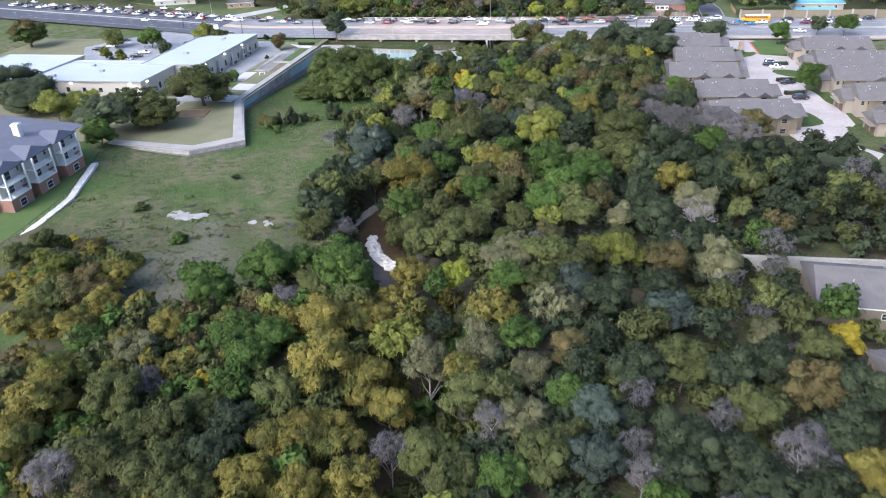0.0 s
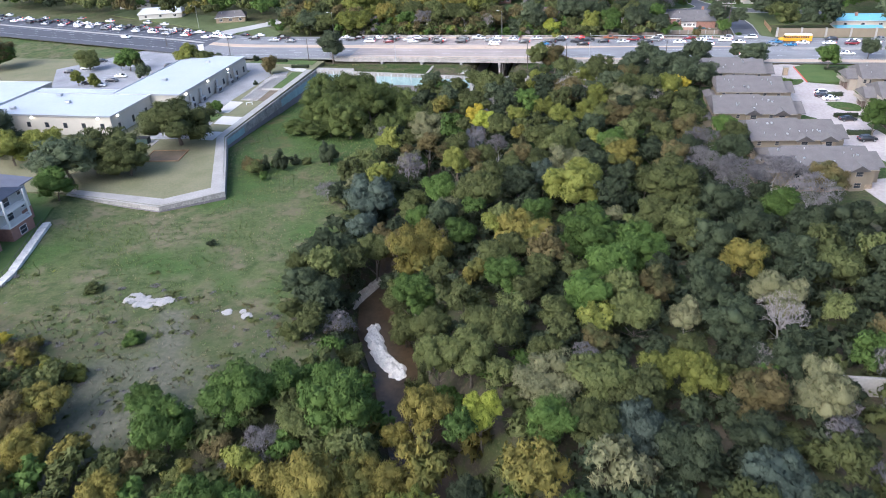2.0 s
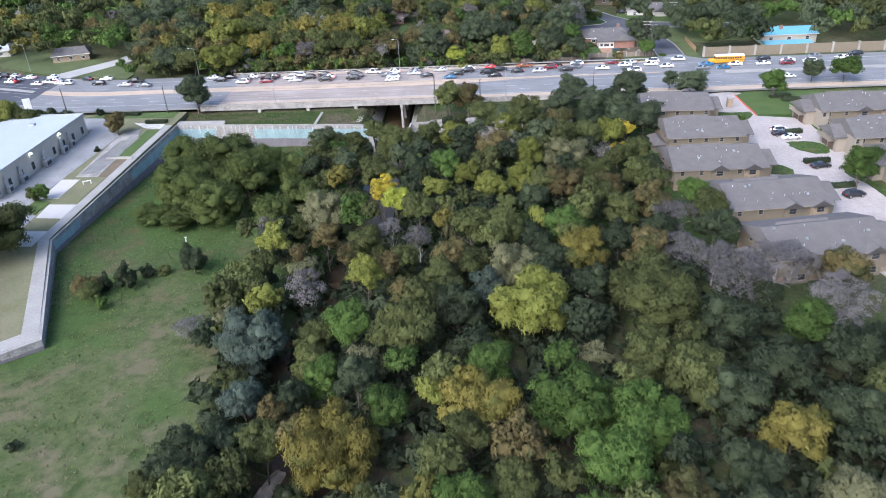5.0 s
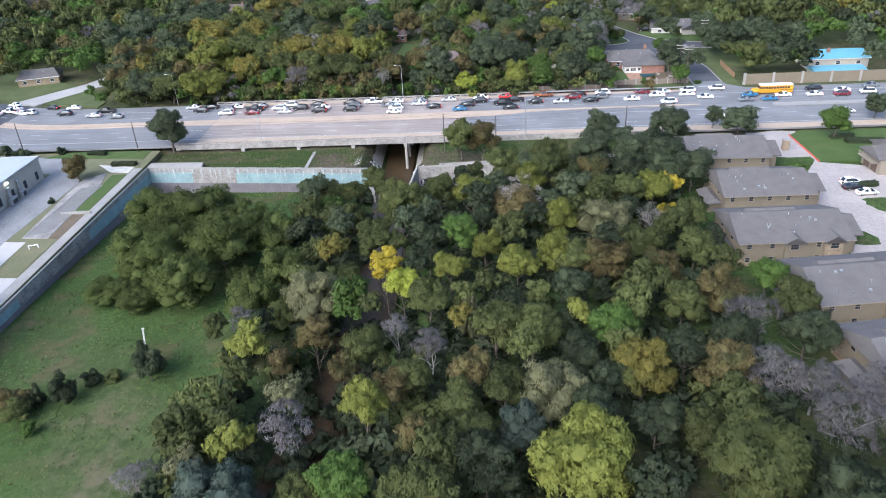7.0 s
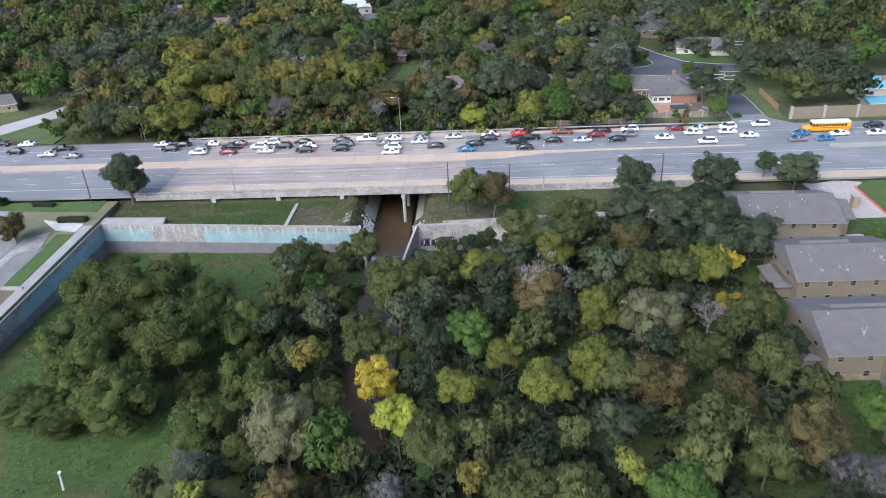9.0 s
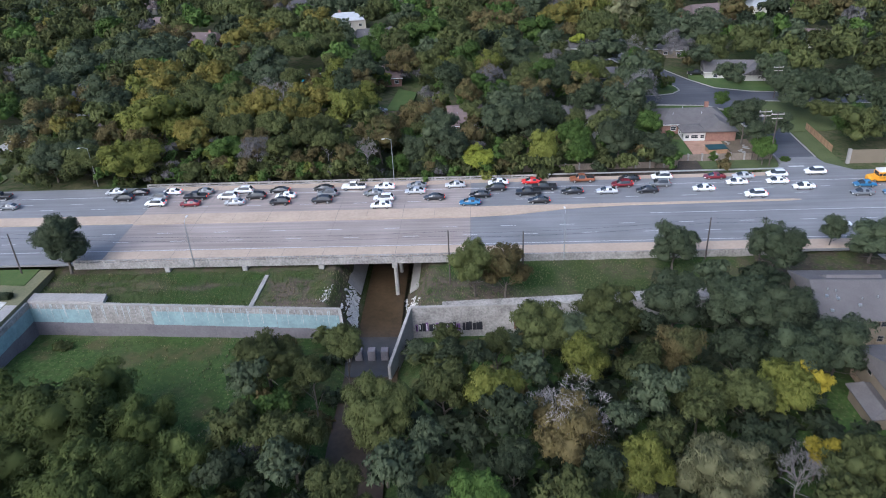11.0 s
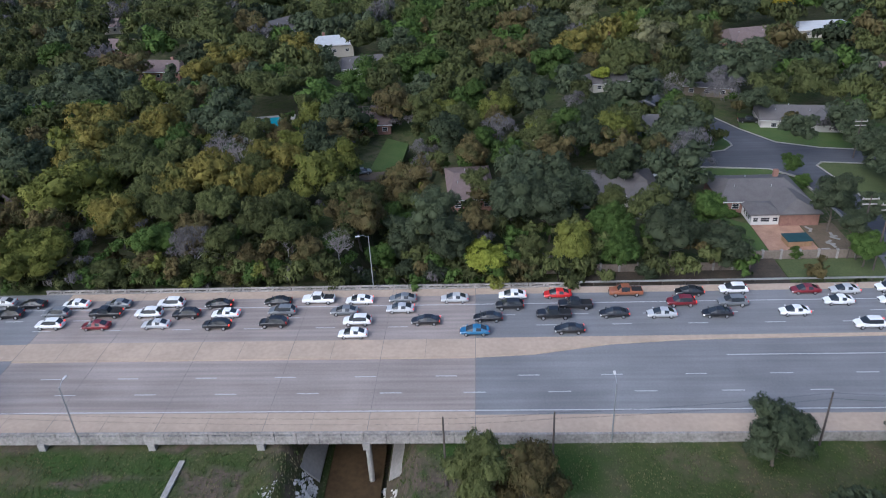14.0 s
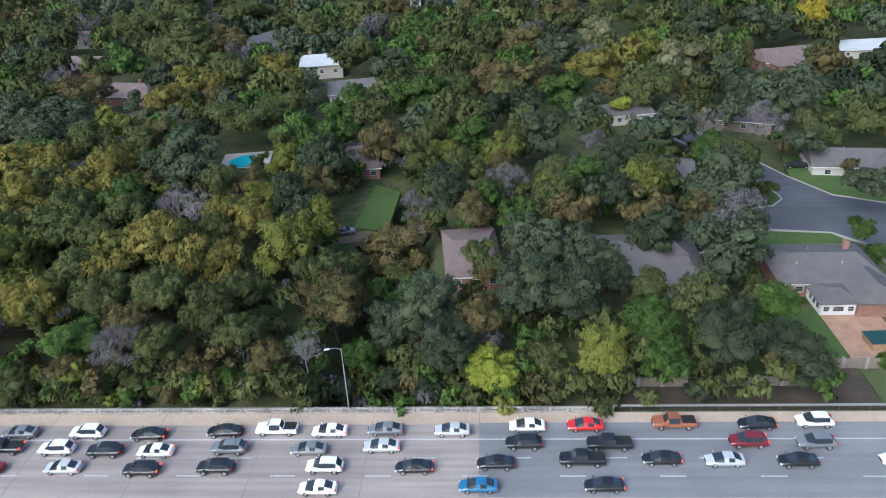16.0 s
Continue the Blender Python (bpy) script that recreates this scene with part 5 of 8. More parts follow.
far_tree("rust", 57.0, 507.7, 5.8, 10.8)
far_tree("oak", 75.4, 541.8, 9.4, 13.0)
far_tree("oak", 87.4, 499.3, 9.6, 13.2)
far_tree("moss", 54.0, 436.6, 5.9, 10.9)
far_tree("moss", 68.8, 442.9, 7.6, 11.9)
far_tree("oak", 52.1, 546.3, 8.8, 12.7)
far_tree("oak", 97.1, 530.8, 8.9, 12.7)
far_tree("moss", 20.4, 471.8, 8.0, 12.1)
far_tree("dark", -15.9, 461.4, 5.5, 10.6)
far_tree("dark", -27.0, 452.6, 5.3, 10.5)
far_tree("moss", -71.1, 526.2, 6.4, 11.1)
far_tree("moss", -38.4, 526.1, 8.4, 12.4)
far_tree("moss", 36.2, 572.4, 7.5, 11.8)
far_tree("rust", 6.6, 573.2, 9.8, 13.3)
far_tree("moss", -87.6, 607.2, 9.9, 13.3)
far_tree("moss", -165.5, 611.1, 13.5, 17.5)
tree("oak", 41.0, 362.1, 4.7, 10.1)
tree("oak", 39.8, 351.0, 2.8, 8.9)
tree("green", 41.2, 348.0, 3.3, 6.8)
far_tree("dark", 3.5, 382.9, 5.2, 10.4)
far_tree("lime", -115.7, 368.9, 9.4, 13.1)
tree("lime", -113.5, 346.7, 7.4, 9.9)
tree("moss", -124.8, 347.8, 6.7, 8.9)
far_tree("rust", -149.2, 375.2, 8.0, 12.2)
far_tree("oak", -140.4, 395.3, 8.4, 12.4)
tree("oak", -135.0, 349.1, 6.1, 9.2)
far_tree("oak", -169.8, 411.6, 9.4, 13.1)
far_tree("oak", -167.2, 430.8, 10.0, 13.4)
shrub("rust", -95.2, 197.6, 2.9, 4.2)
shrub("olive", -93.6, 195.6, 2.2, 3.4)
shrub("dark", -78.6, 208.0, 2.2, 5.2)
shrub("moss", -91.0, 202.4, 1.5, 2.2)
shrub("dark", -86.6, 204.8, 1.7, 2.4)
shrub("moss", -83.4, 205.6, 1.4, 2.0)
shrub("green", -90.2, 192.6, 1.3, 2.2)
shrub("dark", -85.2, 154.3, 1.1, 1.0)
shrub("green", -80.0, 117.6, 1.8, 2.0)
shrub("olive", -97.5, 132.5, 1.9, 1.6)
tree("moss", -41.7, 139.6, 2.9, 6.2)
tree("olive", -38.2, 131.2, 3.2, 6.4)
tree("dark", -44.2, 146.7, 2.4, 5.8)
tree("moss", -37.8, 131.7, 2.4, 5.5)
tree("moss", -43.1, 144.1, 2.3, 5.7)
tree("moss", -48.6, 130.2, 2.6, 3.4)
tree("dark", -53.0, 135.5, 2.8, 3.2)
tree("olive", -44.8, 122.1, 2.6, 3.2)
tree("rust", -47.8, 157.5, 3.2, 8.2)
tree("moss", -43.6, 156.0, 2.8, 7.6)
far_tree("green", -200, 394, 7, 10)
far_tree("moss", -179, 399, 7, 11)
far_tree("green", -170, 391, 6, 10)
far_tree("olive", -214, 408, 7.5, 11)
far_tree("green", -246, 416, 6, 9)
far_tree("oak", -282, 412, 8, 11)
far_tree("moss", -300, 422, 8, 11)
far_tree("oak", -152, 372, 7.5, 10)
far_tree("rust", -148, 360, 5, 8.5)
far_tree("moss", -140, 356, 6, 8)
far_tree("oak", -130, 353, 6, 8)
# ---- houses ----


def poly_mesh(name, verts, faces, mat):
    bm = bmesh.new()
    vs = [bm.verts.new(v) for v in verts]
    for f in faces:
        bm.faces.new([vs[i] for i in f])
    return bm


def gable_roof(lx, ly, z0, rise, over=0.5, hip=0.0, th=0.18):
    """A roof solid over a rectangle with its ridge along x; hip: how far the ends lean in."""
    x0, x1, y0, y1 = -lx / 2 - over, lx / 2 + over, -ly / 2 - over, ly / 2 + over
    zt = z0 + rise
    top = [(x0, y0, z0), (x1, y0, z0), (x1, y1, z0), (x0, y1, z0), (x0 + hip, 0, zt), (x1 - hip, 0, zt)]
    low = [(x, y, z - th) for x, y, z in top]
    v = top + low
    f = [(0, 1, 5, 4), (2, 3, 4, 5), (1, 2, 5), (3, 0, 4), (6, 10, 11, 7), (8, 11, 10, 9), (7, 11, 8), (9, 10, 6), (0, 6, 7, 1), (1, 7, 8, 2), (2, 8, 9, 3), (3, 9, 6, 0)]
    return poly_mesh("roof", v, f, None)


def window_part(parent, w, h, m, frame_mat, mullion=True):
    """A window standing slightly proud of its wall: frame, dark pane, sill. Local x along the wall, -y outward."""
    t = 0.09
    bm = boxes((-w / 2, w / 2, -0.05, 0.03, -h / 2, -h / 2 + t), (-w / 2, w / 2, -0.05, 0.03, h / 2 - t, h / 2), (-w / 2, -w / 2 + t, -0.05, 0.03, -h / 2 + t, h / 2 - t), (w / 2 - t, w / 2, -0.05, 0.03, -h / 2 + t, h / 2 - t))
    if mullion:
        box(bm, -w / 2 + t, w / 2 - t, -0.04, 0.02, -0.03, 0.03)
    win = part("window", bm, frame_mat, parent, "", at=m)
    part("pane", boxes((-w / 2 + t, w / 2 - t, -0.015, 0.015, -h / 2 + t, h / 2 - t)), glass_dark, win)
    return win


def house(x, y, lx, ly, h, rise, rot, roof_mat, wall_mat, label, z=None, hip=2.5, wing=None, chimney=None, windows=3, vents=3, name="house"):
    base = land(x, y) if z is None else z
    ob = thing(name, label, "house", pose(x, y, base, 0, 0, rot), "houses")
    part("wall", boxes((-lx / 2, lx / 2, -ly / 2, ly / 2, -0.6, h)), wall_mat, ob)
    g = boxes()
    for s in (-1, 1):
        if hip < 0.6:
            vs = [g.verts.new(p) for p in ((s * lx / 2, -ly / 2, h), (s * lx / 2, ly / 2, h), (s * lx / 2, 0, h + rise * 0.93))]
            vs2 = [g.verts.new((p.co.x - s * 0.2, p.co.y, p.co.z)) for p in vs]
            g.faces.new(vs), g.faces.new(vs2[::-1])
    if len(g.faces):
        part("gable", g, wall_mat, ob)
    else:
        g.free()
    part("roof", gable_roof(lx, ly, h, rise, 0.55, hip), roof_mat, ob)
    if wing:
        wx, wy, wl, ww = wing
        part("wall", boxes((wx - ww / 2, wx + ww / 2, wy - wl / 2, wy + wl / 2, -0.6, h - 0.05)), wall_mat, ob)
        part("roof", gable_roof(wl, ww, h - 0.04, rise * 0.85, 0.5, hip), roof_mat, ob, at=pose(wx, wy, 0, 0, 0, 90))
    if chimney:
        part("chimney", boxes((chimney[0] - 0.5, chimney[0] + 0.5, chimney[1] - 0.4, chimney[1] + 0.4, h, h + rise + 0.9)), brick_red, ob, "brick chimney")
    for s in (-1, 1):
        part("fascia", boxes((-lx / 2 - 0.56, lx / 2 + 0.56, s * (ly / 2 + 0.58) - 0.02, s * (ly / 2 + 0.58) + 0.02, h - 0.24, h - 0.02)), trim_white, ob, "white painted fascia")
    for k in range(windows):
        px = -lx / 2 + lx * (k + 0.5) / windows
        window_part(ob, 1.5, 1.2, pose(px, -ly / 2 - 0.02, h * 0.55), trim_white)
        window_part(ob, 1.5, 1.2, pose(px, ly / 2 + 0.02, h * 0.55, 0, 0, 180), trim_white)
    for k in range(vents):
        px = -lx * 0.3 + lx * 0.22 * k
        yy = ly * 0.2 * (1 if k % 2 else -1)
        zz = h + rise * (1 - abs(yy) / (ly / 2 + 0.55))
        bm = bmesh.new()
        tube(bm, (px, yy, zz - 0.2), (px, yy, zz + 0.45), 0.09, 0.09, 6)
        part("vent_pipe", bm, metal_grey, ob)
    HOUSES_AT.append((x, y, 0.5 * max(lx, ly) * 0.95))
    return ob


HOUSES_AT = []


def townhouse(x, y, lx, ly, rot, label, fronts=(), tower=False):
    """Two floors under a long shingled gable, with a lower wing at the drive end and a lean-to at the other."""
    h, rise, e = 4.8, 2.75, (-1 if tower else 1)
    ob = thing("townhouse", label, "house", pose(x, y, -1.0, 0, 0, rot), "townhouses")
    part("wall", boxes((-lx / 2, lx / 2, -ly / 2, ly / 2, -1.2, h)), stucco, ob, "mustard stucco wall")
    part("plinth", boxes((-lx / 2 - 0.06, lx / 2 + 0.06, -ly / 2 - 0.06, ly / 2 + 0.06, -1.2, 1.1)), stone_tan, ob, "tan stone base")
    g = bmesh.new()
    for s in (-1, 1):
        vs = [g.verts.new(p) for p in ((s * lx / 2, -ly / 2, h), (s * lx / 2, ly / 2, h), (s * lx / 2, 0, h + rise * 0.92))]
        g.faces.new(vs)
        v2 = [g.verts.new((p.co.x - s * 0.2, p.co.y, p.co.z)) for p in vs]
        g.faces.new(v2[::-1])
    part("gable", g, stucco, ob)
    part("roof", gable_roof(lx, ly, h, rise, 0.6, 0.35), shingle, ob, "grey shingle roof")
    # the stepped second ridge behind
    part("back_roof", gable_roof(lx * 0.5, ly * 0.5, h + 0.3, rise * 0.85, 0.3, 0.6), shingle, ob, at=pose(-0.1 * lx, ly * 0.12, 0))
    # wing at the drive end
    w0, w1 = e * lx / 2, e * (lx / 2 + 2.8)
    part("wing_wall", boxes((min(w0, w1), max(w0, w1), -ly * 0.26, ly * 0.36, -1.2, 3.9)), trim_dull if tower else stucco, ob, "pale wing wall" if tower else "")
    part("wing_roof", gable_roof(4.0, ly * 0.62, 3.9, 2.0, 0.45, 0.3), shingle, ob, at=pose(e * (lx / 2 + 1.3), ly * 0.05, 0))
    # lean-to at the wood end
    part("porch_wall", boxes((-e * (lx / 2 + 1.4) - 1.4, -e * (lx / 2 + 1.4) + 1.4, -ly * 0.34, ly * 0.12, -1.2, 2.3)), stucco, ob)
    part("porch_roof", gable_roof(ly * 0.48, 3.0, 2.3, 0.9, 0.4, 0.8), shingle, ob, at=pose(-e * (lx / 2 + 1.4), -ly * 0.11, 0, 0, 0, 90))
    for k, q in enumerate(fronts):
        px, yy = q * lx, -ly / 2 - 0.4
        part("cross_gable", gable_roof(4.0, 3.6, h - 0.1, 1.25, 0.3, 0.0), shingle, ob, at=pose(px, yy + 1.6, 0, 0, 0, 90))
        fr = bmesh.new()
        vs = [fr.verts.new(p) for p in ((px - 1.7, yy - 0.3, h - 0.2), (px + 1.7, yy - 0.3, h - 0.2), (px, yy - 0.3, h + 0.95))]
        v2 = [fr.verts.new((p.co.x, p.co.y + 0.2, p.co.z)) for p in vs]
        fr.faces.new(vs), fr.faces.new(v2[::-1])
        part("gable", fr, stucco, ob)
        part("bay", boxes((px - 1.6, px + 1.6, yy - 0.25, -ly / 2, -1.2, h - 0.15)), stone_tan if k % 2 else stucco, ob, "bay front")
        for zz in (1.2, 3.9):
            window_part(ob, 1.6, 1.3, pose(px, yy - 0.27, zz), trim_dull)
    for k in range(5):
        px = -lx * 0.42 + k * lx * 0.21
        for zz in (1.2, 3.9):
            window_part(ob, 1.0, 1.2, pose(px, ly / 2 + 0.07, zz, 0, 0, 180), trim_dull)
            if not any(abs(px - q * lx) < 2.6 for q in fronts):
                window_part(ob, 1.0, 1.1, pose(px, -ly / 2 - 0.07, zz), trim_dull)
    for q in (-0.2, 0.2):
        window_part(ob, 1.2, 1.3, pose(-e * (lx / 2 + 0.02), q * ly, 4.0, 0, 0, -90 * e), trim_dull)
    for s in (-1, 1):
        part("fascia", boxes((-lx / 2 - 0.6, lx / 2 + 0.6, s * (ly / 2 + 0.63) - 0.02, s * (ly / 2 + 0.63) + 0.02, h - 0.17, h - 0.02)), trim_dull, ob, "dull tan fascia")
    for k in range(2):
        part("garage_door", boxes((-0.04, 0.04, -1.2, 1.2, 0.0, 2.2)), door_brown, ob, "brown garage door", at=pose(w1 + e * 0.05, ly * 0.05 - 1.6 + 3.2 * k, -0.1))
    if tower:
        part("balcony_floor", boxes((w1 - 1.6, w1, -ly * 0.2, ly * 0.3, 2.5, 2.65)), trim_dull, ob)
        rail = boxes((w1 - 1.55, w1 - 1.47, -ly * 0.2, ly * 0.3, 3.5, 3.6))
        for q in np.arange(-ly * 0.2, ly * 0.3, 0.4):
            box(rail, w1 - 1.54, w1 - 1.48, q, q + 0.06, 2.65, 3.5)
        part("railing", rail, trim_dull, ob, "tan balcony railing")
        part("tower", boxes((-lx / 2 - 0.6, -lx / 2 + 1.6, -ly / 2 - 0.3, -ly * 0.24, -1.2, 4.75)), trim_dull, ob, "pale rendered end tower")
        window_part(ob, 0.9, 1.2, pose(-lx / 2 + 0.3, -ly / 2 - 0.32, 3.9), trim_dull)
    rng = np.random.default_rng(int(abs(x * 7 + y)))
    for k in range(12):
        px, yy = rng.uniform(-lx * 0.42, lx * 0.42), -rng.uniform(0.6, ly * 0.42)
        zz = h + rise * (1 - abs(yy) / (ly / 2 + 0.6))
        bm = bmesh.new()
        if k % 3 == 0:
            box(bm, px - 0.22, px + 0.22, yy - 0.2, yy + 0.2, zz - 0.2, zz + 0.28)
        else:
            tube(bm, (px, yy, zz - 0.2), (px, yy, zz + 0.4), 0.09, 0.09, 6)
        part("vent_pipe", bm, metal_grey, ob, "pale roof vent")
    return ob


for x, y, lx, ly, rot, fr in ((41, 201.0, 21, 14, 9, (-0.3, 0.0, 0.33)), (39, 220.3, 20, 14, 6, (0.1, 0.38)), (33.5, 240.3, 20, 14, 2, (-0.02, 0.34)), (36.0, 260.5, 18.0, 14, 1, ()), (34.5, 281.5, 18, 14, -2, ())):
    townhouse(x, y, lx, ly, rot, "two-storey tan townhouse with a grey shingle roof beside the drive", fr)
for x, y, lx, ly, rot, fr in ((81, 276.5, 21, 13, 2, (0.0, 0.3)), (80.5, 256.5, 21, 13, 2, ()), (80.5, 238.5, 20, 13, 2, (0.1,)), (81.5, 219, 20, 13, 4, (0.0, 0.3)), (84, 200, 20, 13, 6, (0.0, 0.3))):
    townhouse(x, y, lx, ly, rot, "two-storey tan townhouse with a grey shingle roof across the drive", fr, True)
# the drive of the town houses
slab("drive", [(47, 304), (62.2, 304), (58.0, 300), (58.3, 281.2), (69.5, 278), (69.5, 205), (62, 192), (70, 183), (67, 178), (54, 184), (51, 196), (46, 206), (46, 290), (48.5, 298)], -1.6, -0.92, drive_pink, "pale pinkish concrete drive between the townhouses", "drive")
slab("kerb_island", [(58.3, 281.6), (58.1, 300), (62.4, 303.3), (84, 302.6), (84, 286), (76, 281)], -1.2, -0.75, lawn, "kerbed lawn island at the drive entrance", "lawn")
part("kerb", boxes((0, 18.8, -0.14, 0.14, 0, 0.24)), material("kerb_red", (0.5, 0.09, 0.06), 0.7, var=0.1), at=pose(58.2, 281.4, -0.92, 0, 0, 90.6))
tagged(bpy.data.objects["kerb"], "red painted kerb along the drive", "kerb", "", "structure")


def hedge(x, y, lx, ly, h, rot, z=-0.95, label="clipped dark green hedge"):
    """A clipped box of small leaves round a solid core."""
    rng = np.random.default_rng(int(abs(x * 31 + y * 7)))
    n = int(90 * (lx + ly) * max(h, 0.8))
    p = rng.uniform(-0.5, 0.5, (n, 3)) * (lx, ly, h)
    side = rng.integers(0, 5, n)
    for k, (ax, s) in enumerate(((0, -0.5), (0, 0.5), (1, -0.5), (1, 0.5), (2, 0.5))):
        p[side == k, ax] = (lx, ly, h)[ax] * s
    p += rng.normal(size=(n, 3)) * 0.07
    p[:, 2] += h / 2
    u, w = rng.normal(size=(n, 3)), rng.normal(size=(n, 3))
    u, w = unit(u) * 0.16, unit(w) * 0.12
    v = np.stack([p - u, p + u, p + w * 1.8], 1).reshape(-1, 3)
    f = [(3 * k, 3 * k + 1, 3 * k + 2) for k in range(n)]
    o = len(v)
    cx, cy = lx * 0.47, ly * 0.47
    v = [tuple(q) for q in v] + [(-cx, -cy, 0), (cx, -cy, 0), (cx, cy, 0), (-cx, cy, 0), (-cx, -cy, h * 0.93), (cx, -cy, h * 0.93), (cx, cy, h * 0.93), (-cx, cy, h * 0.93)]
    f += [tuple(o + i for i in q) for q in ((4, 5, 6, 7), (0, 1, 5, 4), (1, 2, 6, 5), (2, 3, 7, 6), (3, 0, 4, 7))]
    me = mesh_of("hedge", v, f, LEAF["dark"])
    return tagged(part("hedge", me, None, at=pose(x, y, z, 0, 0, rot)), label, "hedge", "hedges")


for hx, hy, hl, hw, hh, hr in ((61, 266.5, 7.5, 1.6, 1.0, 8), (60.5, 246.5, 6, 1.4, 1.0, 5), (60, 232, 6, 1.4, 1.0, 5), (74, 293, 9, 2.0, 1.2, -5), (70, 297, 6, 1.5, 1.0, 10)):
    hedge(hx, hy, hl, hw, hh, hr, -0.92, "low clipped hedge between parking bays")
for bx, by, br in ((53.2, 290.0, 0), (48.2, 292.5, 0)):
    pl = thing("gate_pillar", "tan brick gate pillar with a pale cap at the drive", "pillar", pose(bx, by, -0.95))
    part("shaft", boxes((-0.7, 0.7, -0.7, 0.7, 0, 2.6)), stone_tan, pl)
    part("cap", boxes((-0.85, 0.85, -0.85, 0.85, 2.6, 2.85), bevel=0.05), concrete, pl, "pale stone cap")
# houses beyond the wood to the south-east
house(50, 111.5, 26, 13, 3.6, 3.2, -2, shingle, stucco, "low tan house with a grey shingle roof among trees", z=-0.6, hip=0.3, windows=4)
house(52, 87, 22, 14, 3.6, 3.0, 8, shingle, stucco, "low house with a grey roof at the wood's edge", z=-0.2, hip=0.3)
slab("garden_wall", [(27, 121.2), (58, 122.4), (58, 122.8), (27, 121.6)], -1.5, 2.2, concrete, "pale garden wall behind the house", "wall")

# ---- school ----
school = thing("school", "long single-storey school with flat white roofs", "school", group="")
SZ = -0.95


def school_wing(x0, x1, y0, y1, h, nwin_s, nwin_e):
    part("wall", boxes((x0, x1, y0, y1, SZ, h - 0.3)), cream, school, "cream rendered wall")
    part("roof", boxes((x0 - 0.25, x1 + 0.25, y0 - 0.25, y1 + 0.25, h - 0.3, h)), roof_white, school, "white flat roof")
    rim = boxes((x0 - 0.3, x1 + 0.3, y0 - 0.32, y0 - 0.06, h - 0.32, h + 0.22), (x0 - 0.3, x1 + 0.3, y1 + 0.06, y1 + 0.32, h - 0.32, h + 0.22), (x0 - 0.32, x0 - 0.06, y0, y1, h - 0.32, h + 0.22), (x1 + 0.06, x1 + 0.32, y0, y1, h - 0.32, h + 0.22))
    part("coping", rim, metal_grey, school, "grey metal roof edge")
    for k in range(nwin_s):
        window_part(school, 1.3, 1.5, pose(x0 + (x1 - x0) * (k + 0.5) / nwin_s, y0 - 0.02, 2.0), metal_dark)
    for k in range(nwin_e):
        window_part(school, 1.2, 2.0, pose(x1 + 0.02, y0 + (y1 - y0) * (k + 0.5) / nwin_e, 1.0, 0, 0, 90), metal_dark)


school_wing(-159, -136.2, 236, 285, 5.0, 0, 9)
school_wing(-189, -146, 214, 235.6, 4.9, 7, 3)
school_wing(-189, -159.5, 236.4, 241, 4.8, 0, 0)
school_wing(-222, -189.6, 210, 247, 5.2, 5, 0)
for px, py in ((-146.5, 276), (-150, 252), (-168, 226), (-176, 233), (-182, 219)):
    part("roof_unit", boxes((px - 0.8, px + 0.8, py - 0.6, py + 0.6, 5.0, 5.7), bevel=0.05), metal_grey, school, "grey roof unit")
lamp_glow = bpy.data.materials.new("lamp_glow")
lamp_glow.use_nodes = True
lamp_glow.node_tree.nodes["Principled BSDF"].inputs["Emission Color"].default_value = (1, 0.86, 0.62, 1)
lamp_glow.node_tree.nodes["Principled BSDF"].inputs["Emission Strength"].default_value = 14
for px, py in ((-145.8, 237.0), (-145.8, 217.5), (-150, 213.8), (-172, 213.8), (-135.9, 240), (-135.9, 255), (-135.9, 270)):
    part("wall_lamp", boxes((px - 0.22, px + 0.22, py - 0.22, py + 0.22, 4.1, 4.45), bevel=0.05), lamp_glow, school, "glowing wall lamp")
sign = thing("sign", "tall white sign board at the road", "sign", pose(-162.8, 301.8, -0.95, 0, 0, 25))
part("post", boxes((-0.9, -0.7, -0.1, 0.1, 0, 6), (0.7, 0.9, -0.1, 0.1, 0, 6)), metal_grey, sign)
part("board", boxes((-1.1, 1.1, -0.2, 0.2, 2.2, 6.4), bevel=0.06), trim_white, sign, "plain white board")
slab("school_drive", [(-135.9, 212), (-121.2, 214), (-121.6, 228), (-124.6, 230), (-126.5, 233), (-126.3, 249.6), (-125.2, 282), (-129.5, 287), (-136, 299), (-146, 300), (-163, 300), (-163, 290), (-136, 288)], -1.1, -0.91, material("drive_grey", (0.25, 0.247, 0.25), 0.85, var=0.25, scale=0.15, fine=2), "grey asphalt school drive", "drive")
slab("car_park", [(-218, 286), (-200, 258), (-163, 258), (-163, 300), (-176, 309), (-196, 322)], -1.1, -0.91, material("lot_grey", (0.24, 0.24, 0.25), 0.85, var=0.25, scale=0.15, fine=2), "grey asphalt school car park", "car park")
for pl in ([(-125.6, 237.8), (-121.0, 237.5), (-121.3, 249.0), (-126.2, 249.4)], [(-121.0, 227.1), (-114.6, 226.4), (-114.6, 233.7), (-121.6, 234.2)], [(-119.0, 213.4), (-114.4, 213.0), (-114.5, 220.0), (-121.2, 220.4)]):
    slab("concrete_pad", pl, -1.0, -0.86, material("pad_white", (0.46, 0.44, 0.415), 0.85, var=0.06), "white concrete pad in the school lawn", "pad")
slab("ramp_path", [(-125.0, 283.6), (-120.7, 287.2), (-118.7, 279), (-117.3, 250.6), (-123.3, 250.9), (-124.9, 274.6)], -1.0, -0.86, concrete_dirty, "worn grooved concrete ramp beside the wall", "path")
groove = thing("ramp_rib", "raised grey concrete ribs across the ramp", "rib", kind="structure")
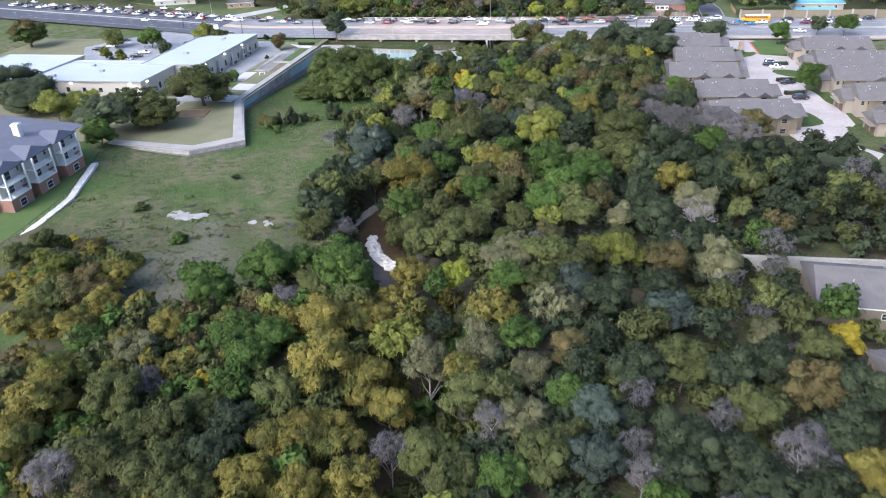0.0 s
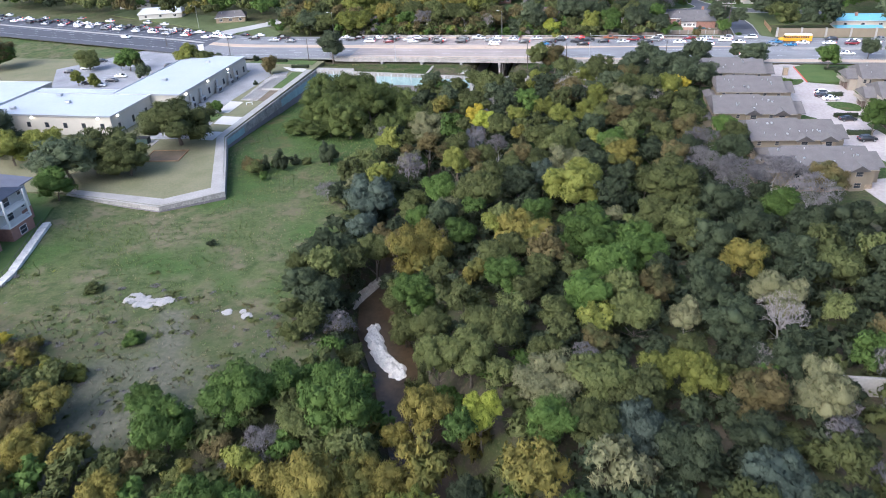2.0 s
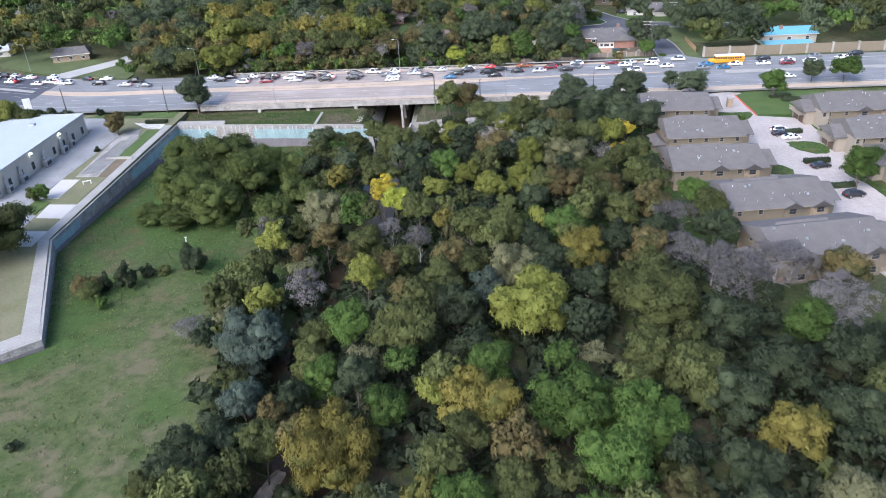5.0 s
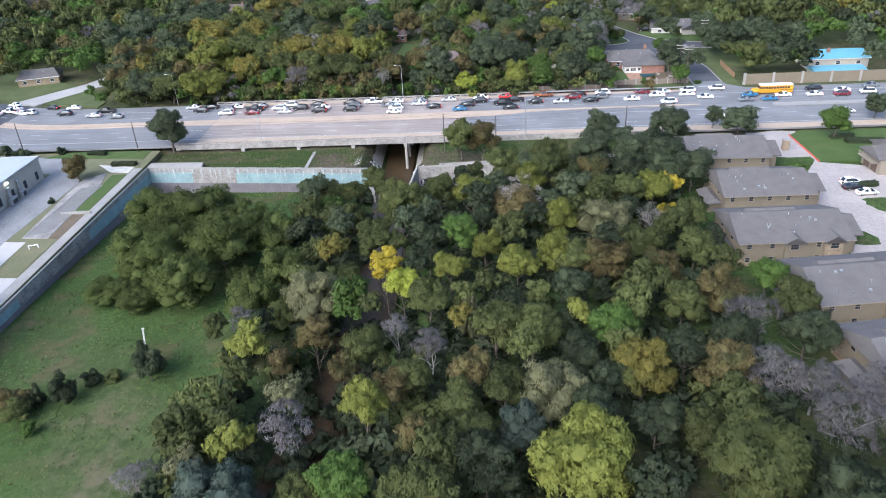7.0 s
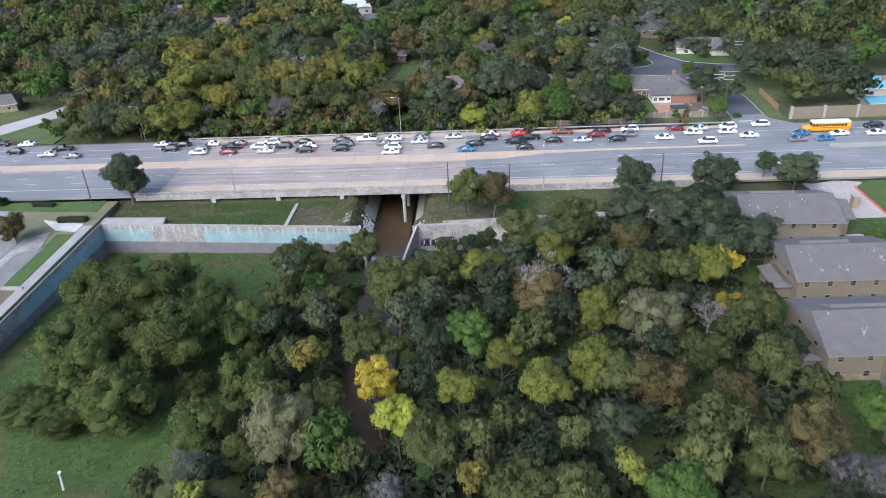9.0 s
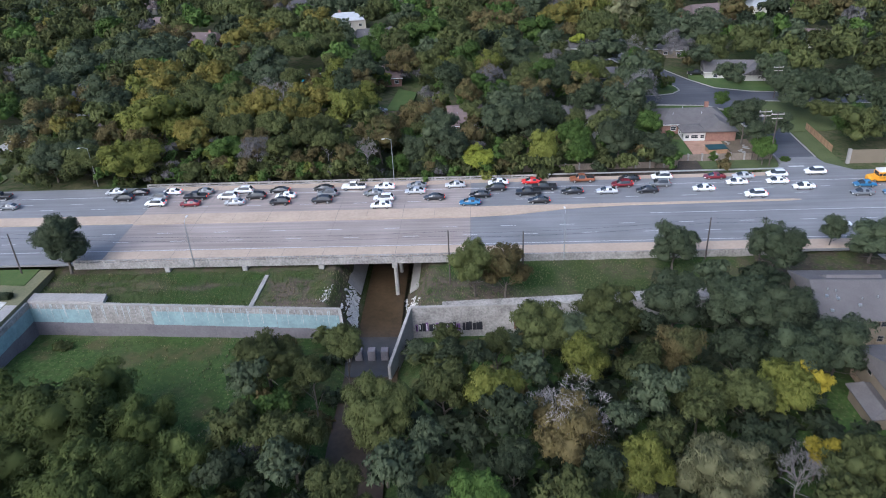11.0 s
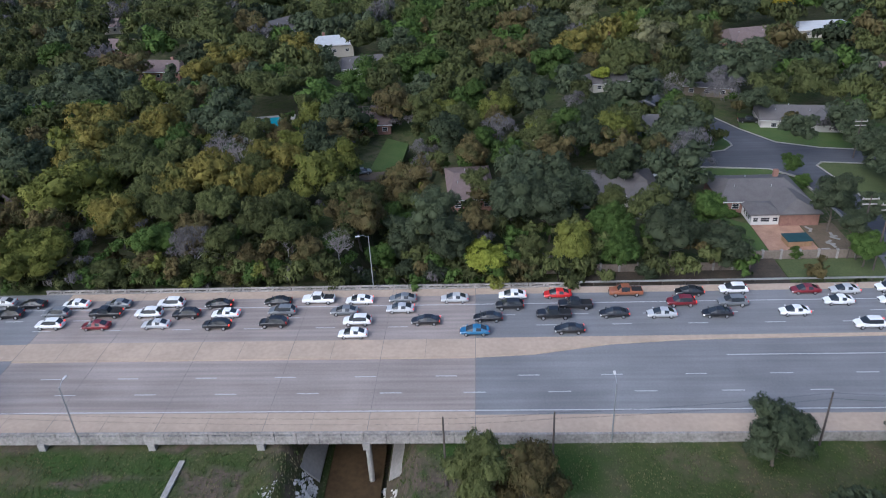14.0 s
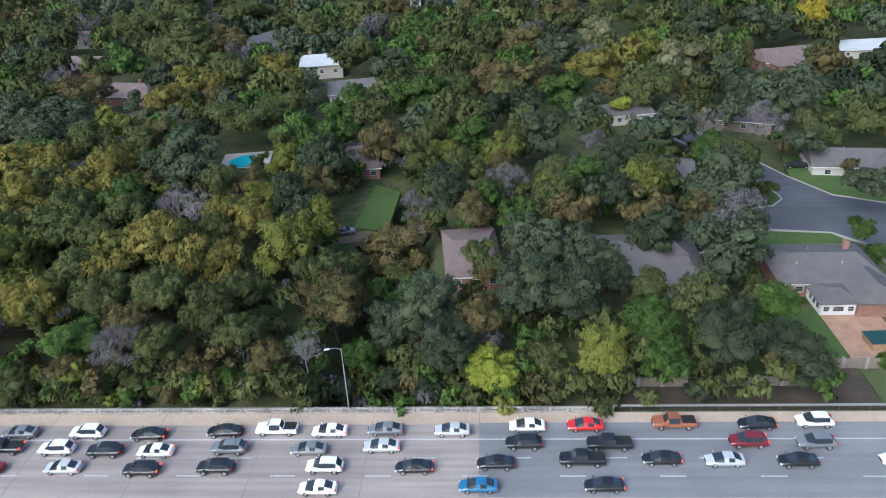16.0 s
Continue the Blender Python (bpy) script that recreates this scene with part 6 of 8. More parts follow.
for k in range(10):
    part("rib", boxes((-0.12, 0.12, -13, 13, 0, 0.1)), concrete, groove, at=pose(-122.9 + 0.5 * k, 264.5 + 0.2 * k, -0.86, 0, 0, -0.8))
slab("drain_pit", [(-117.1, 250.5), (-113.6, 250.2), (-113.8, 262.2), (-117.6, 262.6)], -1.0, -0.885, dirt, "muddy drain basin beside the wall", "basin")
part("drain_wall", boxes((-3.6, 3.6, -0.25, 0.25, -0.3, 0.6)), concrete, at=pose(-117, 263, -0.95))
tagged(bpy.data.objects["drain_wall"], "low concrete cross wall of the drain", "wall", "", "structure")
slab("green_wedge", [(-117.9, 264), (-114.8, 264), (-114.8, 286), (-118.6, 286)], -1.0, -0.88, lawn, "green grass wedge between ramp and wall", "lawn")
slab("green_wedge", [(-122.5, 249.8), (-115.0, 249.2), (-115.0, 235), (-120.8, 235.2)], -1.0, -0.88, dry_lawn, "dull green grass between the pads", "lawn")
slab("green_wedge", [(-126.3, 237.2), (-126.4, 233.3), (-124.8, 230.4), (-122.2, 229.2), (-121.9, 235.5)], -1.0, -0.85, lawn, "rounded grass island with a young tree", "lawn")
slab("gravel_bed", [(-125.5, 293.3), (-114.9, 291), (-114.9, 287), (-120, 288)], -1.0, -0.87, rock_white, "pale gravel bed at the wall's end", "gravel")
slab("road_lawn", [(-144, 299.4), (-114.8, 297), (-115, 303.2), (-139.3, 303.2)], -1.05, -0.84, lawn, "green lawn strip below the road", "lawn")
hedge(-118, 292.4, 6.4, 1.6, 1.0, 2, -0.9)
hedge(-129.4, 301.0, 5.4, 1.2, 0.9, -8, -0.84)
for qx, qy, qr, qh, qk in ((-140.3, 302.4, 1.4, 2.2, "dark"), (-148.3, 298.3, 1.8, 3.0, "oak"), (-113.6, 294.4, 1.2, 2.0, "dark"), (-126.1, 269.3, 1.0, 1.3, "dark"), (-152, 301.5, 1.6, 2.4, "dark"), (-156, 302.2, 1.6, 2.6, "oak"), (-160, 303, 1.5, 2.4, "green"), (-166, 305, 1.6, 2.4, "olive")):
    shrub(qk, qx, qy, qr, qh, "rounded dark shrub beside the school drive")
tree("rust", -126.7, 284.5, 2.6, 4.6, -0.9)
tree("olive", -126.0, 236.0, 1.5, 4.0, -0.9)
valve = thing("valve_box", "pale metal pipe loop beside the pad", "pipe", pose(-117.9, 246.1, -0.88, 0, 0, 20))
bm = bmesh.new()
tube(bm, (-0.9, 0, -0.1), (-0.9, 0, 0.9), 0.13, 0.13, 8)
tube(bm, (0.9, 0, -0.1), (0.9, 0, 0.9), 0.13, 0.13, 8)
tube(bm, (-1.0, 0, 0.8), (1.0, 0, 0.8), 0.13, 0.13, 8)
part("pipe", bm, trim_white, valve)
for qx, qy, qw in ((-135.0, 269, 1.3), (-134.9, 259.5, 1.5), (-135.2, 248.5, 1.2), (-135.2, 273.6, 0.9), (-135.3, 242, 0.9)):
    unit_ob = thing("plant_unit", "grey ventilation plant standing at the school wall", "air unit", pose(qx, qy, -0.92, 0, 0, 0), "air units")
    part("case", boxes((-0.5, 0.5, -qw, qw, 0.1, 1.9), bevel=0.06), metal_grey, unit_ob)
    part("duct", boxes((-0.7, -0.2, -0.4, 0.4, 1.9, 4.4), bevel=0.05), metal_grey, unit_ob)
    part("grille", boxes((0.5, 0.53, -qw * 0.7, qw * 0.7, 0.5, 1.5)), metal_dark, unit_ob, "dark grille")
pen = thing("garden_bed", "low timber-edged planting bed under the school oak", "garden bed", pose(-121.5, 200, -0.95, 0, 0, 8))
part("edge", boxes((-5, 5, -4, -3.8, 0, 0.3), (-5, 5, 3.8, 4, 0, 0.3), (-5, -4.8, -3.8, 3.8, 0, 0.3), (4.8, 5, -3.8, 3.8, 0, 0.3)), wood_fence, pen)
part("soil", boxes((-4.8, 4.8, -3.8, 3.8, 0, 0.12)), dirt, pen, "bare brown soil")
bin_ = thing("dumpster", "dark green dumpster on a concrete slab", "dumpster", pose(-133.5, 209, -0.95, 0, 0, 5))
part("body", boxes((-1.8, 1.8, -1, 1, 0.1, 1.7), bevel=0.06), material("bin_green", (0.03, 0.05, 0.045), 0.6, var=0.2), bin_)
part("lid", boxes((-1.85, 1.85, -1.05, 1.05, 1.7, 1.82)), rubber, bin_, "black plastic lid")
part("slab", boxes((-3.5, 3.5, -2.6, 2.6, 0.0, 0.1)), concrete, bin_)

# ---- apartment house ----
apt = thing("apartment_building", "three-storey cream apartment building with brick base and slate roof", "apartment building", pose(-147, 143, -0.8, 0, 0, 3))
AL, AW, AH = 36, 34, 9.3
part("wall", boxes((-AL / 2, AL / 2 - 2, -AW / 2, AW / 2, -0.5, AH)), siding, apt, "cream siding wall")
part("base", boxes((-AL / 2 - 0.06, AL / 2 - 1.94, -AW / 2 - 0.06, AW / 2 + 0.06, -0.5, 2.9)), brick_red, apt, "red brick ground floor")
part("roof", gable_roof(AW, AL, AH, 4.6, 1.0, 6), shingle_slate, apt, "blue-grey shingle roof", at=pose(-1, 0, 0, 0, 0, 90))
for k, py in enumerate((-12.5, -2.5, 8.5)):
    x0, x1 = AL / 2 - 2, AL / 2 + 1.6
    part("bay_base", boxes((x0, x1, py - 3.6, py + 3.6, -0.5, 2.9)), brick_red, apt, "brick bay base")
    part("bay_roof", gable_roof(6, 8.2, AH - 0.1, 1.9, 0.5, 1.2), shingle_slate, apt, at=pose(x0 - 0.6, py, 0))
    part("bay_wall", boxes((x0, x0 + 1.4, py - 3.6, py + 3.6, 2.9, AH - 0.1)), siding, apt)
    for zz in (2.95, 6.1):
        part("balcony_floor", boxes((x0 + 1.4, x1 + 0.1, py - 3.6, py + 3.6, zz, zz + 0.2)), trim_white, apt, "white balcony floor")
        rail = boxes((x1 - 0.05, x1 + 0.05, py - 3.6, py + 3.6, zz + 1.05, zz + 1.15))
        for q in np.arange(-3.5, 3.6, 0.35):
            box(rail, x1 - 0.02, x1 + 0.02, py + q - 0.02, py + q + 0.02, zz + 0.2, zz + 1.05)
        part("railing", rail, trim_white, apt, "white balcony railing")
        for q in (-3.4, 3.4):
            part("column", boxes((x1 - 0.22, x1 + 0.08, py + q - 0.2, py + q + 0.2, zz + 0.2, min(zz + 3.2, AH - 0.1))), trim_white, apt)
        window_part(apt, 2.2, 2.0, pose(x0 + 1.43, py, zz + 1.35, 0, 0, 90), trim_white)
    window_part(apt, 2.2, 1.8, pose(x1 + 0.02, py, 1.3, 0, 0, 90), trim_white)
for py in (-7.5, 3, 14.5):
    for zz in (1.4, 4.4, 7.4):
        window_part(apt, 1.3, 1.6, pose(AL / 2 - 1.92, py, zz, 0, 0, 90), trim_white)
for px, py in ((6, -4), (10, 4), (-3, 9)):
    part("chimney", boxes((px - 0.9, px + 0.9, py - 0.7, py + 0.7, 10.5, 14.2), (px - 1.05, px + 1.05, py - 0.85, py + 0.85, 13.7, 14.0)), trim_white, apt, "white boxed chimney")
slab("apartment_terrace", [(-175, 100), (-117, 100), (-116.5, 108), (-119, 130), (-119.5, 136), (-128, 158), (-131, 166), (-175, 168)], -3.5, -0.75, lawn, "mown lawn round the apartment building", "lawn")
# rock-faced terrace wall with a walkway, in short straight runs
pts = [(-115.5, 100), (-116.0, 108), (-118.2, 130), (-119.0, 136), (-127.2, 158)]
path = thing("terrace_wall", "curved pale stone terrace wall with a walkway", "wall", kind="structure")
for (ax, ay), (bx, by) in zip(pts, pts[1:]):
    ln, ang = math.hypot(bx - ax, by - ay), math.degrees(math.atan2(by - ay, bx - ax))
    n = max(1, round(ln / 2.4))
    for k in range(n):
        q = (k + 0.5) / n
        m = pose(ax + (bx - ax) * q, ay + (by - ay) * q, 0, 0, 0, ang)
        part("block", boxes((-ln / n / 2, ln / n / 2 - 0.04, -1.3, 0.4, -3.0, -0.6 + 0.05 * (k % 3))), rock_white, path, at=m)
        part("rail_post", boxes((-0.05, 0.05, 0.15, 0.25, -0.6, 0.5)), metal_dark, path, at=m)
        part("rail", boxes((-ln / n / 2, ln / n / 2, 0.17, 0.23, 0.42, 0.5)), metal_dark, path, at=m)

# ---- suburb north of the road ----
near = house(31.5, 378, 17.5, 13, 2.9, 2.2, 0, shingle, brick_red, "low brick house with a grey hipped roof", z=-1.2, hip=3.5, chimney=(5, 2.5), wing=(5.0, -7.2, 11.5, 7.6))
part("sun_room", boxes((-4.4, 1.2, -12.2, -6.4, -0.5, 2.6)), trim_white, near, "white sun room")
part("sun_room_roof", gable_roof(6.0, 6.4, 2.6, 0.9, 0.45, 2.4), shingle, near, at=pose(-1.6, -9.2, 0))
for px, w in ((-3.5, 1.1), (-1.6, 1.9), (0.4, 1.1)):
    window_part(near, w, 1.0, pose(px, -12.23, 1.2), trim_white)
for py in (-11, -9.6, -8.2):
    window_part(near, 1.1, 1.0, pose(-4.43, py, 1.2, 0, 0, -90), trim_white)
slab("patio", [(27.2, 352.6), (36.6, 352.6), (36.6, 365.7), (27.2, 365.7)], -1.3, -1.12, brick_pave, "red brick patio behind the house", "patio")
slab("garden_plot", [(36.9, 353), (43.5, 353), (43.5, 366), (36.9, 366)], -1.4, -1.13, dirt, "dark bare planting plot beside the patio", "garden bed")
for k in range(9):
    qx, qy = 37.8 + (k * 1.7) % 5.0, 355 + (k * 2.9) % 9.5
    slab_ob = part("paving_slab", boxes((-0.8, 0.8, -0.25, 0.25, 0, 0.12)), concrete, at=pose(qx, qy, -1.13, 0, 0, 40 * k))
    tagged(slab_ob, "loose pale slab on the bare garden plot", "slab", "loose slabs")
slab("back_lawn", [(21.0, 352.4), (27.0, 352.4), (27.0, 366), (22, 370)], -1.4, -1.1, lawn, "bright green strip of back lawn", "lawn")
spa = thing("covered_spa", "square spa with a dark teal cover on the patio", "spa", pose(33.2, 357.6, -1.12, 0, 0, 3) @ Matrix.Scale(1.45, 4))
part("tub", boxes((-1.6, 1.6, -1.1, 1.1, 0, 0.8), bevel=0.08), wood_fence, spa)
part("cover", boxes((-1.7, 1.7, -1.2, 1.2, 0.8, 0.95), bevel=0.05), material("cover_teal", (0.02, 0.055, 0.06), 0.6, var=0.2), spa, "dark teal cover")
house(1, 382.5, 20, 14, 3.0, 2.6, 1, shingle, cream, "low house with a grey hipped roof under oaks", hip=5, wing=(7, -7, 12, 8))
house(-30.4, 384, 9.6, 18, 3.2, 2.4, 5, shingle_brown, brick_red, "low brick house with a brown roof under trees", hip=2, chimney=(1, -4))
house(13.5, 420, 12, 12, 4.8, 2.0, -10, shingle, material("blue_siding", (0.12, 0.15, 0.19), 0.8, var=0.1), "dark blue two-storey house with a grey roof", hip=0.3)
house(-5.5, 425, 15, 11, 3.2, 2.4, -6, shingle, cream, "low house with a grey roof in a garden", hip=2)
house(59, 428, 20, 12, 3.2, 2.4, -8, shingle, siding, "pale low house with a grey roof at the street corner", hip=0.3, wing=(6, -4, 10, 8))
house(45, 462, 14, 12, 3.2, 2.4, -20, shingle, stucco, "low house with a grey roof among oaks", hip=1)
house(-59, 438, 10, 18, 3.2, 2.6, 4, shingle_brown, brick_red, "narrow brick house with a brown roof", hip=2)
house(-71, 500, 16, 12, 3.4, 2.8, 14, shingle, siding, "low house with a blue-grey roof", hip=1)
house(-87, 531, 15, 13, 5.0, 2.6, 10, shingle_pale, cream, "two-storey cream house with a pale grey roof", hip=2, chimney=(-4, 2))
house(-117, 563, 14, 14, 5.2, 4.2, 60, shingle, siding, "tall white house with a steep grey roof", hip=0.3)
house(-183, 548, 24, 14, 3.4, 3.0, -8, shingle_brown, brick_red, "long brick house with a brown roof", hip=3, wing=(-6, -7, 12, 9))
house(-214, 597, 20, 14, 3.6, 3.0, 5, shingle_brown, cream, "low house with a brown roof", hip=3)
house(-148, 505, 18, 12, 3.4, 3.0, -10, shingle_brown, brick_red, "low brick house with a brown hipped roof", hip=3, chimney=(3, 1))
house(-139, 468, 16, 11, 3.2, 2.6, 30, shingle, cream, "low house with a grey roof under trees", hip=2)
house(-129, 432, 12, 9, 3.0, 2.4, 12, shingle_brown, cream, "small house with a brown roof under trees", hip=2)
house(-140, 386, 12, 20, 3.0, 2.6, 8, shingle_brown, brick_red, "low house with a brown roof at the wood's edge", hip=2)
house(77, 522, 22, 14, 3.4, 3.0, 12, shingle_brown, brick_red, "brick house with a dark brown roof and white trim", hip=2, wing=(-5, -6, 12, 9))
house(108, 534, 22, 12, 3.2, 2.2, 4, shingle_pale, cream, "low house with a pale grey roof", hip=3)
house(100, 470, 18, 13, 3.2, 2.6, -15, shingle_brown, cream, "low house with a brown roof among trees", hip=2)
house(14, 470, 12, 10, 3.0, 2.2, 10, shingle, cream, "small house with a grey roof among trees", hip=1)
house(-95, 610, 20, 12, 3.4, 2.8, 8, shingle, siding, "low house with a grey roof on the hill", hip=1)
house(-62, 600, 14, 11, 3.2, 2.6, 30, shingle, cream, "low house with a grey roof", hip=1)
house(10, 600, 16, 12, 3.4, 2.8, 0, shingle, siding, "low house with a pale front", hip=1)
house(-30, 640, 26, 12, 3.4, 2.2, 4, shingle_pale, cream, "long low house with a pale roof", hip=1)
house(60, 620, 18, 12, 3.2, 2.4, 10, shingle_brown, cream, "low house with a brown roof", hip=2)
house(-188, 381, 14, 10, 3.0, 2.2, 20, shingle, stone_tan, "low brick house with a dark roof by the road", hip=2)
house(-232, 392, 22, 11, 3.0, 2.2, 16, shingle_pale, siding, "low white house with a pale roof", hip=2)
house(-266, 425, 18, 12, 3.2, 2.6, 10, shingle, siding, "low house with a grey roof across the road", hip=2)
house(-262, 474, 24, 16, 3.6, 3.0, 12, shingle, cream, "wide low house with a grey roof", hip=3, chimney=(5, 0))
house(-300, 440, 20, 12, 3.2, 2.4, 12, shingle_brown, cream, "low house with a brown roof", hip=2)
blue_roof = material("roof_blue", (0.14, 0.33, 0.4), 0.5, var=0.08)
house(97, 369, 20, 12, 3.4, 1.6, 0, blue_roof, cream, "low building with a sky-blue metal roof", hip=0.3, chimney=(-2, -2))
house(93, 355, 16, 6, 2.4, 0.8, 0, blue_roof, cream, "shed with a sky-blue metal roof", hip=0.3, windows=1, vents=0)

# streets
slab("street_side", [(46.2, 352), (55.6, 352), (55.9, 369), (53.2, 389.7), (52.4, 396), (54.2, 398), (90, 392), (92, 400), (57.8, 407.5), (48.4, 412.2), (42.6, 422.8), (22, 474), (14, 472), (33.9, 423.7), (37, 413), (36.9, 410.6), (34, 407.4), (28.3, 406), (16, 405.6), (16, 397), (28.3, 396.5), (40.8, 394.5), (45.2, 390), (46.6, 370)], -2.2, -1.02, asphalt_street, "dark asphalt street and crossing in the suburb", "road")
# the mouth ramps up to the road between flared kerbs
bm = poly_mesh("mouth", [(41.5, 341.0, 0.0), (60, 341.0, 0.0), (55.8, 347, -0.55), (55.6, 352.1, -1.01), (46.1, 352.1, -1.01), (45.5, 347, -0.55), (41.5, 341.0, -2), (60, 341.0, -2), (55.6, 352.1, -2), (46.1, 352.1, -2)], [(0, 1, 2, 5), (5, 2, 3, 4), (0, 5, 6), (5, 4, 9, 6), (1, 7, 2), (2, 7, 8, 3), (3, 8, 9, 4), (6, 9, 8, 7), (0, 6, 7, 1)], None)
tagged(part("street_mouth", bm, asphalt), "worn asphalt mouth of the side street", "road", "", "structure")
part("dash", boxes((0, 3.6, -0.25, 0.25, 0, 0.02)), paint_white, lane_paint, at=pose(46.4, 344.6, -0.3, 4.5, 0, 0))


def kerb(pts, z, label="pale concrete kerb", w=0.34, up=0.16):
    """A real step along a bent line."""
    ob = thing("kerb", label, "kerb", kind="structure")
    for (ax, ay), (bx, by) in zip(pts, pts[1:]):
        ln = math.hypot(bx - ax, by - ay)
        part("stone", boxes((-0.1, ln + 0.1, -w / 2, w / 2, -0.3, up)), concrete, ob, at=pose(ax, ay, z, 0, 0, math.degrees(math.atan2(by - ay, bx - ax))))
    return ob


kerb(((55.6, 352), (55.9, 369), (53.2, 389.7), (52.4, 396), (54.2, 398), (90, 392)), -1.02)
kerb(((22, 474), (42.6, 422.8), (48.4, 412.2), (57.8, 407.5), (92, 400)), -1.02)
kerb(((14, 472), (33.9, 423.7), (37, 413), (36.9, 410.6), (34, 407.4), (28.3, 406), (16, 405.6)), -1.02)
kerb(((16, 397), (28.3, 396.5), (40.8, 394.5), (45.2, 390), (46.6, 370), (46.2, 352)), -1.02)
for pl in ([(16, 406.3), (28.2, 406.3), (33.8, 407.8), (36.6, 411), (36.6, 414), (33.5, 423.5), (27, 424), (22, 412)], [(24, 386), (42, 386), (44.8, 388), (40.6, 394.2), (24, 396.2)], [(53.6, 390), (52.8, 396), (54.4, 397.6), (90, 391.6), (90, 372), (56.4, 370)], [(43, 423), (48.8, 412.6), (58, 407.9), (92, 400.5), (92, 420), (46, 436)], [(56.1, 343.5), (60.4, 343.5), (60.8, 370), (56.3, 369)], [(27, 343.2), (44.4, 343.2), (45.8, 351), (27, 351)]):
    slab("lawn_plot", pl, -2.0, -0.95, lawn if pl[0][0] < 45 and pl[0][1] > 380 else lawn_dull, "mown green suburban lawn beside the street", "lawn")
slab("street_north", [(18, 515), (26, 515), (30, 545), (44, 575), (38, 578), (24, 548)], -5.2, -1.9, asphalt_dark, "dark asphalt street between trees", "road")
slab("street_west", [(-205, 545), (-198, 548), (-176, 480), (-161, 408), (-168, 407), (-184, 478)], -5.2, -1.9, asphalt_dark, "dark asphalt street between trees", "road")
slab("drive_wood", [(-64, 392), (-40, 398), (-40, 402), (-64, 397)], -2.2, -1.15, dirt, "brown earth drive under the trees", "drive")
slab("garden_lawn", [(-56, 402), (-48.5, 400), (-47.5, 420), (-54, 425)], -3.0, -1.6, lawn, "green garden lawn in the suburb", "lawn")
slab("road_verge", [(-187, 357), (-150, 345), (-150, 352), (-168, 372), (-200, 392), (-262, 412), (-265, 396), (-215, 372)], -1.9, -0.9, lawn_dull, "mown green verge north of the road", "lawn")
slab("street_far_west", [(-184, 353), (-174, 350), (-160, 372), (-150, 405), (-158, 405), (-168, 375)], -2.0, -0.85, lot_concrete, "pale side street by the verge", "road")
slab("roadside_soil", [(-14, 342.7), (26.8, 342.7), (26.8, 351.5), (21, 351.5), (20, 347.5), (-14, 347.5)], -2.0, -0.98, material("leaf_soil", (0.085, 0.066, 0.048), 0.95, second=(0.045, 0.04, 0.03), scale=0.5, fine=3.0, bump=0.5), "bare brown soil and leaf litter behind the guard rail", "soil")
pool = thing("swimming_pool", "bright turquoise pool with a pale deck", "pool", pose(-91.5, 444, land(-91, 444), 0, 0, 8))
part("deck", boxes((-6.5, 6.5, -6.5, 6.5, -0.5, 0.12)), lot_concrete, pool)
bm = bmesh.new()
prism(bm, [(4.0 * math.cos(a) * (1 + 0.15 * math.cos(2 * a)), 4.6 * math.sin(a)) for a in np.linspace(0, math.tau, 20)[:-1]], 0.0, 0.16)
part("water", bm, pool_water, pool, "turquoise water")
# garden walls along the road; the north one's darker tones include its shade
wall_n = thing("garden_wall_north", "brown concrete garden wall along the road", "wall", kind="structure")
for x in np.arange(-19.5, 43, 3.4):
    y = 347.6 if x < 20 else 351.6
    part("panel", boxes((x, x + 3.35, y, y + 0.25, -1.6, 0.55)), wall_tan, wall_n)
    part("post", boxes((x - 0.2, x + 0.2, y - 0.15, y + 0.4, -1.6, 0.75)), concrete_dirty, wall_n)
wall_ne = thing("garden_wall_east", "tan panelled noise wall with pale posts", "wall", kind="structure")
for x in np.arange(61.5, 230, 9.0):
    part("panel", boxes((x, x + 8.9, 347.6, 347.9, -1.6, 2.2)), stucco, wall_ne)
    part("post", boxes((x - 0.35, x + 0.35, 347.4, 348.1, -1.6, 2.5)), concrete, wall_ne)
fence = thing("board_fence", "weathered brown board fence beside the street", "fence", pose(60.6, 354.5, -1.0, 0, 0, 88.5))
for k in range(42):
    part("board", boxes((k * 0.42, k * 0.42 + 0.36, -0.02, 0.02, 0, 1.8)), wood_fence, fence)
rail_n = thing("guard_rail", "low galvanised guard rail on the road's north edge", "guard rail", pose(-12, 341.6, 0))
part("beam", boxes((0, 56, -0.05, 0.05, 0.4, 0.75)), metal_grey, rail_n)
for k in range(15):
    part("post", boxes((k * 4 - 0.08, k * 4 + 0.08, 0.05, 0.2, -1.2, 0.7)), wood_pole, rail_n)

lot_paint = thing("bay_marking", "worn white bay lines in the school car park", "road marking", kind="structure")
for k in range(16):
    for x0, y0, a in ((-207 + 0.9 * k * 2.7 * 0.35, 277 + k * 2.7, 12), (-188, 262 + k * 2.7, 3)):
        part("line", boxes((-2.6, 2.6, -0.06, 0.06, 0, 0.01)), paint_white, lot_paint, at=pose(x0, y0, -0.905, 0, 0, a))
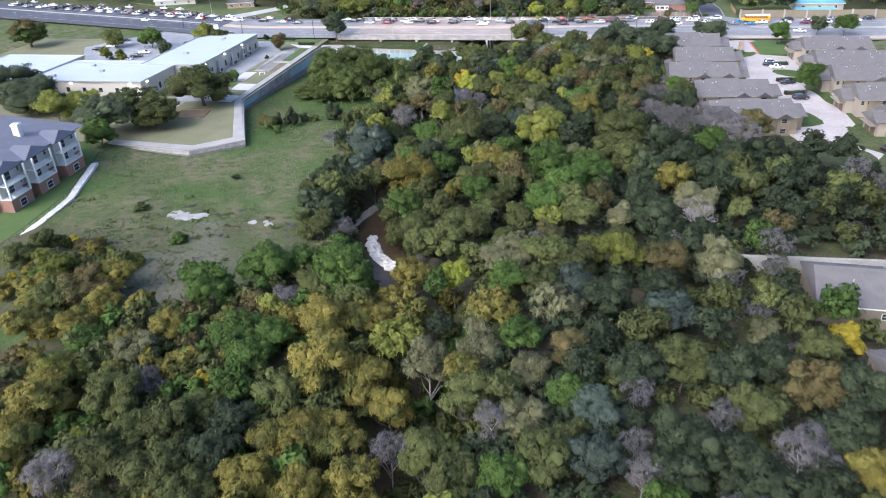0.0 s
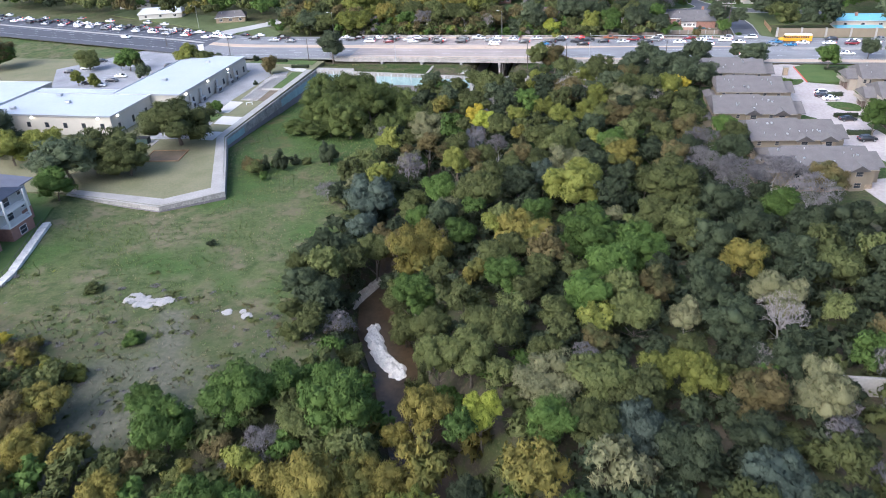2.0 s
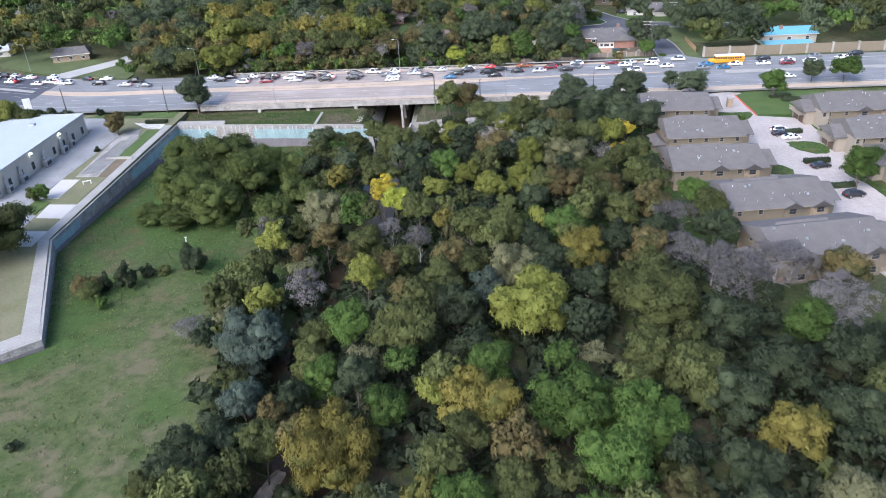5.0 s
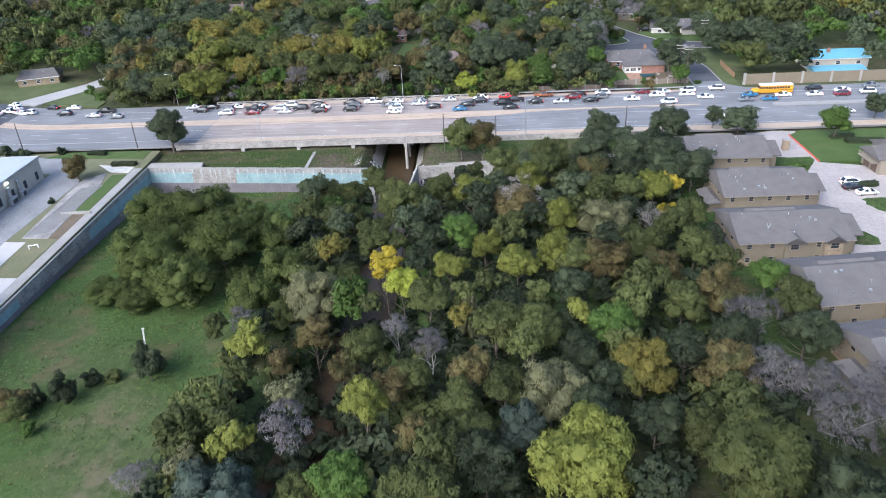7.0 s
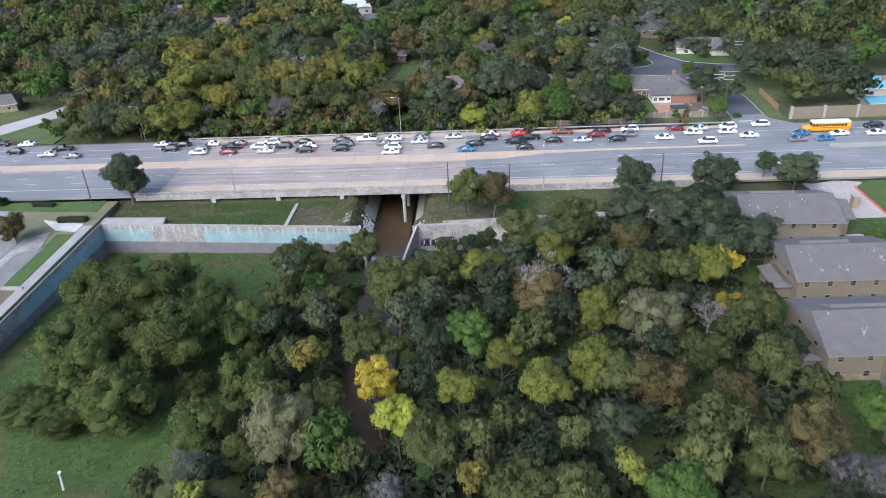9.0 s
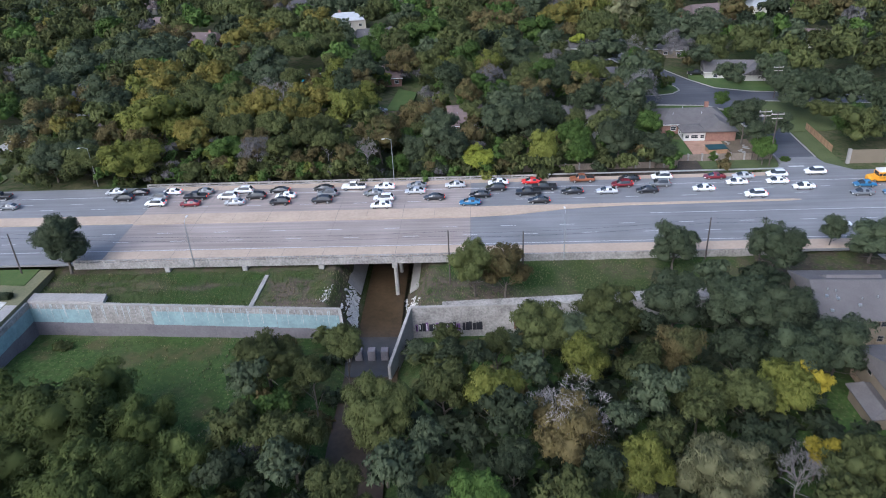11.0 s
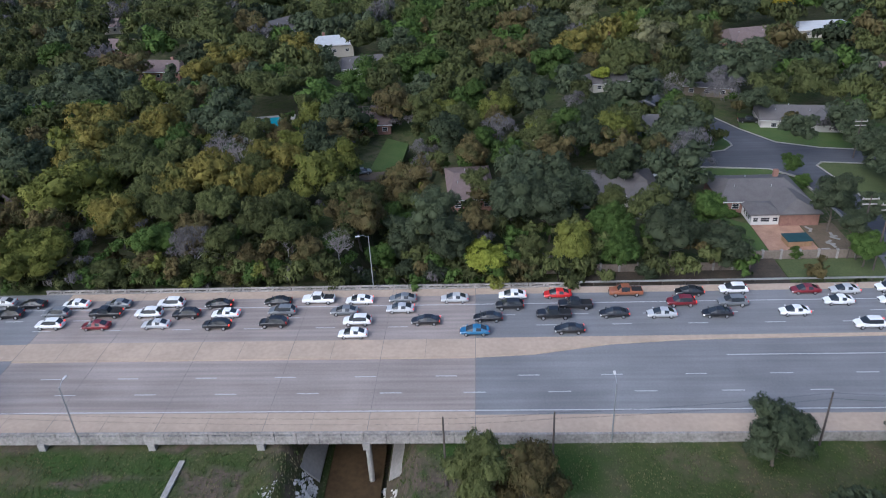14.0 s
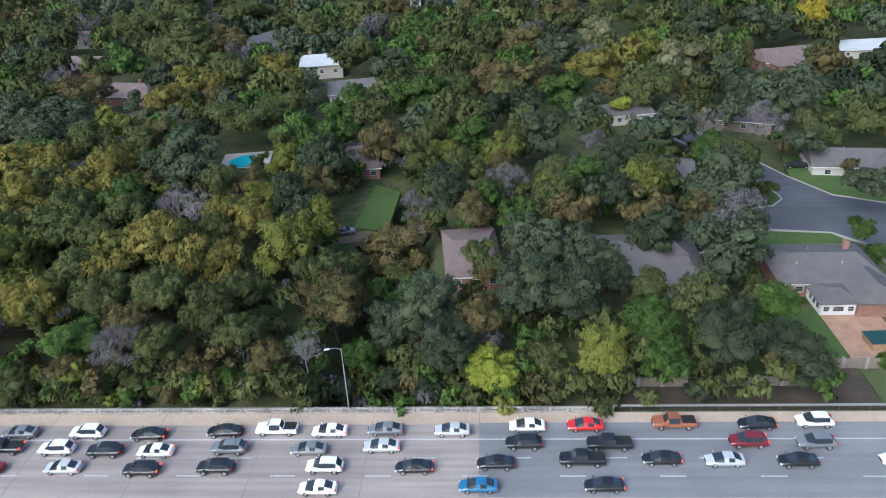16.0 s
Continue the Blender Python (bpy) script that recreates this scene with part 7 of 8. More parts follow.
# ---- cars ----
PAINT = {"white": (0.78, 0.78, 0.77), "silver": (0.45, 0.46, 0.47), "grey": (0.16, 0.17, 0.18), "black": (0.014, 0.014, 0.016), "red": (0.5, 0.02, 0.02), "maroon": (0.16, 0.012, 0.018), "blue": (0.03, 0.14, 0.28), "rust": (0.26, 0.09, 0.04)}
PAINT_MAT = {}
tail_red = material("tail_red", (0.45, 0.015, 0.01), 0.3, var=0.05)
brake_glow = bpy.data.materials.new("brake_glow")
brake_glow.use_nodes = True
_b = brake_glow.node_tree.nodes["Principled BSDF"]
_b.inputs["Base Color"].default_value = (0.5, 0.02, 0.01, 1)
_b.inputs["Emission Color"].default_value, _b.inputs["Emission Strength"].default_value = (1, 0.06, 0.03, 1), 1.6
head_clear = material("head_clear", (0.8, 0.8, 0.78), 0.2, var=0.02)
alloy = material("alloy", (0.5, 0.5, 0.51), 0.35, 0.7, var=0.05)


def paint(colour):
    if colour not in PAINT_MAT:
        m = material("car_paint_" + colour, PAINT[colour], 0.32, 0.0, var=0.03, spec=0.5)
        m.node_tree.nodes["Principled BSDF"].inputs["Coat Weight"].default_value = 0.5
        PAINT_MAT[colour] = m
    return PAINT_MAT[colour]


def loft(sections):
    """Rings of equal length, joined and capped."""
    bm = bmesh.new()
    rings = [[bm.verts.new(p) for p in s] for s in sections]
    for a, b in zip(rings, rings[1:]):
        for i in range(len(a)):
            j = (i + 1) % len(a)
            bm.faces.new((a[i], a[j], b[j], b[i]))
    bm.faces.new(rings[0][::-1])
    bm.faces.new(rings[-1])
    return bm


def ring(x, w, zb, zt):
    """Cross-section of a car body: tucked sill, bulged side, soft shoulder."""
    return [(x, -w * 0.86, zb), (x, -w, zb + (zt - zb) * 0.35), (x, -w * 0.97, zt - 0.10), (x, -w * 0.86, zt), (x, w * 0.86, zt), (x, w * 0.97, zt - 0.10), (x, w, zb + (zt - zb) * 0.35), (x, w * 0.86, zb)]


def cab(x, w, z0, z1):
    return [(x, -w, z0), (x, -w * 0.74, z1), (x, w * 0.74, z1), (x, w, z0)]


SHAPE = {
    # nose .. tail stations of the lower body: x, half width, top;  cabin: foot front, head front, head back, foot back, roof height
    "sedan": (((2.4, 0.52, 0.56), (2.28, 0.74, 0.68), (1.95, 0.86, 0.76), (1.3, 0.91, 0.88), (0.5, 0.92, 0.93), (-1.3, 0.92, 0.98), (-2.0, 0.88, 1.0), (-2.28, 0.8, 0.95), (-2.38, 0.62, 0.8)), (1.4, 0.3, -1.0, -2.0, 1.44)),
    "suv": (((2.36, 0.58, 0.72), (2.26, 0.8, 0.86), (1.95, 0.91, 0.96), (1.3, 0.95, 1.04), (0.6, 0.96, 1.08), (-1.5, 0.96, 1.1), (-2.1, 0.93, 1.1), (-2.3, 0.86, 1.04), (-2.38, 0.72, 0.9)), (1.35, 0.45, -1.65, -2.26, 1.7)),
    "pickup": (((2.85, 0.74, 0.82), (2.68, 0.92, 1.02), (1.8, 0.98, 1.12), (1.2, 0.98, 1.12), (-0.9, 0.98, 1.12), (-2.7, 0.97, 1.12), (-2.85, 0.93, 1.08)), (1.45, 0.85, -0.62, -0.95, 1.84)),
}
CAR_T = {}
CAR_LABEL = {"sedan": "saloon car", "suv": "sport utility car", "pickup": "pickup truck"}


def car_template(kind, colour, braking):
    key = (kind, colour, braking)
    if key in CAR_T:
        return CAR_T[key]
    st, (f0, f1, b1, b0, roof) = SHAPE[kind]
    pm = paint(colour)
    low = 0.3 if kind == "sedan" else 0.4
    wheel_r = 0.33 if kind == "sedan" else 0.38
    items = [("body", loft([ring(x, w, low, t) for x, w, t in st]), pm, "", True)]
    belt = max(t for x, w, t in st) - 0.06
    cw = st[3][1] * 0.93
    fm = f1 + 0.42 * (b1 - f1)
    cb = loft([cab(f0, cw * 0.93, belt - 0.06, belt - 0.03), cab(f1, cw, belt, roof - 0.07), cab(fm, cw, belt, roof), cab(b1, cw * 0.98, belt, roof - 0.07), cab(b0, cw * 0.9, belt - 0.02, belt + 0.02)])
    cb.faces.ensure_lookup_table()
    panes = [f for f in cb.faces if len(f.verts) == 4 and f.calc_area() > 0.35 and f.calc_center_median().z < roof - 0.09 and f.calc_center_median().z > belt + 0.05]
    bmesh.ops.inset_individual(cb, faces=panes, thickness=0.045, depth=-0.012)
    for f in panes:
        f.material_index = 1
    items.append(("cabin", cb, pm, "cabin with dark tinted glass", False))
    rb = bmesh.new()
    box(rb, fm - 0.55, fm + 0.45, -cw * 0.5, cw * 0.5, roof - 0.05, roof + 0.012, 0.008)
    items.append(("roof", rb, pm, "", False))
    nx, tx = st[0][0], st[-1][0]
    for s in (-1, 1):
        items.append(("headlight", boxes((nx - 0.32, nx - 0.02, s * 0.6 - 0.17, s * 0.6 + 0.17, st[0][2] - 0.1, st[0][2] + 0.06), bevel=0.03), head_clear, "clear headlight", False))
        items.append(("tail_light", boxes((tx - 0.02, tx + 0.14, s * 0.68 - 0.14, s * 0.68 + 0.14, 0.72 if kind == "sedan" else 0.8, 0.92 if kind == "sedan" else 1.1), bevel=0.02), brake_glow if braking else tail_red, "red tail light", False))
        items.append(("mirror", boxes((f0 - 0.25, f0 - 0.1, s * (cw + 0.16) - 0.09, s * (cw + 0.16) + 0.09, belt - 0.02, belt + 0.14), bevel=0.02), pm, "", False))
    items.append(("grille", boxes((nx - 0.05, nx + 0.03, -0.42, 0.42, low + 0.08, low + 0.32)), metal_dark, "black grille", False))
    items.append(("bumper", boxes((tx - 0.05, tx + 0.12, -0.75, 0.75, low + 0.02, low + 0.22), bevel=0.03), pm if kind != "pickup" else metal_grey, "", False))
    if kind == "pickup":
        items.append(("bed", boxes((-2.72, -1.02, -0.78, 0.78, 1.13, 1.14)), rubber, "black lined truck bed", False))
    wb = 1.38 if kind != "pickup" else 1.8
    meshes = []
    for name, bm, mat, lab, sm in items:
        me = bpy.data.meshes.new(name)
        bmesh.ops.recalc_face_normals(bm, faces=bm.faces)
        bm.to_mesh(me)
        bm.free()
        me.materials.append(mat)
        if name == "cabin":
            me.materials.append(glass_dark)
        meshes.append((name, me, lab, None))
    if "tyre" not in CAR_T:
        for nm, r, hw, mat in (("tyre", 1.0, 0.11, rubber), ("rim", 0.62, 0.125, alloy)):
            bm = bmesh.new()
            tube(bm, (0, -hw, 0), (0, hw, 0), r, r, 14)
            me = bpy.data.meshes.new(nm)
            bm.to_mesh(me)
            bm.free()
            me.materials.append(mat)
            CAR_T[nm] = me
    for sx in (1, -1):
        for sy in (1, -1):
            meshes.append(("wheel", None, "", (sx * wb, sy * (st[3][1] - 0.12), wheel_r)))
    CAR_T[key] = meshes
    return meshes


CAR_N = [0]


def car(kind, colour, x, y, heading=None, z=0.0, where="in slow road traffic", group="cars in traffic"):
    CAR_N[0] += 1
    if heading is None:
        heading = 180.0 if y > 324.5 + max(0.0, -150 - x) * 0.27 else 0.0
        if x < -158:
            heading -= 15.5
    brake = CAR_N[0] % 3 == 0 and group == "cars in traffic"
    ob = thing("car", colour.replace("maroon", "dark red").replace("rust", "rusty brown") + " " + CAR_LABEL[kind] + " " + where, "pickup" if kind == "pickup" else "car", pose(x, y, z, 0, 0, heading), group)
    for name, me, lab, wpos in car_template(kind, colour, brake):
        if me is not None:
            part(name, me, None, ob, lab)
        else:
            r = wpos[2]
            w = part("wheel", CAR_T["tyre"], None, ob, "", at=Matrix.Translation(wpos) @ Matrix.Diagonal((r, 1, r, 1)))
            part("rim", CAR_T["rim"], None, w, "alloy rim")
    return ob


def school_bus(x, y, heading):
    yellow = material("bus_yellow", (0.72, 0.33, 0.02), 0.45, var=0.04)
    ob = thing("school_bus", "yellow school bus with a white roof in the traffic", "bus", pose(x, y, 0, 0, 0, heading))
    part("body", loft([ring(3.6, 1.2, 0.55, 2.6), ring(-6.0, 1.24, 0.55, 2.6), ring(-6.1, 1.15, 0.6, 2.5)]), yellow, ob)
    part("hood", loft([ring(5.5, 0.85, 0.55, 1.35), ring(5.0, 1.0, 0.55, 1.55), ring(3.6, 1.1, 0.55, 1.65)]), yellow, ob, "yellow engine hood")
    part("roof", loft([ring(3.5, 1.12, 2.6, 2.98), ring(-6.0, 1.12, 2.6, 2.98)]), trim_white, ob, "white roof")
    part("windscreen", boxes((3.58, 3.63, -0.95, 0.95, 1.7, 2.5)), glass_dark, ob, "dark windscreen")
    for s in (-1, 1):
        for k in range(11):
            part("window", boxes((3.0 - k * 0.8, 3.62 - k * 0.8, s * 1.2 - 0.03, s * 1.2 + 0.03, 1.75, 2.4)), glass_dark, ob, "dark side window")
        part("stripe", boxes((-6, 3.5, s * 1.235 - 0.02, s * 1.235 + 0.02, 1.35, 1.45)), rubber, ob, "black side stripe")
        for wx in (4.3, -3.6):
            w = part("wheel", CAR_T["tyre"], None, ob, "", at=Matrix.Translation((wx, s * 1.0, 0.5)) @ Matrix.Diagonal((0.5, 1.3, 0.5, 1)))
            part("rim", CAR_T["rim"], None, w)
    return ob


# cars waiting and rolling in the road
car("sedan", "silver", -114.3, 337.7)
car("sedan", "black", -108.3, 337.0)
car("sedan", "white", -100.2, 336.8)
car("sedan", "grey", -92.4, 336.7)
car("suv", "white", -82.8, 336.6)
car("sedan", "black", -74.0, 336.2)
car("sedan", "black", -63.6, 336.8)
car("pickup", "white", -56.5, 337.2)
car("sedan", "white", -49.2, 336.8)
car("sedan", "grey", -41.6, 337.1)
car("sedan", "silver", -32.6, 336.9)
car("sedan", "white", -22.6, 337.7)
car("sedan", "red", -14.8, 337.8)
car("pickup", "rust", -3.1, 338.2)
car("sedan", "black", 7.7, 338.0)
car("suv", "white", 15.2, 338.4)
car("sedan", "maroon", 27.1, 338.0)
car("sedan", "silver", 33.5, 337.8)
car("suv", "black", -110.7, 333.8)
car("suv", "grey", -102.3, 333.9)
car("pickup", "black", -93.3, 333.7)
car("suv", "white", -85.6, 333.5)
car("suv", "black", -78.8, 333.1)
car("sedan", "white", -71.9, 333.1)
car("suv", "grey", -62.1, 333.6)
car("sedan", "grey", -51.3, 333.4)
car("sedan", "silver", -41.8, 333.9)
car("suv", "black", -23.2, 334.4)
car("pickup", "black", -12.2, 334.3)
car("suv", "maroon", 5.5, 334.7)
car("suv", "grey", 13.9, 334.5)
car("sedan", "white", 31.1, 334.5)
car("suv", "white", -101.7, 330.4)
car("sedan", "maroon", -93.4, 330.0)
car("sedan", "silver", -83.0, 330.1)
car("suv", "black", -72.4, 329.7)
car("suv", "black", -62.8, 330.1)
car("suv", "white", -48.7, 330.3)
car("sedan", "black", -37.2, 330.2)
car("sedan", "black", -26.9, 330.9)
car("pickup", "black", -16.0, 331.5)
car("sedan", "black", -6.1, 331.6)
car("sedan", "silver", 1.6, 331.4)
car("sedan", "black", 10.5, 331.3)
car("sedan", "white", 22.9, 331.5)
car("sedan", "white", -48.9, 326.7)
car("sedan", "blue", -29.1, 327.1)
car("sedan", "black", -13.9, 327.2)
car("suv", "white", 50.2, 339.2)
car("sedan", "blue", 57.9, 331.7)
car("sedan", "blue", 62.2, 327.3)
car("sedan", "white", 67.3, 330.7)
car("suv", "black", 78.2, 335.8)
car("sedan", "white", 76.3, 330.3)
car("sedan", "white", 85.6, 333.4)
car("suv", "maroon", 83.9, 329.6)
car("sedan", "white", 44.4, 312.7)
car("sedan", "white", 78.6, 314.3)
car("suv", "white", -203.1, 351.7)
car("sedan", "silver", -195.7, 350.7)
car("suv", "red", -191.6, 342.2)
car("sedan", "white", -188.2, 347.3)
car("pickup", "white", -175.9, 339.4)
car("suv", "white", -168.5, 337.7)
car("sedan", "white", -178.6, 346.8)
car("sedan", "black", -163.2, 342.3)
car("suv", "black", -155.6, 335.2)
car("sedan", "white", -155.6, 341.3)
car("sedan", "silver", -144.9, 332.4)
car("pickup", "black", -142.4, 336.5)
car("sedan", "grey", -136.9, 330.6)
car("suv", "white", -250.4, 372.8)
car("sedan", "black", -251.1, 366.4)
car("sedan", "white", -235.9, 359.7)
car("suv", "black", -224.3, 359.5)
car("suv", "maroon", -214.3, 357.7)
car("sedan", "white", -216.0, 365.5)
car("sedan", "grey", -201.9, 347.2)
car("sedan", "white", -260.4, 368.2)
car("suv", "black", -278.0, 373.6)
car("sedan", "silver", -293.8, 380.9)
car("sedan", "white", -304.2, 381.3)
car("sedan", "white", -323.3, 390.8)
car("suv", "black", -307.9, 377.9)
car("sedan", "white", -219.3, 337.6)
car("suv", "white", -330.6, 385.7)
car("sedan", "grey", -271.8, 380.2)
car("suv", "white", -227.1, 368.9)
for kind, colour, x, y in (("suv", "white", 41.2, 338.2), ("sedan", "white", 40.0, 334.5), ("sedan", "white", 44.6, 331.2), ("sedan", "grey", 55.5, 327.4), ("suv", "white", 33.0, 327.6), ("suv", "white", 92.0, 331.0), ("sedan", "grey", 96.0, 337.6), ("sedan", "white", 104.0, 334.2), ("suv", "black", 110.0, 338.0)):
    car(kind, colour, x, y)
school_bus(64.8, 333.9, 180)
rng_q = np.random.default_rng(41)
for lane, q0 in ((337.2, -176), (333.6, -171), (330.2, -180)):
    q = q0
    while q > -330:
        ax, ay = rx(q, lane)
        if all(math.hypot(ax - o.matrix_world.translation.x, ay - o.matrix_world.translation.y) > 6.4 for o in scene.objects if o.name.startswith("car") and o.parent is None):
            car(("sedan", "suv", "sedan", "pickup")[int(rng_q.integers(4))], ("white", "black", "grey", "silver", "white", "black", "white")[int(rng_q.integers(7))], ax, ay)
        q -= float(rng_q.uniform(7.5, 13))
for kind, colour, x, y, a in (("sedan", "white", -200, 310, 20), ("sedan", "black", -206, 298, 20), ("sedan", "black", -208, 281, 20), ("sedan", "white", -205, 287, 20), ("sedan", "white", -183, 276, 5), ("sedan", "black", -183, 270, 5), ("sedan", "black", -190, 266, 5), ("sedan", "silver", -184, 264, 5), ("suv", "black", -171, 291, 20)):
    car(kind, colour, x, y, a, -0.91, "parked in the school car park", "cars at the school")
for kind, colour, x, y, a in (("suv", "white", 59.6, 268, 5), ("sedan", "white", 60.6, 262.5, 5), ("sedan", "black", 59, 265.3, 5), ("sedan", "black", 60.2, 243.3, 8), ("suv", "black", 60.5, 227, 10), ("sedan", "black", 72, 186, 30), ("sedan", "black", 76, 182, 30), ("suv", "black", 81, 178, 30)):
    car(kind, colour, x, y, a, -0.92, "parked in the townhouse drive", "cars at the townhouses")
for kind, colour, x, y, a, z in (("suv", "white", 9.3, 390.5, 100, -1.15), ("pickup", "white", 12.6, 388.6, 95, -1.15), ("pickup", "black", 46.6, 428, -5, -1.0), ("suv", "grey", -57.3, 398.0, 15, -1.15), ("suv", "red", 27, 544, 70, -1.9), ("sedan", "white", -232, 584, 60, -1.6)):
    car(kind, colour, x, y, a, z, "parked in the suburb", "cars in the suburb")
# ---- poles, lamps, wires ----


def wooden_pole(x, y, z, h, lean=0.0, arms=True):
    ob = thing("utility_pole", "dark weathered wooden utility pole by the road", "utility pole", pose(x, y, z, lean, lean * 0.6, 0), "utility poles")
    bm = bmesh.new()
    tube(bm, (0, 0, -0.5), (0, 0, h), 0.17, 0.11, 8)
    part("pole", bm, wood_pole, ob)
    if arms:
        part("crossarm", boxes((-1.5, 1.5, -0.08, 0.08, h - 0.7, h - 0.5), (-1.3, 1.3, -0.08, 0.08, h - 1.7, h - 1.5)), bark_pale, ob, "pale double crossarm")
        for s in (-1.3, 0, 1.3):
            bm = bmesh.new()
            tube(bm, (s, 0, h - 0.5), (s, 0, h - 0.2), 0.07, 0.05, 6)
            part("insulator", bm, metal_grey, ob)
    return ob


def street_lamp(x, y, z, h, arm, heading):
    ob = thing("street_lamp", "slim grey steel street lamp", "street lamp", pose(x, y, z, 0, 0, heading), "street lamps")
    bm = bmesh.new()
    tube(bm, (0, 0, -0.6), (0, 0, h), 0.11, 0.065, 8)
    part("pole", bm, metal_grey, ob)
    bm = bmesh.new()
    tube(bm, (0, 0, h - 0.2), (arm * 0.5, 0, h + 0.25), 0.05, 0.04, 6)
    tube(bm, (arm * 0.5, 0, h + 0.25), (arm, 0, h + 0.3), 0.04, 0.04, 6)
    part("arm", bm, metal_grey, ob)
    part("lamp_head", boxes((arm - 0.1, arm + 0.65, -0.16, 0.16, h + 0.22, h + 0.38), bevel=0.03), trim_white, ob, "pale lamp head")
    return ob


for x, y, z, h in ((-32.7, 297.0, -2.3, 11.3), (-19.0, 300.0, -2.2, 9.2), (15.7, 302.8, -1.5, 9.0), (25.2, 301.5, -1.0, 9.0), (-117.9, 301.6, -0.95, 9.0), (-150.8, 302.0, -0.95, 9.5), (-190, 322, -0.95, 9.5)):
    wooden_pole(x, y, z, h, arms=False)
for x, y, z, h in ((42.6, 346.6, -1.0, 13.6), (41.2, 350.4, -1.0, 13.0), (62.5, 400, -1.1, 10)):
    wooden_pole(x, y, z, h)
for x, y, h, a in ((-47.5, 342.2, 10.3, 200), (-122.0, 344.2, 9.5, 200), (-196, 362, 9.5, 200)):
    street_lamp(x, y, 0.0, h, 1.6, a)
for x, y in ((-11.0, 303.1), (-83.5, 303.2)):
    street_lamp(x, y, 0.0, 9.0, 1.4, 90)


def wire(name, pts, r, label):
    cu = bpy.data.curves.new(name, "CURVE")
    cu.dimensions, cu.bevel_depth, cu.bevel_resolution = "3D", r, 0
    for a, b, sag in pts:
        sp = cu.splines.new("POLY")
        sp.points.add(12)
        for k in range(13):
            q = k / 12
            sp.points[k].co = (a[0] + (b[0] - a[0]) * q, a[1] + (b[1] - a[1]) * q, a[2] + (b[2] - a[2]) * q - sag * 4 * q * (1 - q), 1)
    cu.materials.append(metal_dark)
    tagged(new(name, cu), label, "cable")


for dz in (0.0, -0.9):
    line = ((-190, 322, 8.5), (-150.8, 302, 8.4), (-117.9, 301.6, 8.0), (-32.7, 297, 8.8), (-19, 300, 6.9), (15.7, 302.8, 7.4), (25.2, 301.5, 7.9))
    wire("utility_cable", [((a[0], a[1], a[2] + dz), (b[0], b[1], b[2] + dz), 0.012 * abs(b[0] - a[0])) for a, b in zip(line, line[1:])], 0.022, "dark sagging utility cable between poles")
tower = thing("transmission_tower", "grey steel lattice transmission tower", "tower", pose(-56, 590, land(-56, 590)))
bm = bmesh.new()
for k in range(9):
    z0, z1, w0, w1 = k * 3.4, (k + 1) * 3.4, 3.2 - k * 0.3, 3.2 - (k + 1) * 0.3
    for a, b in (((-1, -1), (1, -1)), ((1, -1), (1, 1)), ((1, 1), (-1, 1)), ((-1, 1), (-1, -1))):
        tube(bm, (a[0] * w0, a[1] * w0, z0), (a[0] * w1, a[1] * w1, z1), 0.14, 0.14, 4)
        tube(bm, (a[0] * w0, a[1] * w0, z0), (b[0] * w1, b[1] * w1, z1), 0.09, 0.09, 4)
        tube(bm, (b[0] * w0, b[1] * w0, z0), (a[0] * w1, a[1] * w1, z1), 0.09, 0.09, 4)
part("lattice", bm, metal_grey, tower)
bm = bmesh.new()
for z in (22, 26, 30):
    tube(bm, (-6, 0, z), (6, 0, z), 0.15, 0.15, 4)
part("crossarm", bm, metal_grey, tower)
for z, xo in ((22, -6), (26, -6), (30, 6)):
    wire("power_line", [((-56 + xo, 590, z - 2), (-420, 470, z - 4), 6.0), ((-56 + xo, 590, z - 2), (320, 700, z), 6.0)], 0.03, "thin high-voltage line over the suburb")

# ---- creek stones, foam, field scraps ----


def rocky_sheet(name, pts_fn, n, m, height, mat, label, category, kind=""):
    v = []
    for j in range(m):
        for i in range(n):
            x, y, z, edge = pts_fn(i / (n - 1), j / (m - 1))
            v.append((x, y, z + edge * height * (0.6 + 0.7 * noise.noise(Vector((x * 0.9, y * 0.9, 1))) + 0.3 * noise.noise(Vector((x * 2.5, y * 2.5, 4)))) - (1 - edge) * 0.4))
    f = [(j * n + i, j * n + i + 1, (j + 1) * n + i + 1, (j + 1) * n + i) for j in range(m - 1) for i in range(n - 1)]
    return tagged(new(name, mesh_of(name, v, f, mat, smooth=True)), label, category, "", kind)


FOAM = ((121.5, 123.5, 126, 128.5, 131, 133.5, 136, 138.6), (-37.6, -37.8, -39.6, -42.0, -43.6, -44.5, -45.4, -45.4), (2.6, 4.2, 5.4, 4.0, 3.8, 4.0, 2.6, 0.9))


def foam_at(u, v):
    y = 121.5 + 17.1 * v
    w = interp(y, FOAM[0], FOAM[2]) * (1 + 0.18 * noise.noise(Vector((y * 0.7, 3, 0))))
    e = max(0.0, min(1.0, 5 * u * (1 - u))) * min(1.0, 8 * v, 8 * (1 - v))
    return interp(y, FOAM[0], FOAM[1]) + (u - 0.5) * w + 0.5 * noise.noise(Vector((y * 0.6, u * 3, 7))), y, water_z(y) + 0.12, e


rocky_sheet("rapids", foam_at, 40, 110, 0.75, foam_white, "white foaming rapids in the creek bend", "rapids", "stuff")
def ledge_at(u, v):
    x, y = -53.4 + 5.2 * v, 139.0 + 16.5 * v
    e = max(0.0, min(1.0, 5 * u * (1 - u))) * min(1.0, 7 * v, 7 * (1 - v))
    w = 3.0 - 0.9 * v
    return x + (u - 0.5) * w, y - (u - 0.5) * w * 0.4, max(water_z(y) + 0.25, land(x + (u - 0.5) * w, y) + 0.3), e


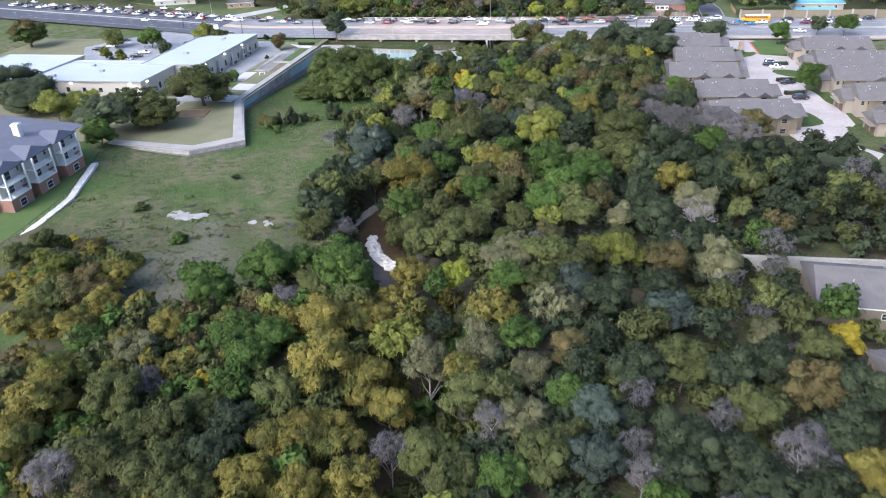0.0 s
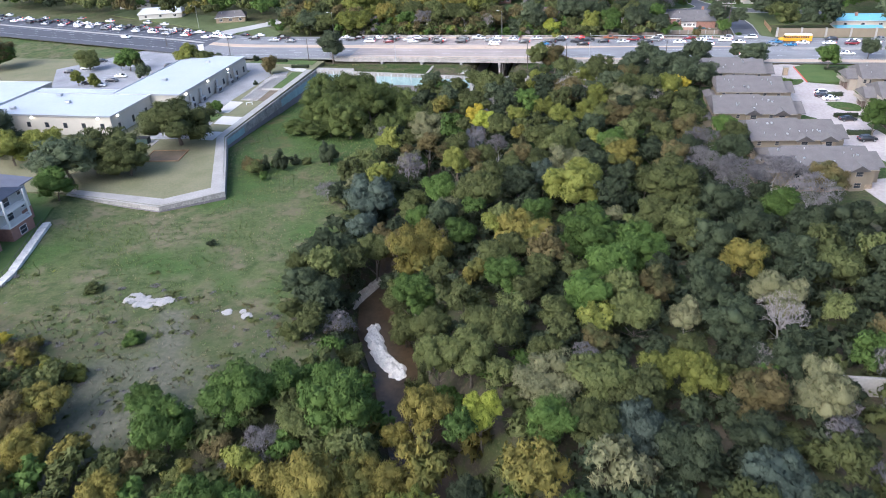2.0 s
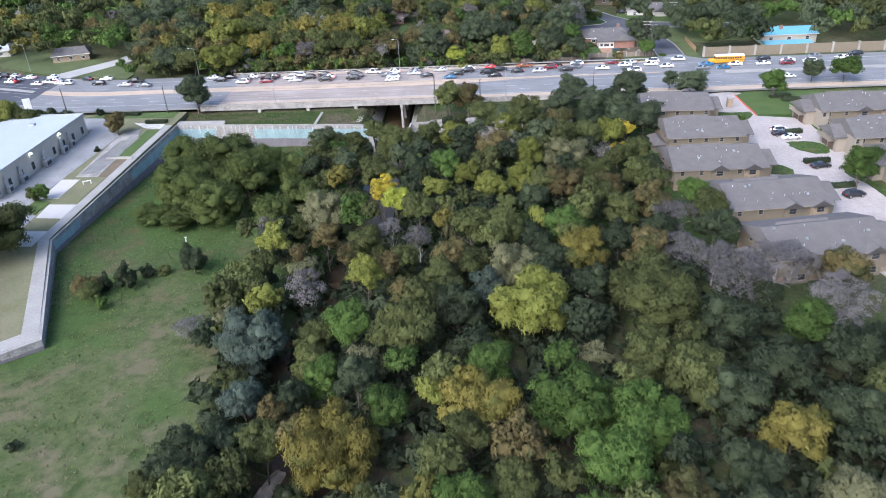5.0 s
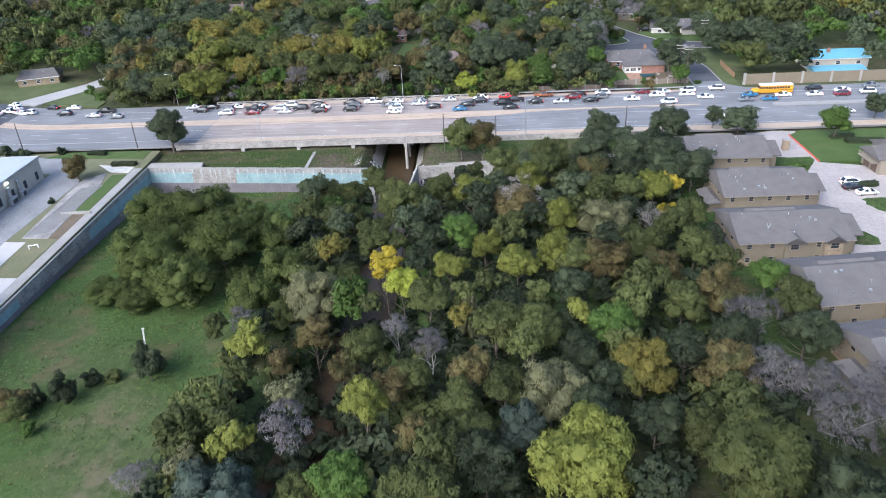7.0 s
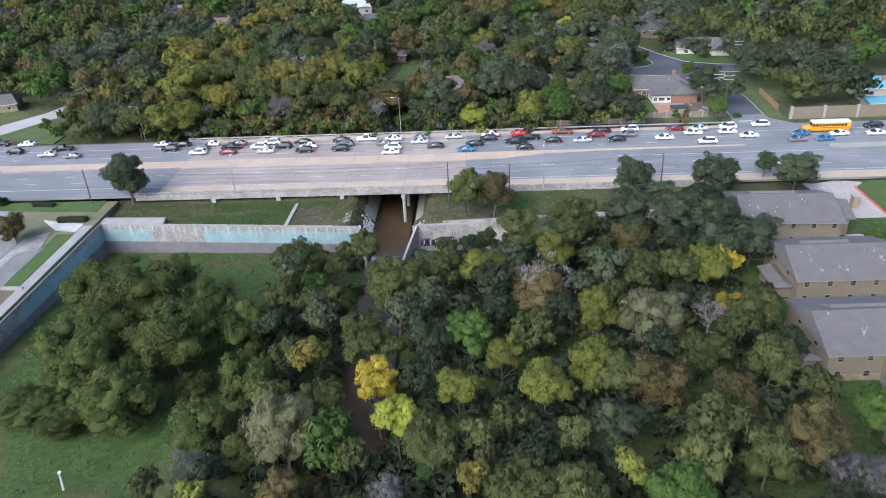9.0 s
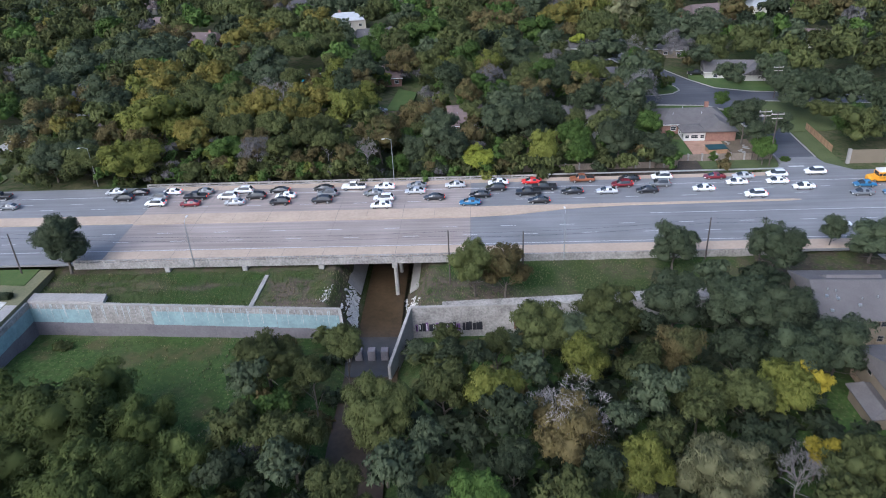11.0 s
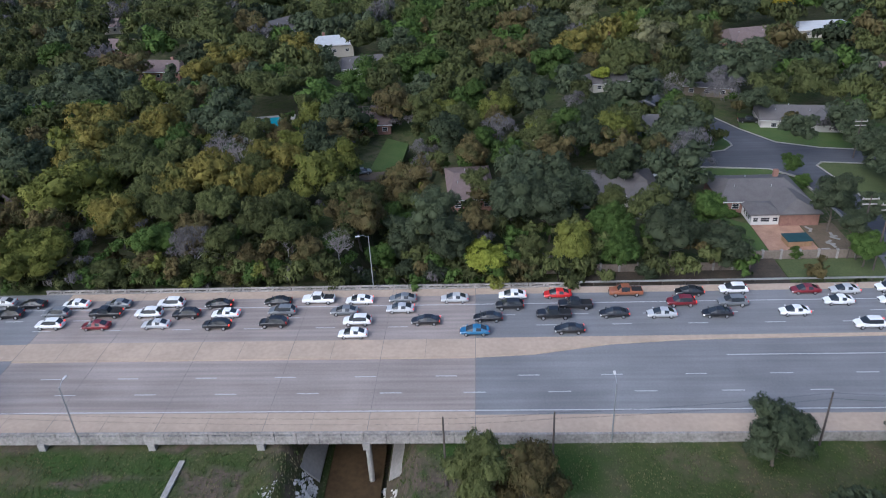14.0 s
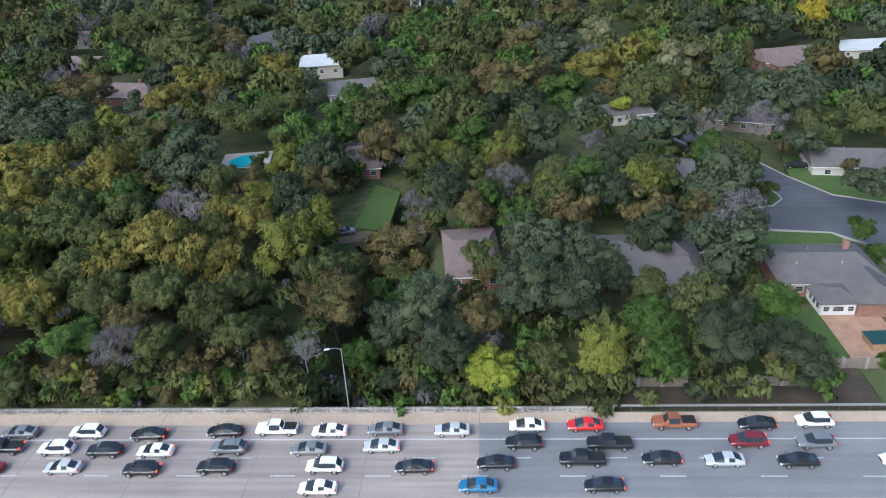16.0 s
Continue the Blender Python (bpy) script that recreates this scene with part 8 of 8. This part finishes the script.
rocky_sheet("gravel_bar", ledge_at, 16, 60, 0.7, gravel_tan, "pale gravel bar along the creek", "gravel", "stuff")
rng = np.random.default_rng(5)


def boulder(x, y, z, r, label="rough white limestone boulder by the weir", mat=None, flat=0.55):
    bm = bmesh.new()
    bmesh.ops.create_icosphere(bm, subdivisions=2, radius=1)
    for v in bm.verts:
        v.co *= 1 + 0.35 * noise.noise(v.co * 1.3 + Vector((x, y, 0)))
        v.co.x *= r
        v.co.y *= r * 0.8
        v.co.z *= r * flat
    ob = part("boulder", bm, mat or rock_white, None, "", at=pose(x, y, z, 0, 0, float(rng.uniform(0, 360))))
    return tagged(ob, label, "boulder", "boulders")


def rock_heap(spots, mat, label):
    """Broken angular stones past counting, in one mesh."""
    v, f = [], []
    base = [(0, 0, 1), (0, 0, -1), (1, 0, 0), (-1, 0, 0), (0, 1, 0), (0, -1, 0), (0.7, 0.7, 0.3), (-0.7, 0.6, 0.4), (0.6, -0.7, 0.4), (-0.6, -0.7, 0.3)]
    tri = [(0, 2, 6), (0, 6, 4), (0, 4, 7), (0, 7, 3), (0, 3, 9), (0, 9, 5), (0, 5, 8), (0, 8, 2), (1, 6, 2), (1, 4, 6), (1, 7, 4), (1, 3, 7), (1, 9, 3), (1, 5, 9), (1, 8, 5), (1, 2, 8)]
    for x, y, z, r in spots:
        a, o = float(rng.uniform(0, math.tau)), len(v)
        ca, sa = math.cos(a), math.sin(a)
        for p in base:
            q = [c * r * float(rng.uniform(0.6, 1.25)) for c in p]
            v.append((x + q[0] * ca - q[1] * sa * 0.75, y + q[0] * sa + q[1] * ca * 0.75, z + q[2] * 0.65))
        f += [tuple(o + i for i in t) for t in tri]
    tagged(new("riprap", mesh_of("riprap", v, f, mat)), label, "rocks", "", "stuff")


heap = []
for k in range(900):
    w, q = k % 2, float(rng.uniform(0, 1))
    y = 293.4 + 9.6 * q
    d = abs(float(rng.normal())) * 0.75 + 0.5
    x = (-50.2 - 0.9 * q - d) if w else (-41.7 - 0.8 * q + d + 1.0 * (1 - q))
    side = abs(x + 50.2) if w else abs(x + 41.6)
    heap.append((x, y, -2.5 - 7.2 * (1 - smooth01(side, 0.0, 5.5)) + 0.12, float(rng.uniform(0.18, 0.6))))
for k in range(160):
    heap.append((-56 + float(rng.normal()) * 0.5, 295.5 + float(rng.uniform(-3.5, 3.5)), -2.4 + float(rng.uniform(-0.2, 0.1)), float(rng.uniform(0.05, 0.2))))
rock_heap(heap, rock_white, "heaps of broken white limestone at the water's edge")
for cx, cy, n in ((-88.0, 131.0, 18), (-85.0, 129.8, 16), (-83.0, 131.3, 14), (-68.8, 128.8, 3), (-66.0, 128.9, 3)):
    for k in range(n):
        x, y = cx + float(rng.normal() * 1.0), cy + float(rng.normal() * 0.6)
        boulder(x, y, land(x, y) + 0.05, float(rng.uniform(0.6, 1.25)), "flat pale limestone slab in the field", concrete, flat=0.18)
post = thing("marker_post", "leaning white marker post in the field", "post", pose(-82.8, 216.3, land(-82.8, 216.3), 4, 8, 0))
bm = bmesh.new()
tube(bm, (0, 0, -0.3), (0, 0, 3.4), 0.16, 0.16, 8)
part("pole", bm, trim_white, post)
part("cap", boxes((-0.2, 0.2, -0.2, 0.2, 3.4, 3.5)), trim_white, post)
# unreadable spray paint on the channel wall, as plain bars
graf = thing("graffiti", "unreadable dark, purple and white spray-paint strokes on the wall", "graffiti", pose(-39.0, 289.31, -7.7, 0, 0, 1.8))
g1, g2, g3, g4 = material("spray_black", (0.02, 0.02, 0.025), 0.7), material("spray_white", (0.7, 0.68, 0.7), 0.7), material("spray_purple", (0.16, 0.08, 0.2), 0.7), material("spray_brown", (0.14, 0.07, 0.05), 0.7)
for k in range(22):
    w, h = 0.45 + 0.3 * ((k * 7) % 5) / 5, 1.5 + 0.5 * ((k * 5) % 4) / 4
    x, back, front = k * 0.62 + (0.5 if k > 12 else 0) + (5.6 if k > 18 else 0), g3 if k % 3 == 0 and k < 13 else g4 if k > 18 else g1, g2 if k < 12 and k % 2 else g1
    part("bar", boxes((x, x + w, -0.035, -0.025, 0.1, 0.1 + h)), back, graf)
    part("bar", boxes((x + 0.12, x + 0.3, -0.048, -0.038, 0.3 + 0.2 * (k % 3), 0.1 + h * 0.86)), front, graf)
# lime streaks down the teal wall
streaks = thing("wall_streaks", "white lime streaks down the teal channel wall", "stain", kind="structure")
lime = material("lime_streak", (0.38, 0.41, 0.42), 0.9, var=0.25, scale=2)
for k in range(70):
    x = -111.3 + k * 0.84 + 0.35 * math.sin(k * 2.1)
    q = (x + 111.8) / 59.3
    y = 292.1 - 2.8 * q - 0.02
    top = -1.6 - 0.9 * q - 0.3
    w = 0.07 + 0.07 * (k % 3) + (0.16 if k % 7 == 0 else 0)
    ln = 1.2 + 2.6 * ((k * 11) % 9) / 9
    bm = poly_mesh("streak", [(x, y - 0.03, top), (x + w, y - 0.03, top), (x + w * 0.8, y - 0.03, top - ln), (x + w * 0.35, y - 0.03, top - ln), (x, y, top), (x + w, y, top), (x + w * 0.8, y, top - ln), (x + w * 0.35, y, top - ln)], [(0, 3, 2, 1), (4, 5, 6, 7), (0, 4, 7, 3), (1, 2, 6, 5), (0, 1, 5, 4), (3, 7, 6, 2)], None)
    part("streak", bm, lime, streaks)

# ---- rough growth: grass tufts and weeds ----


def tufts(name, spots, mat, label, blades=5):
    v, f = [], []
    rg = np.random.default_rng(len(spots))
    for x, y, z, s in spots:
        for k in range(blades):
            a, t = rg.uniform(0, math.tau), rg.uniform(0.2, 0.9)
            dx, dy = math.cos(a), math.sin(a)
            o = len(v)
            w = s * 0.22
            v += [(x - dy * w, y + dx * w, z - 0.1), (x + dy * w, y - dx * w, z - 0.1), (x + dx * s * t, y + dy * s * t, z + s * (1.1 - 0.5 * t))]
            f.append((o, o + 1, o + 2))
    me = mesh_of(name, v, f, mat, smooth=True)
    me.normals_split_custom_set_from_vertices([(0, 0, 1)] * len(v))
    tagged(new(name, me), label, "grass", "", "stuff")


weed_green = leaf_material("weed_green", (0.1, 0.138, 0.042), (0.155, 0.195, 0.062))
weed_straw = leaf_material("weed_straw", (0.15, 0.135, 0.068), (0.26, 0.23, 0.125))
weed_brown = leaf_material("weed_brown", (0.13, 0.12, 0.078), (0.22, 0.195, 0.135))
rg = np.random.default_rng(11)
green, straw, brown = [], [], []
for k in range(17000):
    x, y = rg.uniform(-126, -40), rg.uniform(92, 290)
    c = creek_at(y)
    if x > c - 5 or (y > 176 and x < -110) or (y < 176 and x < -131 + (y - 170) * 0.3) or (y < 160 and x < -118 - (y - 130) * 0.33) or (168 < y < 182 and x < -94):
        continue
    v = noise.noise(Vector((x * 0.05, y * 0.05, 9))) + 0.35 * rg.normal()
    near_south = smooth01(150 - y, 0, 40)
    s = rg.uniform(0.15, 0.45)
    if v + 0.5 * near_south > 0.55:
        brown.append((x, y, land(x, y), s * 1.2))
    elif v > 0.18:
        straw.append((x, y, land(x, y), s * 0.9))
    else:
        green.append((x, y, land(x, y), s))
tufts("grass", green, weed_green, "green weeds and tufts in the rough field")
tufts("grass", straw, weed_straw, "dry straw tufts in the rough field")
tufts("grass", brown, weed_brown, "brown dead weeds in the rough field")
green, straw, brown = [], [], []
for k in range(9000):
    x, y = rg.uniform(-112, 24), rg.uniform(291, 302.6)
    if -52 < x < -39 or y < wall_y(x) + (2.6 if x > -34 else 1.0):
        continue
    z = interp(y, (wall_y(x), wall_y(x) + 9, 303.3), (-2.7, -2.1 if x < -30 else -1.95, -1.9 if x < -30 else -1.25))
    v = noise.noise(Vector((x * 0.12, y * 0.2, 15))) + 0.3 * rg.normal()
    (green if v < 0.3 else straw).append((x, y, z, rg.uniform(0.1, 0.28)))
tufts("grass", green, weed_green, "green weeds on the bank below the road")
tufts("grass", straw, weed_straw, "dry straw tufts on the bank below the road")
# ---- woods past counting ----


def clear_of(x, y, r):
    return all((x - a) ** 2 + (y - b) ** 2 > (0.72 * (r + c)) ** 2 for a, b, c in PLANTED if abs(x - a) < 14 and abs(y - b) < 14)


def choose(x, y, rng, mixes):
    v = noise.noise(Vector((x * 0.021, y * 0.021, 3.0))) + 0.55 * rng.normal()
    names = list(mixes)
    w = np.array([mixes[k] for k in names], float)
    c = np.cumsum(w) / w.sum()
    u = 0.5 * (1 + math.erf(v * 1.1))
    return names[int(np.searchsorted(c, min(u, 0.9999)))]


def in_wood(px, py):
    """Where the creek woods stand."""
    c = creek_at(py)
    if py < 106 and -100 < px < 95 and px > -100 + 0.6 * (100 - py) and not (-84 < px < -62 and py > 84 + 0.5 * (px + 84)) and not (px > 38 and 76 < py):
        return abs(px - c) > 2.5 or py < 100
    east = px > c + (-6.0 if 160 < py < 223 else 8.0 if py > 268 else 5.0)
    bankw = c - 14 < px < c - 5.0 and py < 200
    sw = py < 97 + 6 * math.sin(px * 0.1) and px < c - 4 and px > -100 + 0.6 * (100 - py)
    sw = sw and not (-84 < px < -62 and py > 84 + 0.5 * (px + 84))
    mid = c - 20 < px < c - 5 and 205 < py < 274
    if not (east or bankw or sw or mid):
        return False
    if px > 20 and 186 < py < 300 or px > 27 and 172 < py < 300 or (px > 34 and 101 < py < 124) or (px > 38 and 76 < py < 99):
        return False
    if px > 95 or py > 287 or (px > 62 and 150 < py < 200):
        return False
    return True


def near_wall(px, py, r):
    """Low growth only in front of the channel walls."""
    return py > 266 + 0.55 * max(0.0, px + 18) and px < 2


OPEN_WATER = ((-50, 143, -6.5), (-47, 137, -6.5), (-44.5, 132, -6.5), (-42, 128, -6.5), (-38, 124, -6.5), (-49, 150, -6.2), (-51.5, 141, -6.0), (-46, 145, -6.8))
SOUTH_SKY = ((0, 0, 66.8), (-9, 24, 67.5), (-11, 41, 68), (-14, 57, 68.2))


def over_water(x, y, r, h):
    """Crowns that would hang over the open bend of the creek."""
    if not (60 < y < 165 and -60 < x < -10):
        return False
    c = Vector((x, y, land(x, y) + h - 0.85 * min(r, h / 1.75)))
    for p in OPEN_WATER:
        for q in SOUTH_SKY:
            a, d = Vector(p), (Vector(q) - Vector(p)).normalized()
            s = (c - a).dot(d)
            if s > 0 and (a + d * s - c).length < r * 0.95:
                return True
    return False


def woods_south():
    rng = np.random.default_rng(21)
    spots = []
    for y in np.arange(8, 287, 4.6):
        for x in np.arange(-125, 110, 4.6):
            px, py = x + rng.uniform(-2, 2), y + rng.uniform(-2, 2)
            r = rng.uniform(2.2, 4.0)
            c = creek_at(py)
            if not in_wood(px, py):
                continue
            if not clear_of(px, py, 1.25 * r):
                continue
            k = choose(px, py, rng, {"gold": 4.5, "olive": 3, "green": 2, "rust": 1.4, "lime": 1.6, "yellow": 0.4, "moss": 1.0} if px < -12 and py < 120 else {"dark": 2.4, "green": 1.6, "moss": 3.4, "olive": 2.6, "rust": 1.4, "lime": 0.5, "gold": 0.9, "pale": 1.0, "mauve": 0.7} if py < 236 and px < 0 else {"dark": 5, "moss": 3, "olive": 1.2, "rust": 1.2, "mauve": 1.2, "green": 1.2} if py < 236 else {"dark": 5, "oak": 4, "moss": 3, "green": 1.0, "rust": 0.5})
            g = land(px, py)
            if over_water(px, py, r, max(3.0, 6.0 - g + 0.5 * r)):
                continue
            if near_wall(px, py, r):
                r = min(r, 2.6)
                spots.append((k, px, py, g, r, rng.uniform(2.2, 3.4)))
                PLANTED.append((px, py, r))
                continue
            spots.append((k, px, py, g, r, max(3.0, rng.uniform(3.4, 6.4) - (2 if px < c else 0)  - g + 0.5 * r)))
            PLANTED.append((px, py, r))
    far_woods("creek_woods", spots, "close autumn woods of green, olive and brown trees along the creek", 520)
    low = []
    for y in np.arange(12, 289, 4.9):
        for x in np.arange(-125, 95, 4.9):
            px, py = x + rng.uniform(-1.6, 1.6), y + rng.uniform(-1.6, 1.6)
            low_field = py > 262 and px < creek_at(py) - 5 and px > -109 and noise.noise(Vector((px * 0.09, py * 0.09, 4))) > (0.32 if px < -64 else 0.05)
            if not in_wood(px, py) and not low_field:
                continue
            r = rng.uniform(2.0, 3.1)
            if over_water(px, py, r, 5.5):
                continue
            if near_wall(px, py, 2) or low_field:
                low.append((("moss", "dark", "olive", "moss", "rust")[int(rng.integers(5))], px, py, land(px, py) - 0.7, r * 0.9, rng.uniform(1.9, 3.0)))
                continue
            k = choose(px, py, rng, {"olive": 3, "green": 2, "gold": 1.5, "moss": 3} if px < -12 and py < 120 else {"dark": 8, "oak": 2, "moss": 2, "mauve": 0.4})
            low.append((k, px, py, land(px, py) - 1.0, r, rng.uniform(2.6, 4.8)))
    far_woods("undergrowth", [q for q in low if q[2] < 130], "tangled green undergrowth between the creek trees", 110)
    far_woods("undergrowth", [q for q in low if q[2] >= 130], "dark tangled undergrowth between the creek trees", 44)
    return len(spots)


def woods_north():
    rng = np.random.default_rng(22)
    near, far, brush = list(FAR), [], []
    # weighted to lighter leaf kinds, which puts distance haze into the canopy colour
    mix = {"oak": 3, "dark": 1.0, "green": 2.2, "moss": 4.4, "olive": 3.2, "rust": 1.5, "lime": 0.12, "mauve": 0.5, "gold": 0.35}
    west = {"moss": 3.4, "dark": 0.7, "olive": 4, "green": 1.4, "rust": 2, "gold": 1.4, "lime": 0.3, "mauve": 0.4}
    for y in list(np.arange(346, 480, 6.6)) + list(np.arange(481, 800, 8.4)):
        step = 6.6 if y < 480 else 8.4
        lo, hi = (-345, 250) if y < 420 else (min(-50 - 0.72 * (y - 240), -360 if y < 570 else 0), -5 + 0.72 * (y - 240))
        for x in np.arange(lo, hi, step):
            px, py = x + rng.uniform(-2.6, 2.6), y + rng.uniform(-2.6, 2.6)
            if not open_sky(px, py):
                continue
            r = rng.uniform(3.5, 6.5) * (1.0 if y < 480 else 1.3)
            k = choose(px, py, rng, west if px < -45 and py < 425 else mix)
            if py < 344.5 + 0.8 * r:
                continue
            if any((px - a) ** 2 + (py - b) ** 2 < (rad + 0.5 * r) ** 2 or (b > 455 and abs(px - a) < rad and b - 20 < py < b) for a, b, rad in HOUSES_AT) or not clear_of(px, py, r) or blocks(px, py, r, r * 0.9 + 6.0):
                continue
            (near if py < 440 and -130 < px < 70 else far).append((k, px, py, land(px, py), r, r * 0.9 + 6.0))
            PLANTED.append((px, py, r))
    for y in np.arange(343.5, 440, 4.4):
        for x in np.arange(-150, 62, 4.4):
            px, py = x + rng.uniform(-1.8, 1.8), y + rng.uniform(-1.8, 1.8)
            if not open_sky(px, py) or any((px - a) ** 2 + (py - b) ** 2 < (rad + 1) ** 2 for a, b, rad in HOUSES_AT):
                continue
            if py > 356 and noise.noise(Vector((px * 0.06, py * 0.06, 8))) > 0.1 and px > -40:
                continue
            brush.append((choose(px, py, rng, {"moss": 4, "green": 2.6, "olive": 3, "rust": 1.6, "mauve": 0.8, "lime": 0.6}), px, py, land(px, py) - 0.8, rng.uniform(1.6, 2.6), rng.uniform(4.4, 8.0)))
    for x in np.arange(-117, -8, 2.3):
        for y in (343.6, 345.6, 347.8):
            px, py = x + rng.uniform(-0.9, 0.9), y + rng.uniform(-0.5, 0.7)
            brush.append((choose(px, py, rng, {"dark": 1.2, "moss": 3, "green": 2.4, "olive": 2.0, "rust": 1.4, "mauve": 1.0, "lime": 0.6}), px, py, land(px, py) - 0.8, rng.uniform(1.2, 2.2), rng.uniform(2.6, 6.0)))
    far_woods("neighbourhood_woods", near, "dense oak and autumn trees beyond the road", 1500)
    far_woods("distant_woods", far, "dark oak and autumn trees over a wide suburb", 230)
    far_woods("roadside_brush", brush, "green and brown brush with saplings behind the road parapet", 90)
    return len(near) + len(far)


def open_sky(px, py):
    if px < -150 and py < 352 + (-150 - px) * 0.28 + 5:
        return False
    if any(a < px < b and c < py < d for a, b, c, d in OPEN_LAND):
        return False
    return not any(seg_dist(px, py, s) < w for s, w in OPEN_WAYS)


def seg_dist(x, y, s):
    (ax, ay), (bx, by) = s
    t = max(0, min(1, ((x - ax) * (bx - ax) + (y - ay) * (by - ay)) / ((bx - ax) ** 2 + (by - ay) ** 2)))
    return math.hypot(x - ax - t * (bx - ax), y - ay - t * (by - ay))


OPEN_LAND = [(-98, -85, 424, 450), (-58, -46, 390, 428), (-190, -150, 340, 380), (20, 44, 343, 396), (44, 62, 343, 412), (62, 90, 385, 412), (28, 60, 392, 402), (62, 130, 341, 352), (-58, -46, 400, 425)]
OPEN_WAYS = [(((51, 340), (51, 372)), 8), (((51, 372), (48, 405)), 9), (((47, 405), (34, 432)), 9), (((50, 403), (90, 396)), 8), (((34, 432), (14, 470)), 6), (((22, 520), (27, 545)), 6), (((27, 545), (40, 575)), 6), (((-200, 540), (-165, 410)), 6), (((-60, 395), (-40, 402)), 4), (((22, 400), (30, 402)), 5)]
for kind, x, y, r, h in (("green", 43.6, 351.0, 3.9, 6.6), ("dark", 44.6, 362.0, 4.8, 7.6), ("oak", 48.0, 359.5, 3.8, 8.0), ("oak", 15.2, 354.0, 5.8, 8.4), ("oak", 7.6, 352.4, 5.4, 8.2), ("lime", 21.2, 358.5, 2.6, 6.2), ("green", 43.7, 392.2, 1.5, 4.6), ("oak", 61.5, 388, 5.2, 9.5), ("dark", 67, 381, 6.0, 10.5), ("oak", 76, 384, 6.2, 11), ("moss", 65.5, 372.5, 4.2, 7), ("mauve", 70, 371, 3.6, 7), ("oak", 64, 402, 4.4, 9), ("dark", 73, 396.5, 4.2, 8.5), ("oak", 52.5, 424, 4.0, 8), ("green", 68, 362, 4.5, 7.5), ("oak", 76, 360, 4.6, 8), ("green", 84, 362, 4.2, 7), ("oak", 66, 414, 5.0, 9.0), ("oak", 60.5, 378.5, 3.6, 7.5), ("dark", 64.5, 364.5, 3.4, 6.5), ("oak", 72, 389.5, 5.0, 9.5), ("dark", 81, 374, 5.5, 9.5), ("oak", 88, 380, 5.5, 10)):
    if clear_of(x, y, 0.7 * r):
        far_tree(kind, x, y, r, h)
for x, y, r, h in ((44.6, 384.6, 2.2, 2.6), (41.8, 381.5, 1.8, 2.2), (24.5, 369.5, 1.4, 1.8), (30.8, 352.0, 1.5, 2.0), (47.3, 349.5, 1.2, 1.4)):
    shrub("green", x, y, r, h, "green garden shrub beside the house")
NORTH_LIME = [("lime", -118.3, 373.4, 5.6, 11.5), ("lime", -112.5, 378.0, 4.8, 11.5), ("green", -116.0, 360.0, 5.4, 11), ("lime", -107.5, 351.5, 4.4, 9.5), ("green", -106.5, 362.5, 4.6, 10.5), ("olive", -110.5, 368.5, 4.6, 11)]
for kind, x, y, r, h in NORTH_LIME:
    if clear_of(x, y, 0.8 * r):
        tree(kind, x, y, r, h)
rng_t = np.random.default_rng(17)
for k in range(44):
    # golden brush at the dry corner of the field
    x, y = float(rng_t.uniform(-104, -80)), float(rng_t.uniform(92, 114))
    if abs(x - interp(y, (80, 95, 110), (-72, -74, -70))) < 4 or x > -79 - 0.3 * (y - 98):
        continue
    shrub(("gold", "lime", "gold", "yellow", "rust", "olive")[k % 6], x, y, float(rng_t.uniform(1.1, 2.3)), float(rng_t.uniform(1.6, 3.2)), "golden autumn brush at the field's edge")
for k in range(34):
    # the close middle of the thicket in the field
    a, q = k * 2.4, math.sqrt((k + 0.5) / 34)
    x, y = -84 + 16 * q * math.cos(a), 243 + 18 * q * math.sin(a)
    if x > -108 and clear_of(x, y, 2.0):
        tree("mesq", x, y, float(rng_t.uniform(3.2, 4.6)), 8.5 - 4.2 * q)
for kind, x, y, r, h in (("olive", -45.5, 160, 3.2, 9.5), ("green", -43.5, 166, 3.4, 10), ("olive", -46.5, 171, 3.4, 9.5), ("moss", -47.5, 178, 3.2, 9), ("green", -41.5, 153, 3.0, 10), ("olive", -37.0, 146, 3.2, 10.5), ("moss", -33.5, 132, 3.0, 10)):
    if clear_of(x, y, r) and not over_water(x, y, r, h):
        tree(kind, x, y, r, h)
n_south, n_north = woods_south(), woods_north()


def weeds():
    """Low clumps of weed all over the rough field, past counting."""
    rng = np.random.default_rng(33)
    spots = []
    for k in range(900):
        x, y = rng.uniform(-126, -44), rng.uniform(92, 290) if k % 2 else rng.uniform(92, 150)
        if x > creek_at(y) - 4.5 or (y > 176 and x < -110.5) or (y < 176 and x < -131 + (y - 170) * 0.3) or (y < 160 and x < -117 - (y - 130) * 0.33) or (168 < y < 182 and x < -93):
            continue
        v = noise.noise(Vector((x * 0.06, y * 0.06, 21))) + 0.25 * rng.normal()
        if y > 142 and k % 8:
            continue
        if v < (-0.12 if y > 140 else -0.3):
            continue
        mixes = {"pale": 2, "olive": 2.5, "mauve": 3, "rust": 2} if y < 138 else {"green": 4, "olive": 3, "pale": 2.0, "lime": 1.0}
        r = rng.uniform(0.35, 1.1) * (1 + 0.6 * max(0.0, v))
        spots.append((choose(x, y, rng, mixes), x, y, land(x, y) - 0.3 * r, r, r * 0.5))
    far_woods("field_weeds", spots, "low clumps of weeds and dead stalks in the rough field", 34, True)


weeds()
